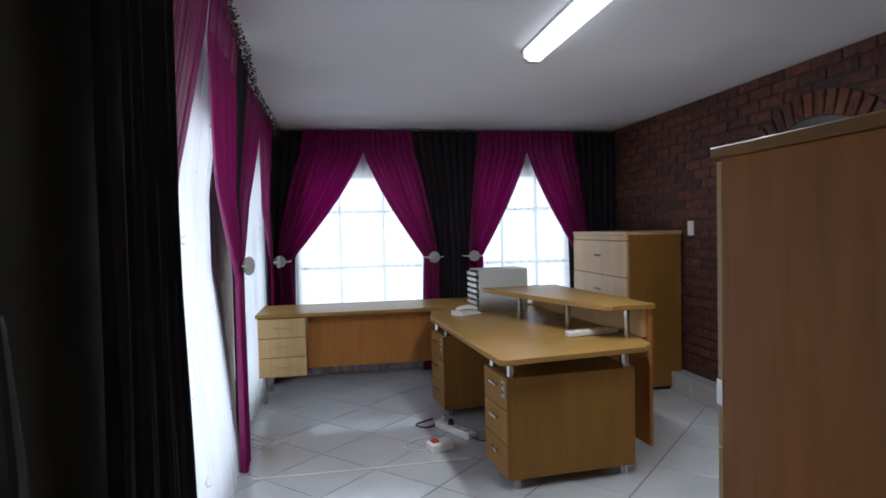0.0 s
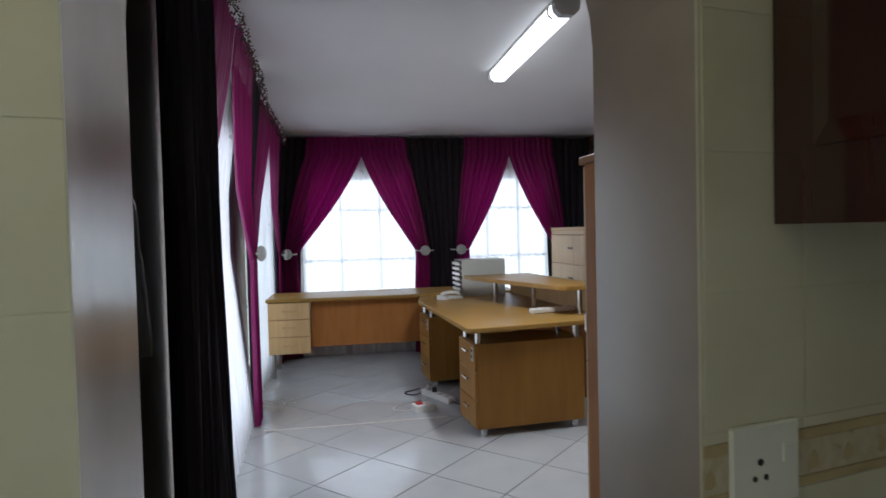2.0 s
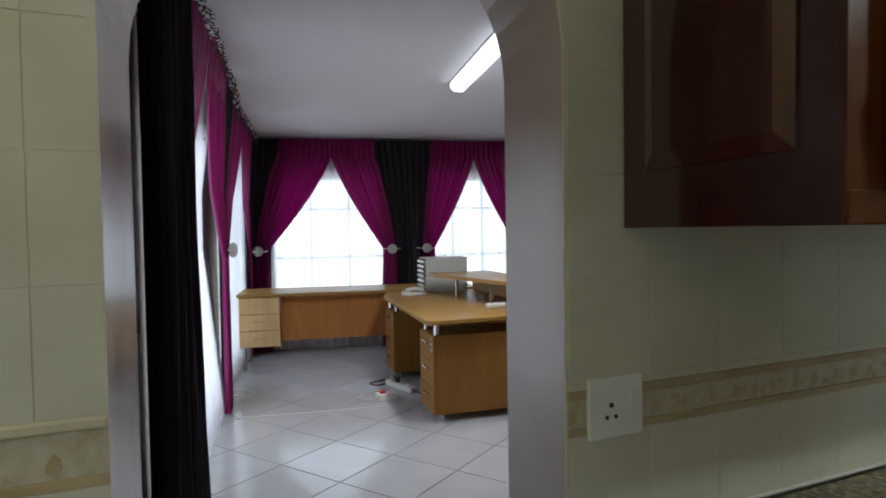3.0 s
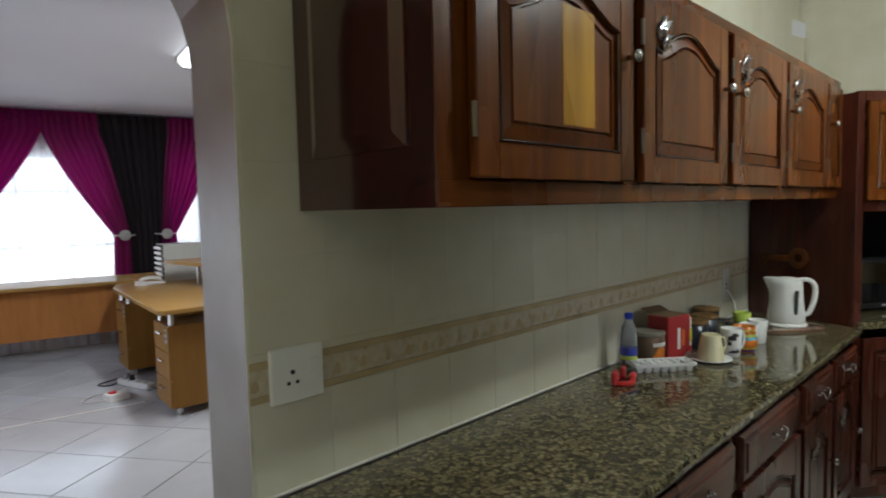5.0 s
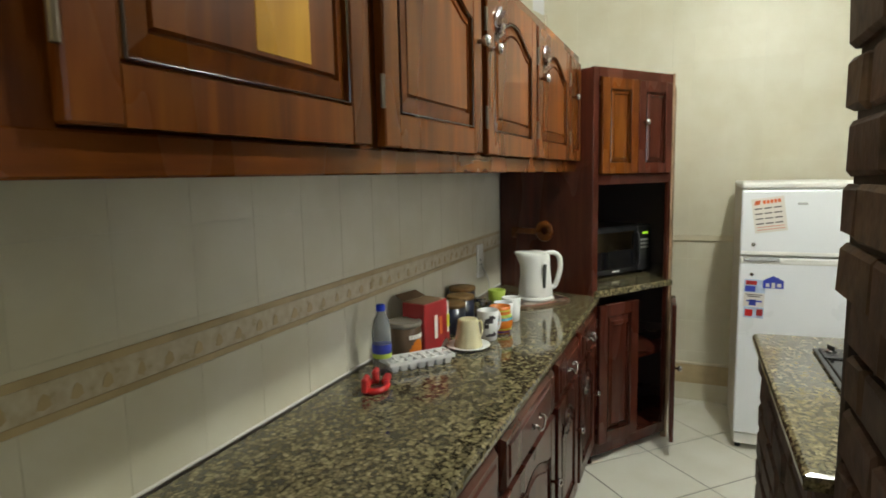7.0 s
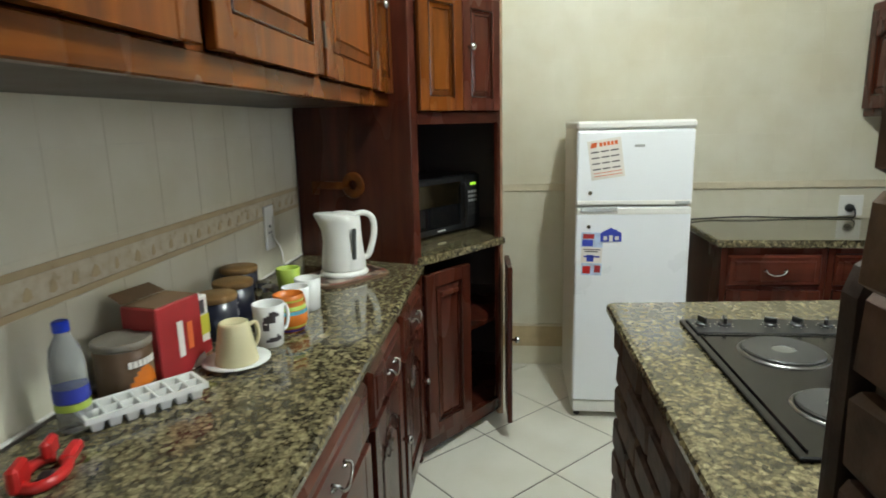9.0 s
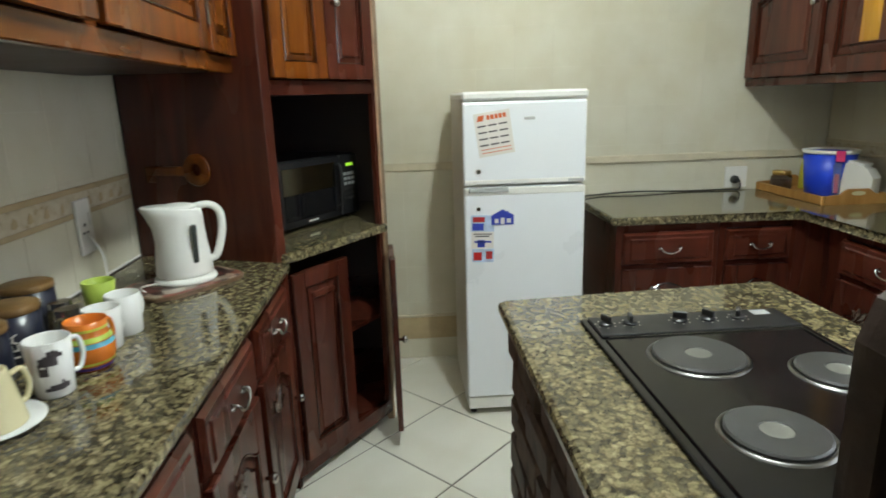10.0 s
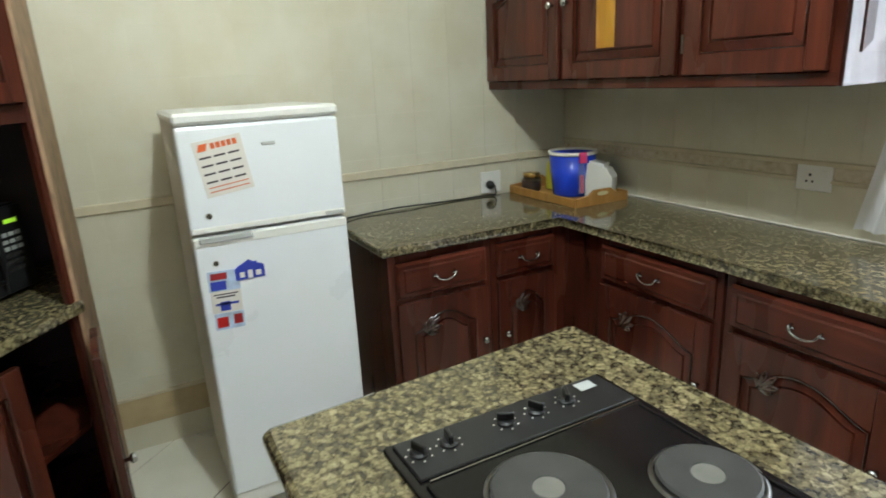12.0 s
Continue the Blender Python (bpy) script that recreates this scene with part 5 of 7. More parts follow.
panel_door(up2, 0.612, -0.002, 0.036, 0.59, 0.49, M_WOOD, M_WOODH, True, (0.035, 0.30), (0.20, 0.30))
panel_door(up2, 1.235, -0.002, 0.036, 0.475, 0.49, M_WOOD, M_WOODH, True, (0.44, 0.30), hinges=(0.1, 0.4))
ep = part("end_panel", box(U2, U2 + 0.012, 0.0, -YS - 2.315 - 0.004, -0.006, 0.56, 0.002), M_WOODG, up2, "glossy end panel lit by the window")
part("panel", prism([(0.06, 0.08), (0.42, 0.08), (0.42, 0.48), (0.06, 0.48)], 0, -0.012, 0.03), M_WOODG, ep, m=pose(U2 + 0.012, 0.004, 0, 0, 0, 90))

tr = thing("wooden_tray", "brown wooden serving tray with cut-out grips", "tray", pose(4.500, -2.578, 0.90))
TL, TW = 0.53, 0.33
part("bottom", box(-TL / 2, TL / 2, -TW / 2, TW / 2, 0.0, 0.010), M_TRAYW, tr)
for s in (-1, 1):
    part("side", box(-TL / 2, TL / 2, s * TW / 2 - 0.006, s * TW / 2 + 0.006, 0.0, 0.042, 0.003), M_TRAYW, tr)
    gx = s * TL / 2
    outline = [(-TW / 2 + 0.006, 0), (TW / 2 - 0.006, 0), (TW / 2 - 0.006, 0.042), (0.085, 0.048), (0.05, 0.072), (-0.05, 0.072), (-0.085, 0.048), (-TW / 2 + 0.006, 0.042)]
    e_ = part("end", prism(outline, 0.006, -0.006), M_TRAYW, tr, m=pose(gx, 0, 0, 0, 0, 90))
    part("grip", slab([(0.034 * math.cos(q), 0.010 * math.sin(q)) for q in [2 * math.pi * i / 14 for i in range(14)]], -0.0075, 0.0075), M_BAMBOO if s > 0 else M_CREAMC, e_, "pale rounded grip hole", pose(0, 0, 0.052, 90))
tub = thing("plastic_tub", "blue plastic tub with white rim and pink clip", "tub", pose(4.475, -2.600, 0.911))
part("bucket", lathe([(0, 0), (0.092, 0), (0.097, 0.004), (0.118, 0.215), (0.114, 0.215), (0.094, 0.008), (0, 0.008)], 28), M_BLUE, tub, smooth=True)
part("rim", lathe([(0.117, 0.205), (0.124, 0.208), (0.124, 0.222), (0.114, 0.224), (0.113, 0.212)], 28, cap=False), M_PLAST, tub, smooth=True)
part("clip", box(-0.020, 0.020, -0.012, 0.0, 0, 0.052, 0.004), M_PINK, tub, "pink plastic clip", pose(-0.117, 0.035, 0.172, -5, 0, -107 + 0))
part("sleeve", box(-0.017, 0.017, -0.012, 0.0, 0, 0.150, 0.003), M_BOTTLE, tub, "clear plastic sleeve", pose(-0.108, 0.034, 0.020, -5, 0, -107))
part("strip", box(-0.010, 0.010, -0.008, -0.003, 0, 0.09, 0.002), M_PINK, tub, m=pose(-0.109, 0.034, 0.022, -5, 0, -107))
jug = thing("plastic_container", "white plastic jug-shaped container", "container", pose(4.335, -2.665, 0.911, 0, 0, 25))
part("bowl", prism([(-0.07, 0), (0.065, 0), (0.075, 0.12), (0.06, 0.165), (0.03, 0.17), (-0.045, 0.145), (-0.075, 0.10)], 0.05, -0.05, 0.012), M_PLAST, jug)
part("lid", prism([(-0.03, 0.150), (0.055, 0.166), (0.050, 0.180), (-0.025, 0.166)], 0.04, -0.04, 0.004), M_CERAM, jug)
gj = thing("glass_jar", "round glass jar with gold lid and dark contents", "jar", pose(4.690, -2.500, 0.911))
part("glass", lathe([(0, 0), (0.045, 0), (0.052, 0.008), (0.052, 0.062), (0.040, 0.078)], 24), M_GLASS, gj, smooth=True)
part("contents", lathe([(0, 0.004), (0.044, 0.004), (0.048, 0.012), (0.048, 0.05), (0, 0.05)], 20), M_COFFEE, gj, smooth=True)
part("lid", lathe([(0.042, 0.076), (0.045, 0.078), (0.045, 0.094), (0.042, 0.097), (0, 0.097)], 24), M_BRASS, gj, "gold screw lid", smooth=True)
ys_ = thing("plastic_bottle", "yellow-green plastic bottle behind the blue tub", "bottle", pose(4.665, -2.625, 0.911))
part("shell", lathe([(0, 0), (0.036, 0), (0.038, 0.006), (0.036, 0.11), (0.03, 0.14), (0.024, 0.15), (0, 0.152)], 20), M_YEL, ys_, smooth=True)
socket_plate(pose(XE - 0.001, -2.305, 0.968, 0, 0, -90), 0.125, 0.115, "white wall socket with a black plug", plug=True, switches=False)
socket_plate(pose(3.375, YS + 0.001, 1.105, 0, 0, 180), 0.130, 0.105, "white double wall socket above the worktop")
cb = thing("power_cable", "black power cable lying along the back of the worktop", "cable")
part("wire", tube(curve_pts([(XE - 0.05, -2.305, 0.958), (XE - 0.06, -2.30, 0.912), (XE - 0.035, -2.25, 0.906), (XE - 0.03, -2.0, 0.905), (XE - 0.028, -1.75, 0.912), (XE - 0.04, -1.55, 0.907), (XE - 0.10, -1.41, 0.906), (XE - 0.12, -1.37, 0.86), (XE - 0.10, -1.345, 0.6), (XE - 0.12, -1.33, 0.30), (XE - 0.2, -1.345, 0.05)], 5), 0.0042, 6), M_CORD, cb, smooth=True)

# ---- island ----
base = isl = thing("kitchen_island", "brick kitchen island with a polished granite top", "island")
part("worktop", slab([(1.980, -1.535), (3.198, -1.535), (3.212, -1.518), (3.160, -0.746), (3.145, -0.729), (1.980, -0.731)], 0.858, 0.898, 0.014), M_GRAN, isl, "polished beige and black granite top")
# the face towards the hob is coloured dark for the shadow on it
ups = thing("stone_upstand", "brown stone upstand with a rounded corner on the pier, coloured as in shadow", "splashback")
pts = [(-1.50, 0.90), (-0.765, 0.90), (-0.765, 1.27), (-0.775, 1.30), (-0.80, 1.318), (-1.50, 1.318)]
part("slab", prism([(-y - 0.022, z) for y, z in pts], 0.014, -0.014, 0.003), M_SHSTONE, ups, m=pose(1.962, -0.044, 0, 0, 0, -90))

hob = thing("electric_hob", "black four-plate electric hob set in the granite", "hob")
HX0, HX1, HY0, HY1, HZ = 2.245, 2.960, -1.392, -0.898, 0.8982
part("tray", box(HX0, HX1, HY0, HY1, HZ, HZ + 0.010, 0.005, seg=2), M_HOB, hob)
for y in (HY0 + 0.018, HY1 - 0.024):
    part("rim", box(HX0 + 0.018, HX1 - 0.135, y, y + 0.006, HZ + 0.0102, HZ + 0.0145, 0.002), M_HOB, hob)
strip_ = part("control_strip", box(HX1 - 0.122, HX1 - 0.010, HY0 + 0.016, HY1 - 0.016, HZ + 0.0102, HZ + 0.016, 0.002), M_BLACK, hob)
part("line", box(HX1 - 0.129, HX1 - 0.126, HY0 + 0.016, HY1 - 0.03, HZ + 0.0102, HZ + 0.0125), M_STEEL, hob, "thin bright metal line")
for i, ky in enumerate((-0.942, -1.000, -1.118, -1.186, -1.258)):
    kx = HX1 - 0.060
    k = part("knob", lathe([(0.017, 0), (0.017, 0.004), (0.013, 0.007), (0, 0.008)], 18), M_BLACK, strip_, m=pose(kx, ky, HZ + 0.016, 0, 0, (20, -10, 60, 25, -30)[i]), smooth=False)
    part("grip", box(-0.016, 0.016, -0.0045, 0.0045, 0.007, 0.023, 0.002), M_BLACK, k)
    for j in range(7):
        a = math.pi * (0.15 + j * 0.28)
        part("tick", box(-0.0016, 0.0016, -0.0016, 0.0016, 0, 0.0007), M_PAPER, strip_, m=pose(kx + 0.023 * math.cos(a), ky + 0.023 * math.sin(a), HZ + 0.0161))
part("badge", box(HX1 - 0.050, HX1 - 0.022, -1.345, -1.305, HZ + 0.0161, HZ + 0.0175, 0.0005), M_GREYP, strip_, "small pale maker's badge")
for x, y, r in ((2.716, -1.072, 0.090), (2.612, -1.298, 0.078), (2.424, -1.054, 0.078), (2.350, -1.278, 0.090)):
    pl = part("hotplate", lathe([(0.0, 0.0), (r, 0.0), (r, 0.007), (r - 0.004, 0.0105), (0.027, 0.0100), (0.025, 0.0085), (0, 0.0085)], 40), M_IRON, hob, m=pose(x, y, HZ + 0.010), smooth=False)
    part("ring", lathe([(r + 0.010, 0.0), (r + 0.007, 0.003), (r + 0.001, 0.0048), (r + 0.001, 0.0)], 40, cap=False), M_RING, pl, "dull steel spill ring", smooth=True)
    part("centre", lathe([(0.0, 0.0088), (0.024, 0.0088), (0.026, 0.0078)], 24), M_IRONC, pl, "paler worn centre")

# ---- brick pier and island base ----
part("core", box(1.97, 3.090, -1.470, -0.790, 0.0, 0.857), M_MORTAR, base)
pier = tagged(thing("brick_pier", "dark rustic face-brick pier rising beside the hob", "pier"), kind="structure")
bm = box(1.53, 1.925, -1.40, -0.805, 0.0, 1.31)
box(1.524, 1.880, -1.40, -0.766, 1.31, CEIL_K, 0, bm)
part("core", bm, M_MORTAR, pier)


def rough_brick(lx, ly, lz, seed):
    rnd = random.Random(seed)
    bm = box(0, lx, 0, ly, 0, lz, 0.009)
    for v in bm.verts:
        v.co += Vector((rnd.uniform(-1, 1), rnd.uniform(-1, 1), rnd.uniform(-1, 1))) * 0.0035
    return bm


PITCH, BL, BH, BD = 0.108, 0.222, 0.093, 0.10
b_full = [piece_mesh("brick", rough_brick(BL, BD, BH, s), M_BRICK) for s in range(4)]
b_half = [piece_mesh("brick", rough_brick(BL / 2 - 0.008, BD, BH, 9 + s), M_BRICK) for s in range(3)]
rb = random.Random(5)


def lay(parent, place, length, z0, z1, odd=0):
    """Courses of bricks along +x of place, faces to -y."""
    row = 0
    z = z0
    while z + BH < z1 + 0.03:
        x = 0.0
        first = True
        while x < length - 0.03:
            half = first and (row + odd) % 2
            want = BL / 2 - 0.008 if half else BL
            room = length - x
            me = rb.choice(b_half if half else b_full)
            ob = new("brick", me)
            ob.parent = parent
            sx = min(1.0, room / want)
            ob.matrix_basis = place @ pose(x, rb.uniform(-0.007, 0.004), z, 0, 0, rb.uniform(-0.8, 0.8)) @ Matrix.Diagonal((sx, 1, 1, 1))
            x += want * sx + 0.013
            first = False
        z += PITCH
        row += 1


def north_face(x_right, y):
    return pose(x_right, y, 0, 0, 0, 180)


lay(base, north_face(3.118, -0.757), 1.12, 0.0, 0.85)
lay(base, pose(3.118, -1.50, 0, 0, 0, 90), 0.735, 0.0, 0.85, 1)
lay(pier, north_face(1.938, -0.784), 0.42, 0.0, 1.29, 1)
lay(pier, north_face(1.888, -0.752), 0.37, 1.296, CEIL_K - 0.02, 0)
lay(pier, pose(1.888, -1.40, 0, 0, 0, 90), 0.54, 1.296, CEIL_K - 0.02, 1)
lay(pier, pose(1.515, -0.82, 0, 0, 0, -90), 0.58, 0.0, CEIL_K - 0.02, 0)

# kitchen ceiling light over the island, out of view
kl = thing("ceiling_light", "round glass ceiling light hanging in the kitchen, out of view", "lamp", pose(LAMP_K[0], LAMP_K[1], 0))
part("rose", lathe([(0.05, 0), (0.05, 0.02), (0, 0.03)], 20), M_PLAST, kl, m=pose(0, 0, CEIL_K, 180))
part("stem", tube([(0, 0, CEIL_K - 0.02), (0, 0, LAMP_K[2] + 0.10)], 0.008, 8), M_CHROME, kl)
part("holder", lathe([(0.0, 0.10), (0.03, 0.10), (0.034, 0.075), (0.02, 0.07)], 16), M_PLAST, kl, m=pose(0, 0, LAMP_K[2]))
for i in range(3):
    a = i * 2.094
    part("tube", tube(curve_pts([(0.02 * math.cos(a), 0.02 * math.sin(a), 0.068), (0.095 * math.cos(a), 0.095 * math.sin(a), 0.06), (0.10 * math.cos(a), 0.10 * math.sin(a), 0.02)], 4), 0.006, 8), M_BULB, kl, "lit lamp tube", pose(0, 0, LAMP_K[2]))

# made-up second fitting round the fill bulb
fill_fitting = copy_thing(kl, pose(FILL_W[0], FILL_W[1], 0))

# kitchen window curtain
kc = thing("window_curtain", "short white voile curtain at the kitchen window", "curtain")


def drape_mesh(rows, place, pleats, amp, nx, nz, phase=0.0, gather=True):
    """Cloth between two edges that run through rows (z, start, end), pleated about the line given by place(s, depth, z)."""
    bm = bmesh.new()
    uv = bm.loops.layers.uv.new("uv")
    zs = [r[0] for r in rows]
    top, bot = zs[0], zs[-1]
    w0 = max(abs(r[2] - r[1]) for r in rows)
    grid = []
    for j in range(nz + 1):
        z = top + (bot - top) * j / nz
        k = 0
        while k < len(zs) - 2 and z < zs[k + 1]:
            k += 1
        f = (zs[k] - z) / (zs[k] - zs[k + 1])
        f = min(1, max(0, f))
        s0 = rows[k][1] + (rows[k + 1][1] - rows[k][1]) * f
        s1 = rows[k][2] + (rows[k + 1][2] - rows[k][2]) * f
        wr = abs(s1 - s0) / w0
        line = []
        for i in range(nx + 1):
            u = i / nx
            a = amp * (0.45 + 0.55 * (1 if not gather else min(1.0, 1.25 - wr * 0.5)))
            ph = u * pleats * 2 * math.pi + phase
            d = a * (math.sin(ph) + 0.35 * math.sin(2.3 * ph + 1.3 + 0.5 * z) + 0.18 * math.sin(4.1 * ph + 2.2 * z))
            line.append((bm.verts.new(place(s0 + (s1 - s0) * u + 0.25 * a * math.cos(ph), d, z)), (u * w0, z)))
        grid.append(line)
    for a, b in zip(grid, grid[1:]):
        for i in range(nx):
            q = (a[i], a[i + 1], b[i + 1], b[i])
            f = bm.faces.new([v[0] for v in q])
            for l, v in zip(f.loops, q):
                l[uv].uv = v[1]
    return bm


part("cloth", drape_mesh([(2.20, 1.70, 3.03), (1.4, 1.70, 3.10), (0.95, 1.70, 3.19)], lambda s, d, z: (s, YS + 0.055 + d, z), 16, 0.018, 130, 20), M_SHEER, kc, smooth=True)
part("rail", tube([(1.66, YS + 0.055, 2.21), (3.06, YS + 0.055, 2.21)], 0.010, 8), M_BRASS, kc, "thin curtain rail")

# ---- office: curtains ----


def back(off):
    return lambda s, d, z: tuple(OFF @ Vector((s, VB - off + d, z)))


def side(off):
    return lambda s, d, z: tuple(OFF @ Vector((UL + off - 0.05 * (s - 1.4) + (0.09 * max(0.0, (z - 1.8) / 0.75) if off < 0.3 and s > 1.5 else 0.0) + d, s, z)))


def side2(off):
    return lambda s, d, z: tuple(OFF @ Vector((UL2 + 0.04 + off + 0.07 * max(0.0, (z - 1.8) / 0.75) + d * 0.6, s, z)))


ZT, ZB, ZTIE = 2.555, 0.205, 1.318


def curtain(name, label, rows, place, pleats, amp, material, nx, header=None):
    c = thing(name, label, "curtain")
    if len(rows) > 2 and rows[1][0] > 2.3:
        part("heading", drape_mesh(rows[:2], place, pleats, amp, nx, 6), material, c, "gathered heading", smooth=True)
        rows = rows[1:]
    part("cloth", drape_mesh(rows, place, pleats, amp, nx, 44), material, c, smooth=True)
    return c


def swag(place, top_in, top_out, tie, inner_dir):
    """Drape from a peak to its tie: inner edge bows to the tie, then hangs to the floor."""
    s = inner_dir
    wt_ = 0.10
    rows = []
    n = 8
    z_peak = 2.345
    rows.append((ZT, top_in, top_out))
    rows.append((z_peak, top_in, top_out + (tie - top_out) * 0.10))
    for i in range(1, n + 1):
        f = i / n
        zi = z_peak + (ZTIE - z_peak) * f
        inner = top_in + (tie + s * wt_ - top_in) * (0.62 * f + 0.38 * (1 - math.cos(f * math.pi / 2)) * 1.0 if f < 1 else 1.0)
        outer = top_out + (tie - s * 0.05 - top_out) * (0.10 + 0.90 * f ** 0.8)
        rows.append((zi, inner, outer))
    rows.append((0.9, tie + s * 0.12, tie - s * 0.05))
    rows.append((ZB, tie + s * 0.13, tie - s * 0.06))
    return rows


def tieback(m, label):
    t = thing("tieback", label, "tieback", m)
    part("medallion", lathe([(0, 0), (0.052, 0), (0.056, 0.006), (0.048, 0.012), (0.040, 0.010), (0.030, 0.016), (0, 0.018)], 26), M_GREYP, t, "round ribbed silver medallion", pose(0, 0, 0, 90), True)
    part("cord", tube(curve_pts([(-0.12, 0.0, 0.006), (-0.06, -0.008, 0.0), (0.0, -0.004, 0.0), (0.06, 0.012, -0.004), (0.10, 0.05, 0.0)], 5), 0.007, 8), M_WCORD, t, "white tie cord", smooth=True)
    return t


SH = "white embroidered voile curtain hanging to the floor"
curtain("sheer_curtain", SH, [(2.50, -0.30, 1.30), (ZB, -0.30, 1.30)], back(0.055), 17, 0.016, M_SHEER, 150)
curtain("sheer_curtain", SH, [(2.50, 1.52, 2.95), (ZB, 1.52, 2.95)], back(0.055), 15, 0.016, M_SHEER, 130)
curtain("sheer_curtain", SH, [(2.50, 1.80, 3.62), (1.3, 1.80, 3.60), (ZB, 1.80, 3.55)], lambda s, d, z: side(0.10 + 0.12 * max(0.0, 1.4 - z) / 1.2)(s, d, z), 18, 0.018, M_SHEER, 150)
curtain("sheer_curtain", SH, [(2.50, 3.70, 5.60), (ZB, 3.70, 5.60)], side2(0.025), 15, 0.016, M_SHEER, 130)
DK = "black velvet curtain hanging straight to the floor"
for rows, pl in (([(ZT, UL2 + 0.02, 0.10), (ZTIE, UL2 + 0.02, -0.12), (ZB, UL2 + 0.02, -0.14)], 6), ([(ZT, 0.98, 1.72), (ZTIE, 1.16, 1.66), (ZB, 1.14, 1.68)], 9), ([(ZT, 2.60, 3.14), (ZB, 2.66, 3.14)], 7)):
    curtain("dark_curtain", DK, rows, back(0.125), pl, 0.020, M_VELVET, 90)
near = curtain("dark_curtain", DK, [(ZT, 0.88, 1.36), (1.45, 0.88, 1.34), (0.70, 0.87, 1.46), (ZB, 0.86, 1.64)], side(0.325), 9, 0.026, M_VELVET, 110)
# added cloth that keeps window light off the wall by the extinguisher
part("return", drape_mesh([(ZT, 0.0, 1.0), (ZB, 0.0, 1.0)], lambda s, d, z: tuple(OFF @ Vector((-0.12 - 0.30 * s + 0.4 * d, 0.95 + 0.93 * s, z))), 7, 0.02, 70, 24), M_VELVET, near, "added end folded back to the wall, blocking window light", smooth=True)
curtain("dark_curtain", DK, [(ZT, 2.95, 3.50), (ZTIE, 3.50, 3.68), (ZB, 3.46, 3.72)], side(0.235), 6, 0.022, M_VELVET, 90)
curtain("dark_curtain", DK, [(ZT, 5.20, 5.62), (ZTIE, 5.36, 5.62), (ZB, 5.34, 5.62)], side2(0.055), 5, 0.018, M_VELVET, 70)
MG = "magenta satin drape gathered into a tieback"
for rows, pl in ((swag(None, 0.552, -0.02, -0.25, 1), 9), (swag(None, 0.552, 1.02, 1.215, -1), 8), (swag(None, 2.189, 1.68, 1.613, 1), 8), (swag(None, 2.189, 2.68, 2.80, -1), 8)):
    curtain("magenta_drape", MG, rows, back(0.165), pl, 0.017, M_MAG, 90)
for rows, pl, off in ((swag(None, 2.12, 1.60, 1.52, 1), 9, 0.235), (swag(None, 2.12, 2.80, 3.46, -1), 9, 0.26)):
    curtain("magenta_drape", MG, rows, side(off), pl, 0.017, M_MAG, 90)
for s_ in (-0.25, 1.215, 1.613):
    tieback(OFF @ pose(s_, VB - 0.215, ZTIE, 0, 0, 0), "silver medallion tieback with a white cord")
for rows, pl in ((swag(None, 4.45, 3.46, 3.66, 1), 8), (swag(None, 4.45, 5.22, 5.50, -1), 8)):
    curtain("magenta_drape", MG, rows, side2(0.085), pl, 0.016, M_MAG, 90)
tieback(OFF @ pose(UL + 0.21, 3.44, ZTIE + 0.08, 0, 0, 60), "silver medallion tieback with a white cord")
tieback(OFF @ pose(UL2 + 0.18, 5.46, ZTIE, 0, 0, 78), "silver medallion tieback with a white cord")
# beaded heading along the top of the curtains
rbead = random.Random(3)


def bead_row(place, s0, s1, n, zr):
    vs, fs = [], []
    for _ in range(n):
        s, z = rbead.uniform(s0, s1), rbead.uniform(*zr)
        c = Vector(place(s, -0.0 + rbead.uniform(-0.01, 0.01), z))
        r = rbead.uniform(0.004, 0.0075)
        b = len(vs)
        vs += [c + Vector(o) * r for o in ((1, 0, 0), (-1, 0, 0), (0, 1, 0), (0, -1, 0), (0, 0, 1), (0, 0, -1))]
        fs += [tuple(b + i for i in q) for q in ((0, 2, 4), (2, 1, 4), (1, 3, 4), (3, 0, 4), (2, 0, 5), (1, 2, 5), (3, 1, 5), (0, 3, 5))]
    me = bpy.data.meshes.new("beads")
    me.from_pydata([tuple(v) for v in vs], [], fs)
    return me


M_BEAD = mat("dark_bead", (0.09, 0.05, 0.05), 0.15)
for place, s0, s1, n, lb in ((back(0.200), -0.3, 3.1, 420, "back window"), (lambda s, d, z: side(0.385)(s, d, z) if s < 3.44 else side2(0.13)(s, d, z), 1.0, 5.5, 900, "side window")):
    me = bead_row(place, s0, s1, n, (2.42, 2.55))
    me.materials.append(M_BEAD)
    tagged(new("bead_trim", me), "glossy dark bead trim sewn along the %s curtain heading" % lb, "bead trim", "", "stuff")

# ---- office: furniture ----
F0 = FLOOR_O


def bar_handle(parent, m, w=0.10, material=None):
    bm = box(-w / 2, w / 2, -0.024, -0.014, -0.006, 0.008, 0.004)
    box(-w / 2 + 0.006, -w / 2 + 0.020, -0.014, 0, -0.004, 0.006, 0.0, bm)
    box(w / 2 - 0.020, w / 2 - 0.006, -0.014, 0, -0.004, 0.006, 0.0, bm)
    return part("handle", bm, material or M_BEECHL, parent, m=m)


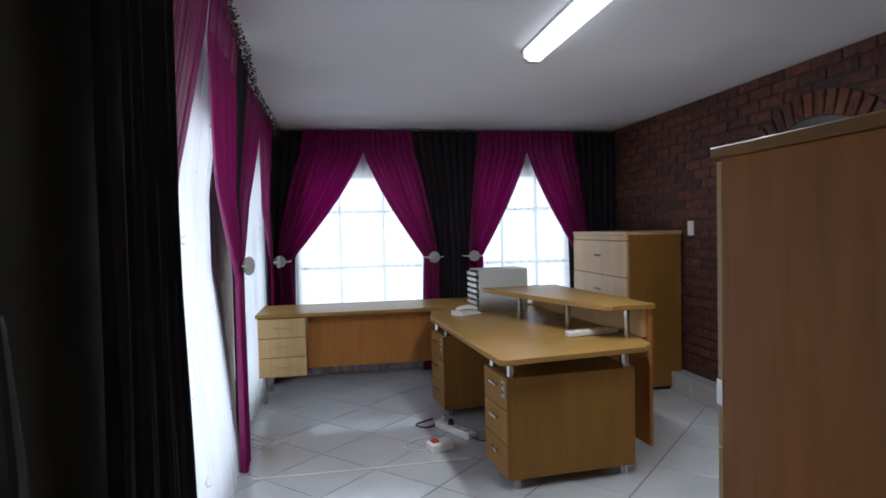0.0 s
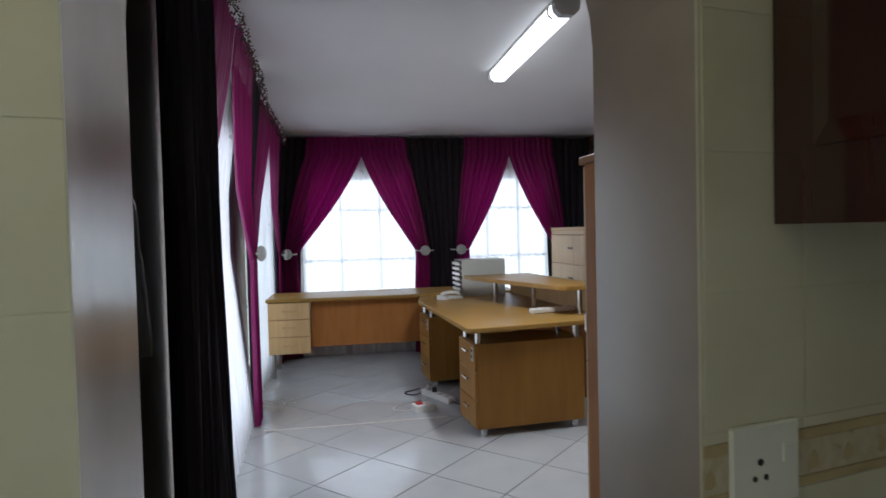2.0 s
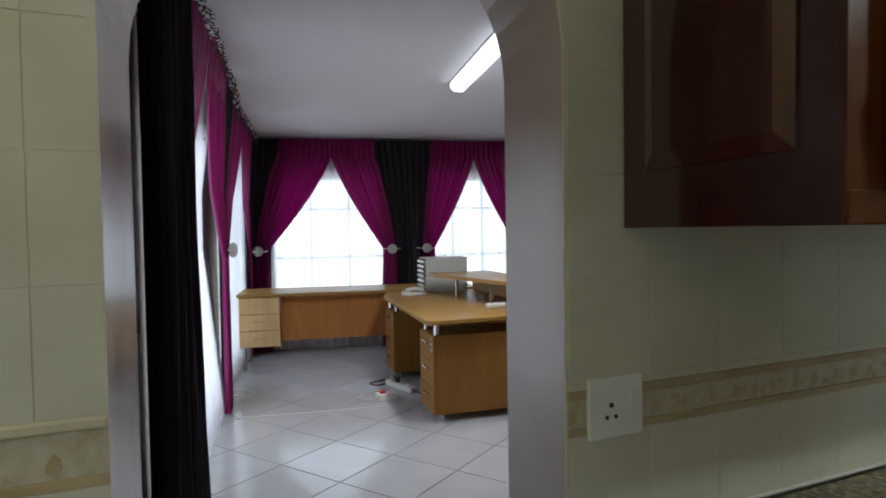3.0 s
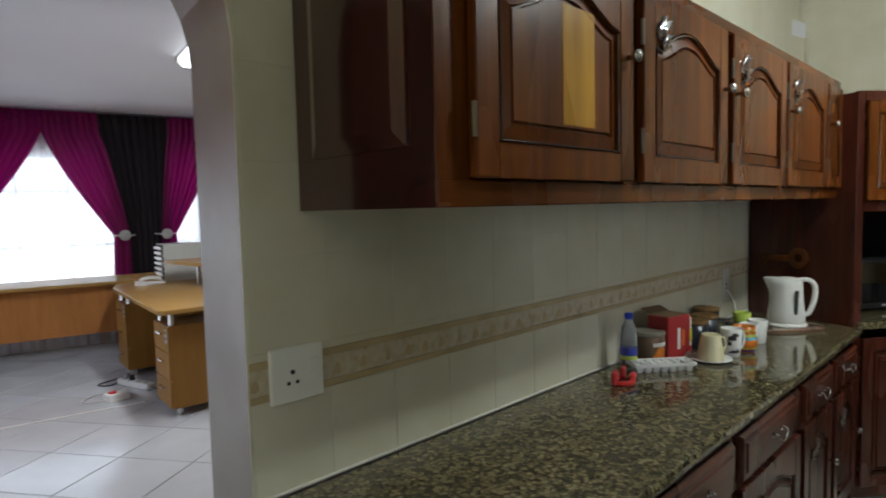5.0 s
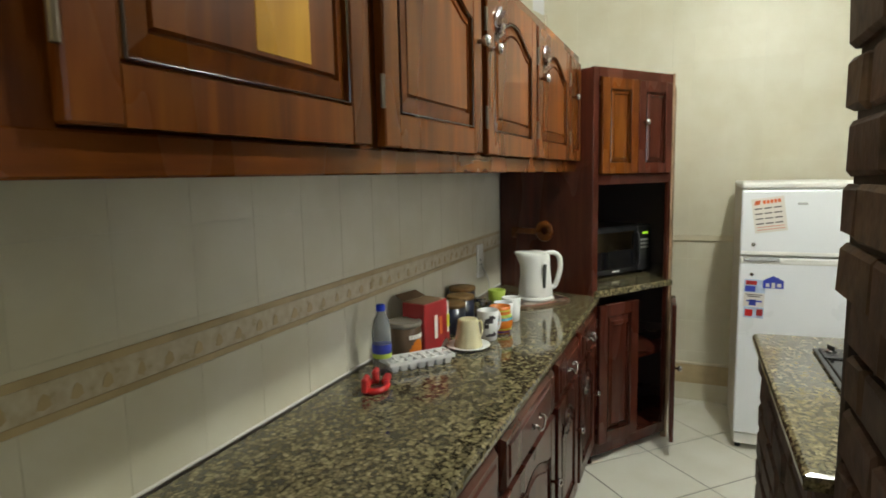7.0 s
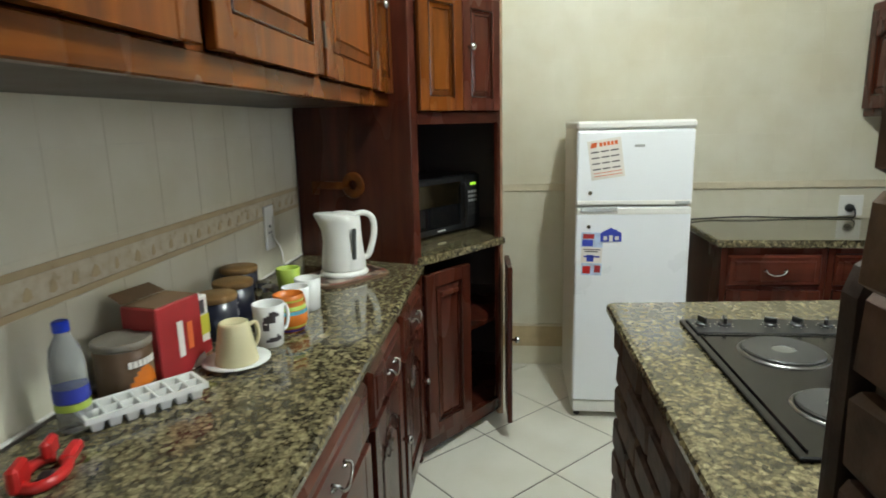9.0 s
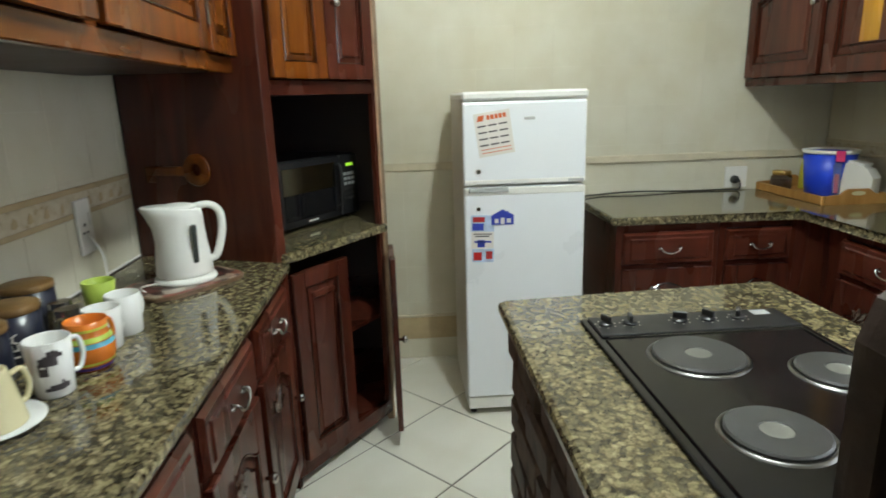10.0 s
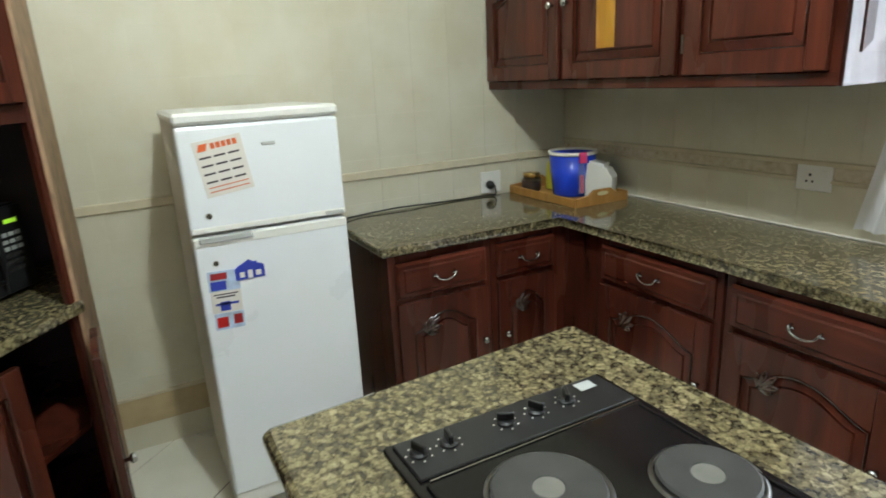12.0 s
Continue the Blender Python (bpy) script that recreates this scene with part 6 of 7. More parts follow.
ld = thing("long_desk", "long beech veneer desk with a hanging drawer unit", "desk", OFF @ pose(-0.375, 4.68, 0.0))
LW = 2.35
part("tabletop", box(0, LW, 0, 0.62, F0 + 0.717, F0 + 0.747, 0.004), M_TOP, ld)
part("modesty_panel", box(0.40, LW - 0.3, 0.10, 0.118, F0 + 0.28, F0 + 0.716), M_BEECHR, ld)
part("end_panel", box(LW - 0.03, LW, 0.05, 0.58, F0, F0 + 0.716), M_BEECHR, ld)
part("leg", tube([(0.05, 0.52, F0), (0.05, 0.52, F0 + 0.716)], 0.025, 14), M_CHROME, ld)
part("leg", tube([(0.05, 0.12, F0), (0.05, 0.12, F0 + 0.25)], 0.020, 14), M_CHROME, ld)
du = part("drawer_unit", box(0.015, 0.395, 0.03, 0.50, F0 + 0.235, F0 + 0.716, 0.002), M_BEECH, ld)
for k in range(3):
    z0 = F0 + 0.24 + k * 0.158
    dr = part("drawer", box(0.018, 0.392, 0.010, 0.029, z0, z0 + 0.153, 0.003), M_BEECHL, du)
    bar_handle(dr, pose(0.205, 0.010, z0 + 0.085), 0.115)

md = thing("reception_desk", "beech reception desk with raised counter and drawer pedestals", "desk", OFFICE @ pose(1.552, 3.20, 0, 0, 0, -4))
part("tabletop", slab([(0, 0.03), (0.03, 0.0), (0.86, 0.055), (0.95, 0.13), (1.0, 0.30), (1.0, 1.97), (0.12, 1.95), (0.03, 1.62)], F0 + 0.698, F0 + 0.728, 0.004), M_TOP, md)
for k, y0 in enumerate((0.115, 1.42)):
    pd = part("pedestal", box(0.095, 0.838, y0, y0 + 0.37, F0 + 0.055, F0 + 0.605, 0.002), M_BEECH, md)
    for j in range(3):
        z0 = F0 + 0.058 + j * 0.183
        dr = part("drawer", box(0.075, 0.094, y0 + 0.003, y0 + 0.367, z0, z0 + 0.178, 0.003), M_BEECH, pd)
        bar_handle(dr, pose(0.075, y0 + 0.185, z0 + 0.115, 0, 0, -90), 0.10, M_CHROME)
    lk = part("lock_plate", box(0.0715, 0.0748, y0 + 0.03, y0 + 0.075, F0 + 0.49, F0 + 0.58, 0.001), M_GREYP, pd)
    for z0 in (0.51, 0.55):
        part("lock", box(0.068, 0.0716, y0 + 0.042, y0 + 0.063, F0 + z0, F0 + z0 + 0.02, 0.002), M_BLACK, lk)
    for x in (0.14, 0.78):
        part("foot", lathe([(0.022, 0), (0.022, 0.055)], 14), M_STEEL, md, m=pose(x, y0 + 0.04, F0), smooth=False)
        part("foot", lathe([(0.022, 0), (0.022, 0.055)], 14), M_STEEL, md, m=pose(x, y0 + 0.32, F0))
    for x, yy in ((0.115, y0 + 0.045), (0.115, y0 + 0.31), (0.80, y0 + 0.045), (0.80, y0 + 0.31)):
        part("spacer", lathe([(0.024, 0), (0.024, 0.093)], 14), M_CHROME, md, "short chrome spacer", pose(x, yy, F0 + 0.605))
part("counter_top", slab([(0.745, 0.285), (0.79, 0.258), (1.062, 0.245), (1.062, 1.60), (0.44, 1.60), (0.46, 1.42), (0.56, 1.05), (0.66, 0.66)], F0 + 0.902, F0 + 0.934, 0.004), M_TOP, md)
part("front_panel", box(1.035, 1.060, 0.27, 1.96, F0 + 0.08, F0 + 0.901, 0.002), M_BEECHR, md)
part("back_board", box(1.012, 1.034, 0.30, 1.94, F0 + 0.729, F0 + 0.901), M_BEECHL, md)
for x, y in ((0.92, 0.32), (0.767, 0.78), (0.62, 1.25)):
    part("post", tube([(x, y, F0 + 0.728), (x, y, F0 + 0.902)], 0.018, 12), M_CHROME, md)

fc = thing("filing_cabinet", "pale beech drawer cabinet against the brick wall", "cabinet", OFF @ pose(2.645, 5.52, F0, 0, 0, -90))
FWD = 1.14
part("body", box(0, FWD, 0.022, 0.49, 0.03, 1.312, 0.002), M_BEECH, fc)
part("top", box(-0.006, FWD + 0.006, 0.0, 0.495, 1.313, 1.343, 0.003), M_BEECHL, fc)
part("plinth", box(0.02, FWD - 0.02, 0.05, 0.47, 0.0, 0.03), M_BLACK, fc)
for k in range(4):
    z0 = 0.035 + k * 0.308
    dr = part("drawer", box(0.004, FWD - 0.004, 0.0, 0.021, z0, z0 + 0.303, 0.003), M_BEECHL, fc)
    part("handle", box(FWD / 2 - 0.06, FWD / 2 + 0.06, -0.010, 0.0, z0 + 0.16, z0 + 0.175, 0.004), M_BLACK, dr)
part("strip", box(0.004, FWD - 0.004, 0.002, 0.021, 1.269, 1.311, 0.002), M_BEECHL, fc)

cp = thing("office_cupboard", "tall brown veneer cupboard standing beside the archway", "cupboard", OFF @ pose(1.158, 0.385, F0))
part("carcass", box(0, 0.95, 0, 0.615, 0.0, 1.545, 0.002), M_BEECHR, cp)
part("top", box(-0.008, 0.958, -0.004, 0.645, 1.546, 1.572, 0.003), M_BEECH, cp)
for k, (a, b) in enumerate(((0.004, 0.474), (0.478, 0.946))):
    for z0, z1 in ((0.03, 0.875), (0.88, 1.540)):
        dr = part("door", box(a, b, 0.618, 0.638, z0, z1, 0.002), M_BEECHL, cp)
        part("handle", tube([(b - 0.04 if k == 0 else a + 0.04, 0.655, z0 + 0.3), (b - 0.04 if k == 0 else a + 0.04, 0.655, z0 + 0.42)], 0.006, 8), M_CHROME, dr)
        part("hinge", box(a - 0.006 if k == 0 else b, a if k == 0 else b + 0.006, 0.612, 0.634, z0 + 0.10, z0 + 0.16, 0.001), M_STEEL, dr)

lt = thing("letter_tray", "pale grey stack of letter trays on the desk", "letter tray", OFFICE @ pose(2.15, 4.93, F0 + 0.728, 0, 0, -5))
part("side_panel", box(0.0, 0.42, 0.0, 0.004, 0, 0.335, 0.001), M_LETTER, lt)
part("side_panel", box(0.0, 0.42, 0.256, 0.26, 0, 0.335, 0.001), M_LETTER, lt)
part("top", box(0.0, 0.42, 0.004, 0.256, 0.331, 0.335), M_LETTER, lt)
for k in range(7):
    z0 = 0.004 + k * 0.047
    part("tray", box(-0.022, 0.41, 0.006, 0.254, z0, z0 + 0.006, 0.001), M_LETTER, lt)
    part("lip", box(-0.024, -0.018, 0.006, 0.254, z0, z0 + 0.026, 0.002), M_PLAST, lt)
ph = thing("telephone", "white corded desk telephone handset on the desk", "telephone", OFFICE @ pose(1.99, 4.80, F0 + 0.728, 0, 0, 20))
part("base", prism([(-0.10, 0), (0.10, 0), (0.10, 0.018), (-0.10, 0.038)], 0.07, -0.07, 0.006), M_PLAST, ph)
part("handset", tube(curve_pts([(-0.10, 0, 0.045), (-0.07, 0, 0.056), (0, 0, 0.060), (0.07, 0, 0.050), (0.10, 0, 0.038)], 4), 0.016, 8), M_PLAST, ph, smooth=True)
ms = thing("power_strip", "white multi-socket strip lying on the desk", "power strip", md.matrix_basis @ pose(0.79, 0.50, F0 + 0.728, 0, 0, 8))
part("housing", box(-0.18, 0.18, -0.03, 0.03, 0, 0.034, 0.006), M_PLAST, ms)
for k in range(5):
    part("outlet", lathe([(0.019, 0), (0.019, 0.002), (0, 0.002)], 14), M_GREYP, ms, m=pose(-0.14 + k * 0.07, 0, 0.034))
part("wire", tube(curve_pts([(0.18, 0, 0.015), (0.25, 0.02, 0.01), (0.30, 0.10, 0.005)], 5), 0.004, 6), M_WCORD, ms)

ad = thing("plug_adapter", "white plug adapter with a red switch on the floor", "adapter", OFFICE @ pose(1.49, 4.025, F0, 0, 0, 10))
part("housing", box(-0.075, 0.075, -0.05, 0.05, 0, 0.055, 0.006), M_PLAST, ad)
part("switch", box(-0.055, -0.01, -0.02, 0.025, 0.055, 0.068, 0.003), M_RED, ad)
part("wire", tube(curve_pts([(-0.075, 0.0, 0.02), (-0.14, 0.05, 0.006), (-0.18, 0.14, 0.006), (-0.08, 0.22, 0.006), (0.10, 0.24, 0.006)], 6), 0.005, 6), M_WCORD, ad)
s2 = thing("power_strip", "white extension strip with plugs on the floor tiles", "power strip", OFFICE @ pose(1.69, 4.29, F0, 0, 0, -72))
part("housing", box(-0.19, 0.19, -0.035, 0.035, 0, 0.045, 0.006), M_PLAST, s2)
for k in range(4):
    part("outlet", lathe([(0.020, 0), (0.020, 0.002), (0, 0.002)], 14), M_GREYP, s2, m=pose(-0.13 + k * 0.085, 0, 0.045))
for k in (0, 1):
    part("plug", lathe([(0.022, 0), (0.020, 0.03), (0.008, 0.04), (0, 0.04)], 12), M_BLACK if k else M_GREYP, s2, m=pose(-0.13 + k * 0.085, 0, 0.047))
part("wire", tube(curve_pts([(-0.13, 0, 0.085), (-0.17, 0.05, 0.06), (-0.22, 0.02, 0.006), (-0.20, -0.10, 0.006), (-0.30, -0.12, 0.006), (-0.33, 0.05, 0.006)], 6), 0.005, 6), M_CORD, s2)
part("wire", tube(curve_pts([(0.19, 0, 0.02), (0.25, 0.02, 0.006), (0.28, 0.08, 0.006)], 5), 0.004, 6), M_CORD, s2)
cd = thing("cable_duct", "thin white cable strip taped across the floor", "cable duct", OFF)
for a, b in (((-0.22, 3.245), (0.40, 3.248)), ((0.402, 3.248), (1.05, 3.27))):
    part("duct", edge_panel(a, b, F0, F0 + 0.007, 0.018), M_WCORD, cd)
wc = thing("coiled_wire", "loose coil of pale wire under the desk end", "wire", OFFICE)
rw = random.Random(8)
for k in range(4):
    c = Vector((0.44 + rw.uniform(-0.03, 0.03), 4.46 + rw.uniform(-0.03, 0.03), F0 + 0.008 + k * 0.010))
    loop = [c + Vector(((0.07 + 0.02 * k) * math.cos(a), (0.07 + 0.01 * k) * math.sin(a), 0.035 * abs(math.sin(a * 1.5 + k)))) for a in [2 * math.pi * i / 18 for i in range(19)]]
    part("loop", tube(loop, 0.003, 5), M_WCORD, wc)
sw = thing("light_switch", "white light switch plate on the brick wall", "switch", OFF @ pose(UR - 0.002, 4.28, 1.55, 0, 0, -90))
part("plate", box(-0.04, 0.04, -0.010, 0, -0.06, 0.06, 0.003), M_PLAST, sw)
part("rocker", box(-0.012, 0.012, -0.016, -0.010, -0.02, 0.02, 0.002), M_PLAST, sw)

tb = thing("tube_light", "long white fluorescent ceiling light, lit", "lamp", OFF @ pose(1.40, 2.385, CEIL_O))
prof = [(-0.06, -0.006), (0.06, -0.006), (0.055, -0.045), (0.03, -0.07), (-0.03, -0.07), (-0.055, -0.045)]
part("diffuser", prism(prof, 0.60, -0.60), M_TUBE, tb)
part("base", box(-0.065, 0.065, -0.62, 0.62, -0.012, 0.0, 0.002), M_PLAST, tb)
for s in (-1, 1):
    e_ = part("end_cap", prism([(x * 1.06, z * 1.04) for x, z in prof], s * 0.60, s * 0.645, 0.0), M_GREYP, tb)
    part("clip", tube(curve_pts([(-0.07, s * 0.58, -0.02), (-0.075, s * 0.58, -0.05), (-0.05, s * 0.58, -0.072)], 3), 0.005, 6), M_STEEL, e_)

fx = thing("fire_extinguisher", "red fire extinguisher with black horn hung on the wall", "fire extinguisher", pose(-0.052, 0.025, 0) @ OFF @ pose(-0.212, 0.600, 1.02))
part("cylinder", lathe([(0, 0.0), (0.060, 0.0), (0.070, 0.012), (0.072, 0.04), (0.072, 0.46), (0.062, 0.52), (0.036, 0.56), (0.022, 0.575), (0.022, 0.60)], 30), M_RED, fx, smooth=True)
lab = part("label", lathe([(0.0726, 0.15), (0.0727, 0.15), (0.0727, 0.41), (0.0726, 0.41)], 30, cap=False), M_INK, fx, "black and white instruction label", smooth=True)
for z0, z1, mm, a in ((0.355, 0.40, M_PAPER, 0.55), (0.265, 0.325, M_RED, 0.45), (0.335, 0.345, M_GREYP, 0.5), (0.235, 0.245, M_GREYP, 0.5), (0.19, 0.225, M_GREYP, 0.3), (0.165, 0.172, M_PAPER, 0.4)):
    bm = bmesh.new()
    for i in range(6):
        a0, a1 = -1.0 + (i - 3) * a / 3, -1.0 + (i - 2) * a / 3
        bm.faces.new([bm.verts.new((0.0735 * math.cos(q), 0.0735 * math.sin(q), z)) for q, z in ((a0, z0), (a1, z0), (a1, z1), (a0, z1))])
    part("print", bm, mm, lab)
part("valve", lathe([(0.018, 0.60), (0.020, 0.605), (0.020, 0.63), (0.012, 0.64), (0.012, 0.66), (0, 0.66)], 14), M_BRASS, fx)
part("lever", box(-0.01, 0.01, -0.02, 0.09, 0.655, 0.663, 0.002), M_BRASS, fx, m=pose(0, 0, 0, 6, 0, -60))
part("coupling", tube([(0.018, 0.0, 0.622), (0.075, 0.02, 0.622)], 0.014, 8), M_STEEL, fx, m=pose(0, 0, 0, 0, 0, 20))
part("hose", tube(curve_pts([(0.055, 0.015, 0.622), (0.09, 0.015, 0.618), (0.118, 0.012, 0.59), (0.125, 0.01, 0.53), (0.125, 0.01, 0.47)], 5), 0.011, 8), M_BLACK, fx, smooth=True)
part("horn", tube([(0.125, 0.01, 0.47), (0.125, 0.01, 0.45), (0.128, 0.01, 0.26), (0.128, 0.01, 0.22)], 0.02, 16, taper=[0.014, 0.018, 0.029, 0.029]), M_BLACK, fx, "long black discharge horn")
part("bracket", box(-0.226, -0.066, -0.03, 0.03, 0.40, 0.46, 0.002), M_STEEL, fx)

# ---- tiles and bricks of the setting ----


def clip_poly(poly, a, b, c):
    """Keeps the side a x + b y <= c."""
    out = []
    for p, q in zip(poly, poly[1:] + poly[:1]):
        dp, dq = a * p[0] + b * p[1] - c, a * q[0] + b * q[1] - c
        if dp <= 0:
            out.append(p)
        if dp * dq < 0:
            f = dp / (dp - dq)
            out.append((p[0] + (q[0] - p[0]) * f, p[1] + (q[1] - p[1]) * f))
    return out


def poly_area(p):
    return 0.5 * abs(sum(a[0] * b[1] - b[0] * a[1] for a, b in zip(p, p[1:] + p[:1])))


def diagonal_tiles(parent, origin, angle, size, gap, bounds, z0, z1, material, m=None):
    """Square tiles on a turned lattice, cut at the bounds (half planes)."""
    half = (size - gap) / 2
    full = slab([(-half, -half), (half, -half), (half, half), (-half, half)], z0, z1, 0.0016, seg=1)
    shared = piece_mesh("tile", full, material)
    ca, sa = math.cos(radians(angle)), math.sin(radians(angle))
    for i in range(-24, 25):
        for j in range(-24, 25):
            cx = origin[0] + size * (i + 0.5) * ca - size * (j + 0.5) * sa
            cy = origin[1] + size * (i + 0.5) * sa + size * (j + 0.5) * ca
            corners = [(cx + half * (x * ca - y * sa), cy + half * (x * sa + y * ca)) for x, y in ((-1, -1), (1, -1), (1, 1), (-1, 1))]
            if all(all(a * x + b * y <= c for x, y in corners) for a, b, c in bounds):
                ob = new("tile", shared)
                ob.matrix_basis = pose(cx, cy, 0, 0, 0, angle)
            else:
                poly = corners
                for a, b, c in bounds:
                    poly = clip_poly(poly, a, b, c) if poly else poly
                if len(poly) < 3 or poly_area(poly) < 0.002:
                    continue
                ob = new("tile", piece_mesh("tile", slab([(x - cx, y - cy) for x, y in poly], z0, z1), material))
                ob.matrix_basis = pose(cx, cy, 0)
            ob.parent = parent


KB = [(1, 0, XE), (-1, 0, -XW), (0, 1, YN), (0, -1, -YS)]
diagonal_tiles(floor_k, (3.925, -0.310), 45.0, 0.436, 0.006, KB, -0.004, 0.0, M_FTILE)
OB = [(1, 0, UR - 0.002), (-1, 0, -UL), (0, 1, VB), (0.1983, -1, 0.060)]
diagonal_tiles(floor_o, (0.478, 2.615), -45.0, 0.452, 0.006, OB, FLOOR_O - 0.004, FLOOR_O, M_OTILE)


def wall_tiles(parent, place, length, rows, size, start, skip, material, arch=None, t=0.006):
    """Rows (z0, z1) of upright tiles along x of place; skip(x0, x1, z0, z1) leaves covered ones out."""
    g = 0.0003
    cache = {}
    for z0, z1 in rows:
        x = start
        while x < length:
            x0, x1 = max(0, x) + g, min(length, x + size) - g
            x += size
            if x1 - x0 < 0.012 or skip(x0, x1, z0, z1):
                continue
            cut = False
            poly = [(x0, z0 + g), (x1, z0 + g), (x1, z1 - g), (x0, z1 - g)]
            if arch:
                a0, a1, zs, xc, r = arch
                if x0 < a1 and x1 > a0 and z0 < zs + r:
                    if z0 < zs:
                        if x0 >= a0 and x1 <= a1 and z1 <= zs:
                            continue
                        if z1 <= zs + 0.02:
                            if x1 > a1:
                                x0 = max(x0, a1 + g)
                            else:
                                x1 = min(x1, a0 - g)
                            poly = [(x0, z0 + g), (x1, z0 + g), (x1, z1 - g), (x0, z1 - g)]
                            if x1 - x0 < 0.01:
                                continue
                    if z1 > zs:
                        n = 10
                        low = []
                        for k in range(n + 1):
                            px = x0 + (x1 - x0) * k / n
                            dz = r * r - (px - xc) ** 2
                            zz = zs + math.sqrt(dz) if dz > 0 else z0 + g
                            low.append((px, max(z0 + g, zz + g)))
                        keep = [p for p in low if p[1] < z1 - g]
                        if len(keep) < 2:
                            continue
                        cut = True
                        poly = keep + [(keep[-1][0], z1 - g), (keep[0][0], z1 - g)]
            w, h = round(x1 - x0, 4), round(z1 - z0, 4)
            if not cut:
                if (w, h) not in cache:
                    cache[(w, h)] = piece_mesh("tile", prism([(0, 0), (w, 0), (w, h - 2 * g), (0, h - 2 * g)], 0, -t, 0.0007), material)
                ob = new("tile", cache[(w, h)])
                ob.matrix_basis = place @ pose(poly[0][0], 0, poly[0][1])
            else:
                ob = new("tile", piece_mesh("tile", prism(poly, 0, -t), material))
                ob.matrix_basis = place
            ob.parent = parent


def band(parent, place, x0, x1, z0, z1, material, proud, name="listello"):
    part(name, box(x0, x1, -0.006 - proud, 0.0, z0, z1, min(0.004, proud * 0.6)), material, parent, m=place)


TS = 0.206
rows_hi = [(1.209 + 0.017 + TS * k, 1.209 + 0.017 + TS * (k + 1)) for k in range(9)]
rows_n = [(0.898, 1.116), (1.209, 1.226)] + rows_hi
rows_w = [(0.20 * k, 0.20 * (k + 1)) for k in range(5)] + [(1.0, 1.17)] + [(1.274 + 0.188 * k, 1.274 + 0.188 * (k + 1)) for k in range(9)]
NP = pose(XW, YN + 0.006, 0)
LEN_N = 3.86 - XW


def skip_n(x0, x1, z0, z1):
    wx0, wx1 = x0 + XW, x1 + XW
    if z1 < 0.905 and wx0 > AX1:
        return True
    if wx0 > 0.95 and wx1 < 3.66 and z0 > 1.55 and z1 < 2.06:
        return True
    return False


ARCH = (AX0 - XW, AX1 - XW, AZS, AXC - XW, AR)
MIDX = AXC - XW
wall_tiles(wall_n, NP, LEN_N, rows_n, 0.2, MIDX, skip_n, M_KTILE, ARCH)
wall_tiles(wall_n, NP, MIDX, rows_w, 0.2, AX0 - XW - 0.09 - 1.0, skip_n, M_KTILE, ARCH)
wall_tiles(wall_n, NP, XE - XW, [r for r in rows_hi if r[0] > 1.8], 0.2, LEN_N, skip_n, M_KTILE)
for a, b, z in ((0.0, AX0 - XW - 0.001, 1.172), (AX1 - XW + 0.001, LEN_N, 1.117)):
    h = 0.101 if a == 0.0 else 0.091
    band(wall_n, NP, a, b, z + h - 0.018, z + h, M_CREAM if a == 0.0 else M_LIST, 0.006 if a == 0.0 else 0.002)
    band(wall_n, NP, a, b, z, z + 0.016, M_LIST, 0.002)
    band(wall_n, NP, a, b, z + 0.0165, z + h - 0.0185, M_DECO, 0.0005, "decor_strip")
    x = a
    rd = random.Random(int(a * 100) + 2)
    zc = z + 0.045
    while x < b - 0.05:
        ww = rd.uniform(0.016, 0.03)
        part("motif", prism([(x, zc - 0.016), (x + ww * 0.5, zc - 0.020), (x + ww, zc - 0.014), (x + ww * 0.9, zc + 0.002), (x + ww * 0.55, zc + 0.010), (x + ww * 0.2, zc)], -0.0066, -0.0078), M_LIST, wall_n, m=NP)
        x += rd.uniform(0.06, 0.085)
wall_tiles(wall_e, pose(XE + 0.006, YN - 0.002, 0, 0, 0, -90), YN + 0.356, [(1.987, 2.193), (2.193, 2.399), (2.399, 2.605), (2.605, 2.811), (2.811, 2.93)], 0.2, 0.06, lambda a, b, c, d: False, M_KTILE)
EP = pose(XE + 0.006, -0.36, 0, 0, 0, -90)
LEN_E = -0.36 - YS
rows_e = [(0.0, 0.114), (0.262, 0.335), (0.335, 0.541), (0.541, 0.747), (0.747, 0.953), (0.953, 1.066), (1.109, 1.163)] + [(1.163 + TS * k, 1.163 + TS * (k + 1)) for k in range(8)] + [(2.811, 2.93)]
wall_tiles(wall_e, EP, LEN_E, rows_e, 0.2, -0.08, lambda a, b, c, d: a > 1.06 and d < 0.89, M_KTILE)
band(wall_e, EP, 0, 1.0, 0.116, 0.243, M_LIST, 0.001, "skirting_tile")
band(wall_e, EP, 0, 1.0, 0.244, 0.261, M_CREAM, 0.006)
band(wall_e, EP, 0, LEN_E, 1.0675, 1.108, M_CREAM, 0.012)
SP = pose(XE, YS - 0.006, 0, 0, 0, 180)
rows_s = [(0.90, 1.081)] + [(1.165 + TS * k, 1.165 + TS * (k + 1)) for k in range(8)]


def skip_s(x0, x1, z0, z1):
    wx0, wx1 = XE - x1, XE - x0
    if wx1 > WX0 and wx0 < WX1 and z1 > WZ0 and z0 < WZ1:
        return True
    return wx0 > 3.08 and z0 > 1.50 and z1 < 2.0


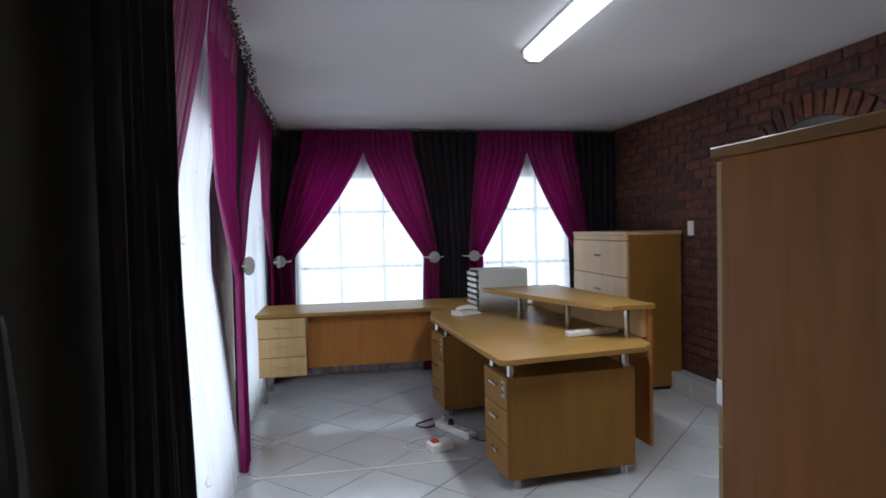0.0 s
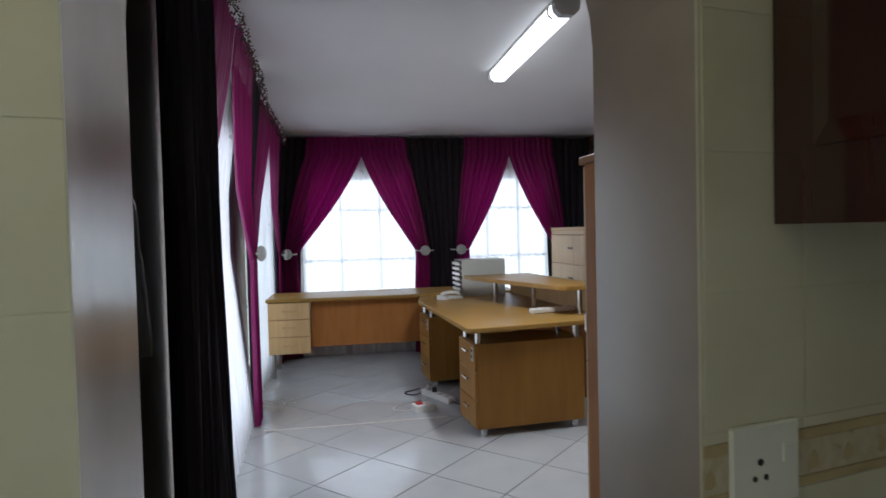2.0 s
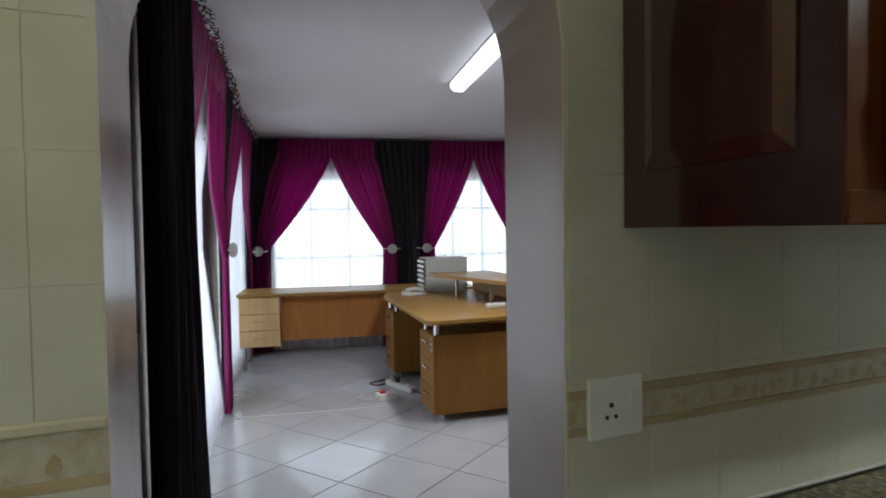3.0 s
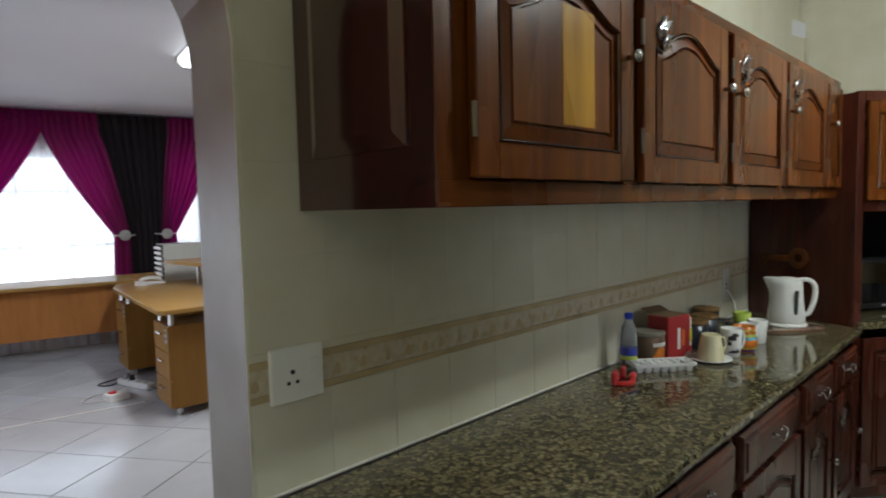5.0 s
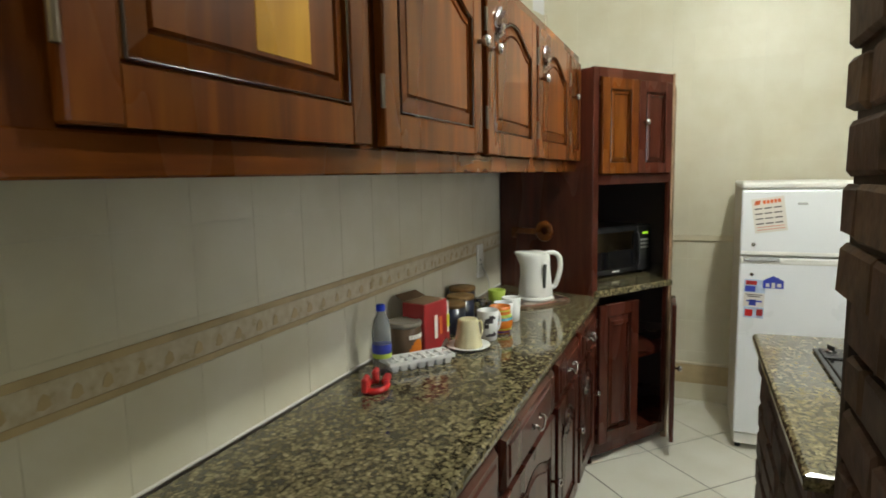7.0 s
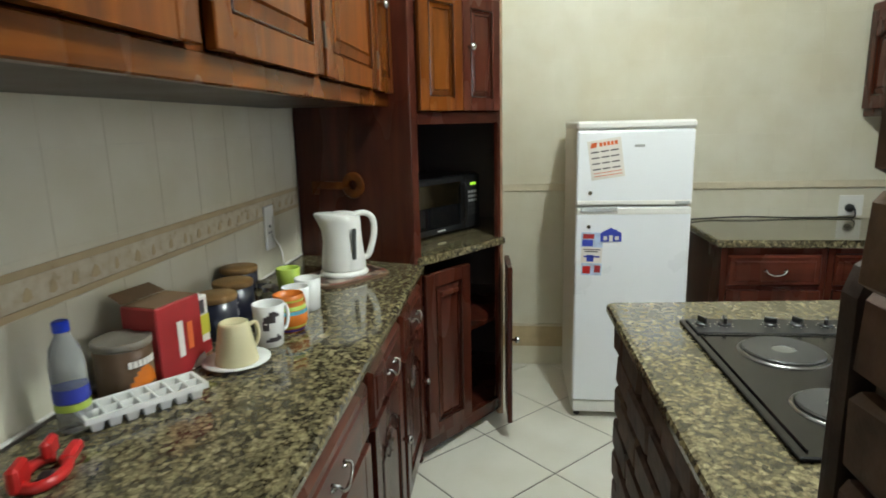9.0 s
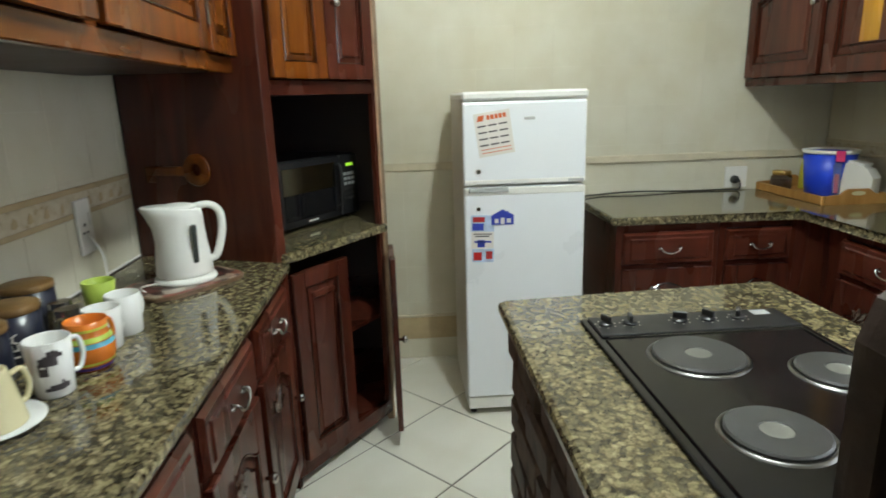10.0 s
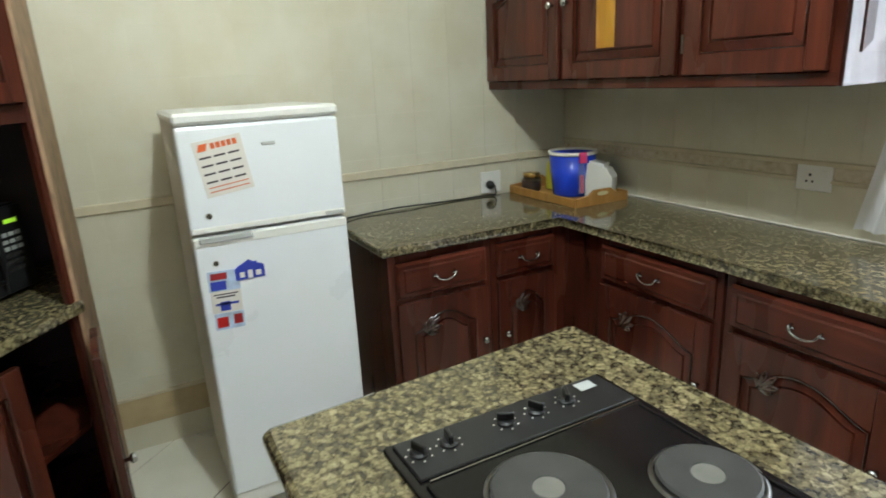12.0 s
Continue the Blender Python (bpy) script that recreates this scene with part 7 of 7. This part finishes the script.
wall_tiles(wall_s, SP, XE - 1.0, rows_s, 0.2, -0.03, skip_s, M_KTILE)
for z0, z1, pr in ((1.083, 1.099, 0.010), (1.143, 1.163, 0.012)):
    band(wall_s, SP, 0, XE - WX1 - 0.001, z0, z1, M_CREAM, pr)
band(wall_s, SP, 0, XE - WX1 - 0.001, 1.100, 1.142, M_DECO, 0.001, "decor_strip")

# grout almost flush with the tile faces
for wall, x0, x1, y0, y1, z0, z1 in ((wall_n, XW, AX0, YN + 0.0012, YN + 0.0058, 0.0, 2.93), (wall_n, AX1, 3.86, YN + 0.0012, YN + 0.0058, 0.90, 2.93), (wall_n, 3.86, XE, YN + 0.0012, YN + 0.0058, 2.03, 2.93), (wall_n, AX0, AX1, YN + 0.0012, YN + 0.0058, AZS + AR + 0.005, 2.93),
                                    (wall_e, XE + 0.0012, XE + 0.0058, YS, -0.36, 0.0, 2.93), (wall_e, XE + 0.0012, XE + 0.0058, -0.358, YN - 0.002, 1.99, 2.93), (wall_s, WX1 + 0.01, XE, YS - 0.0058, YS - 0.0012, 0.90, 2.81)):
    part("grout", box(x0, x1, y0, y1, z0, z1), M_WGROUT, wall)

# office brickwork: single bricks where they are seen, the rest joined
rk = random.Random(11)
o_mesh = []
for s in range(5):
    rr = random.Random(40 + s)
    bm = box(0, 0.215, 0, 0.03, 0, 0.068, 0.004)
    for v in bm.verts:
        v.co += Vector((rr.uniform(-1, 1), rr.uniform(-1, 1), rr.uniform(-1, 1))) * 0.002
    o_mesh.append(piece_mesh("brick", bm, M_OBRICK))
rest_v, rest_f = [], []
count = 0
row = 0
z = FLOOR_O
while z < CEIL_O - 0.05:
    v = 0.62 + (0.115 if row % 2 else 0.0)
    while v < VB - 0.02:
        ln = min(0.215, VB - v)
        mid, mz = v + ln / 2, z + 0.034
        hit_arch = (abs(mid - BV) < BHW + 0.03 and mz < BZ) or math.hypot(mid - BV, mz - BZ) < BHW + 0.17 and mz >= BZ - 0.02
        if not hit_arch:
            m = OFF.inverted() @ OFF @ pose(UR + 0.002 + rk.uniform(-0.004, 0.003), v + ln, z, 0, 0, -90) @ Matrix.Diagonal((ln / 0.215, 1, 1, 1))
            if mid > 3.0 and z > 1.15 and count < 300:
                ob = new("brick", rk.choice(o_mesh))
                ob.parent = wall_b
                ob.matrix_basis = m
                count += 1
            else:
                b0 = len(rest_v)
                me = o_mesh[row % 5]
                rest_v += [tuple(m @ w.co) for w in me.vertices]
                rest_f += [tuple(b0 + i for i in p.vertices) for p in me.polygons]
        v += 0.228
    z += 0.080
    row += 1
me = bpy.data.meshes.new("bricks")
me.from_pydata(rest_v, [], rest_f)
me.materials.append(M_OBRICK)
ob = new("bricks", me)
ob.parent = wall_b
tagged(ob, kind="stuff")
nv = 26
vo = piece_mesh("brick", box(-0.033, 0.033, -0.002, 0.06, 0, 0.15, 0.004), M_OBRICK)
for i in range(nv):
    a = math.pi * (i + 0.5) / nv
    ob = new("brick", vo)
    ob.parent = wall_b
    ob.matrix_basis = Matrix.Translation((UR - 0.012, BV + (BHW + 0.004) * math.cos(a), BZ + (BHW + 0.004) * math.sin(a))) @ pose(0, 0, 0, 0, 0, -90) @ pose(0, 0, 0, 0, math.degrees(a) - 90, 0)
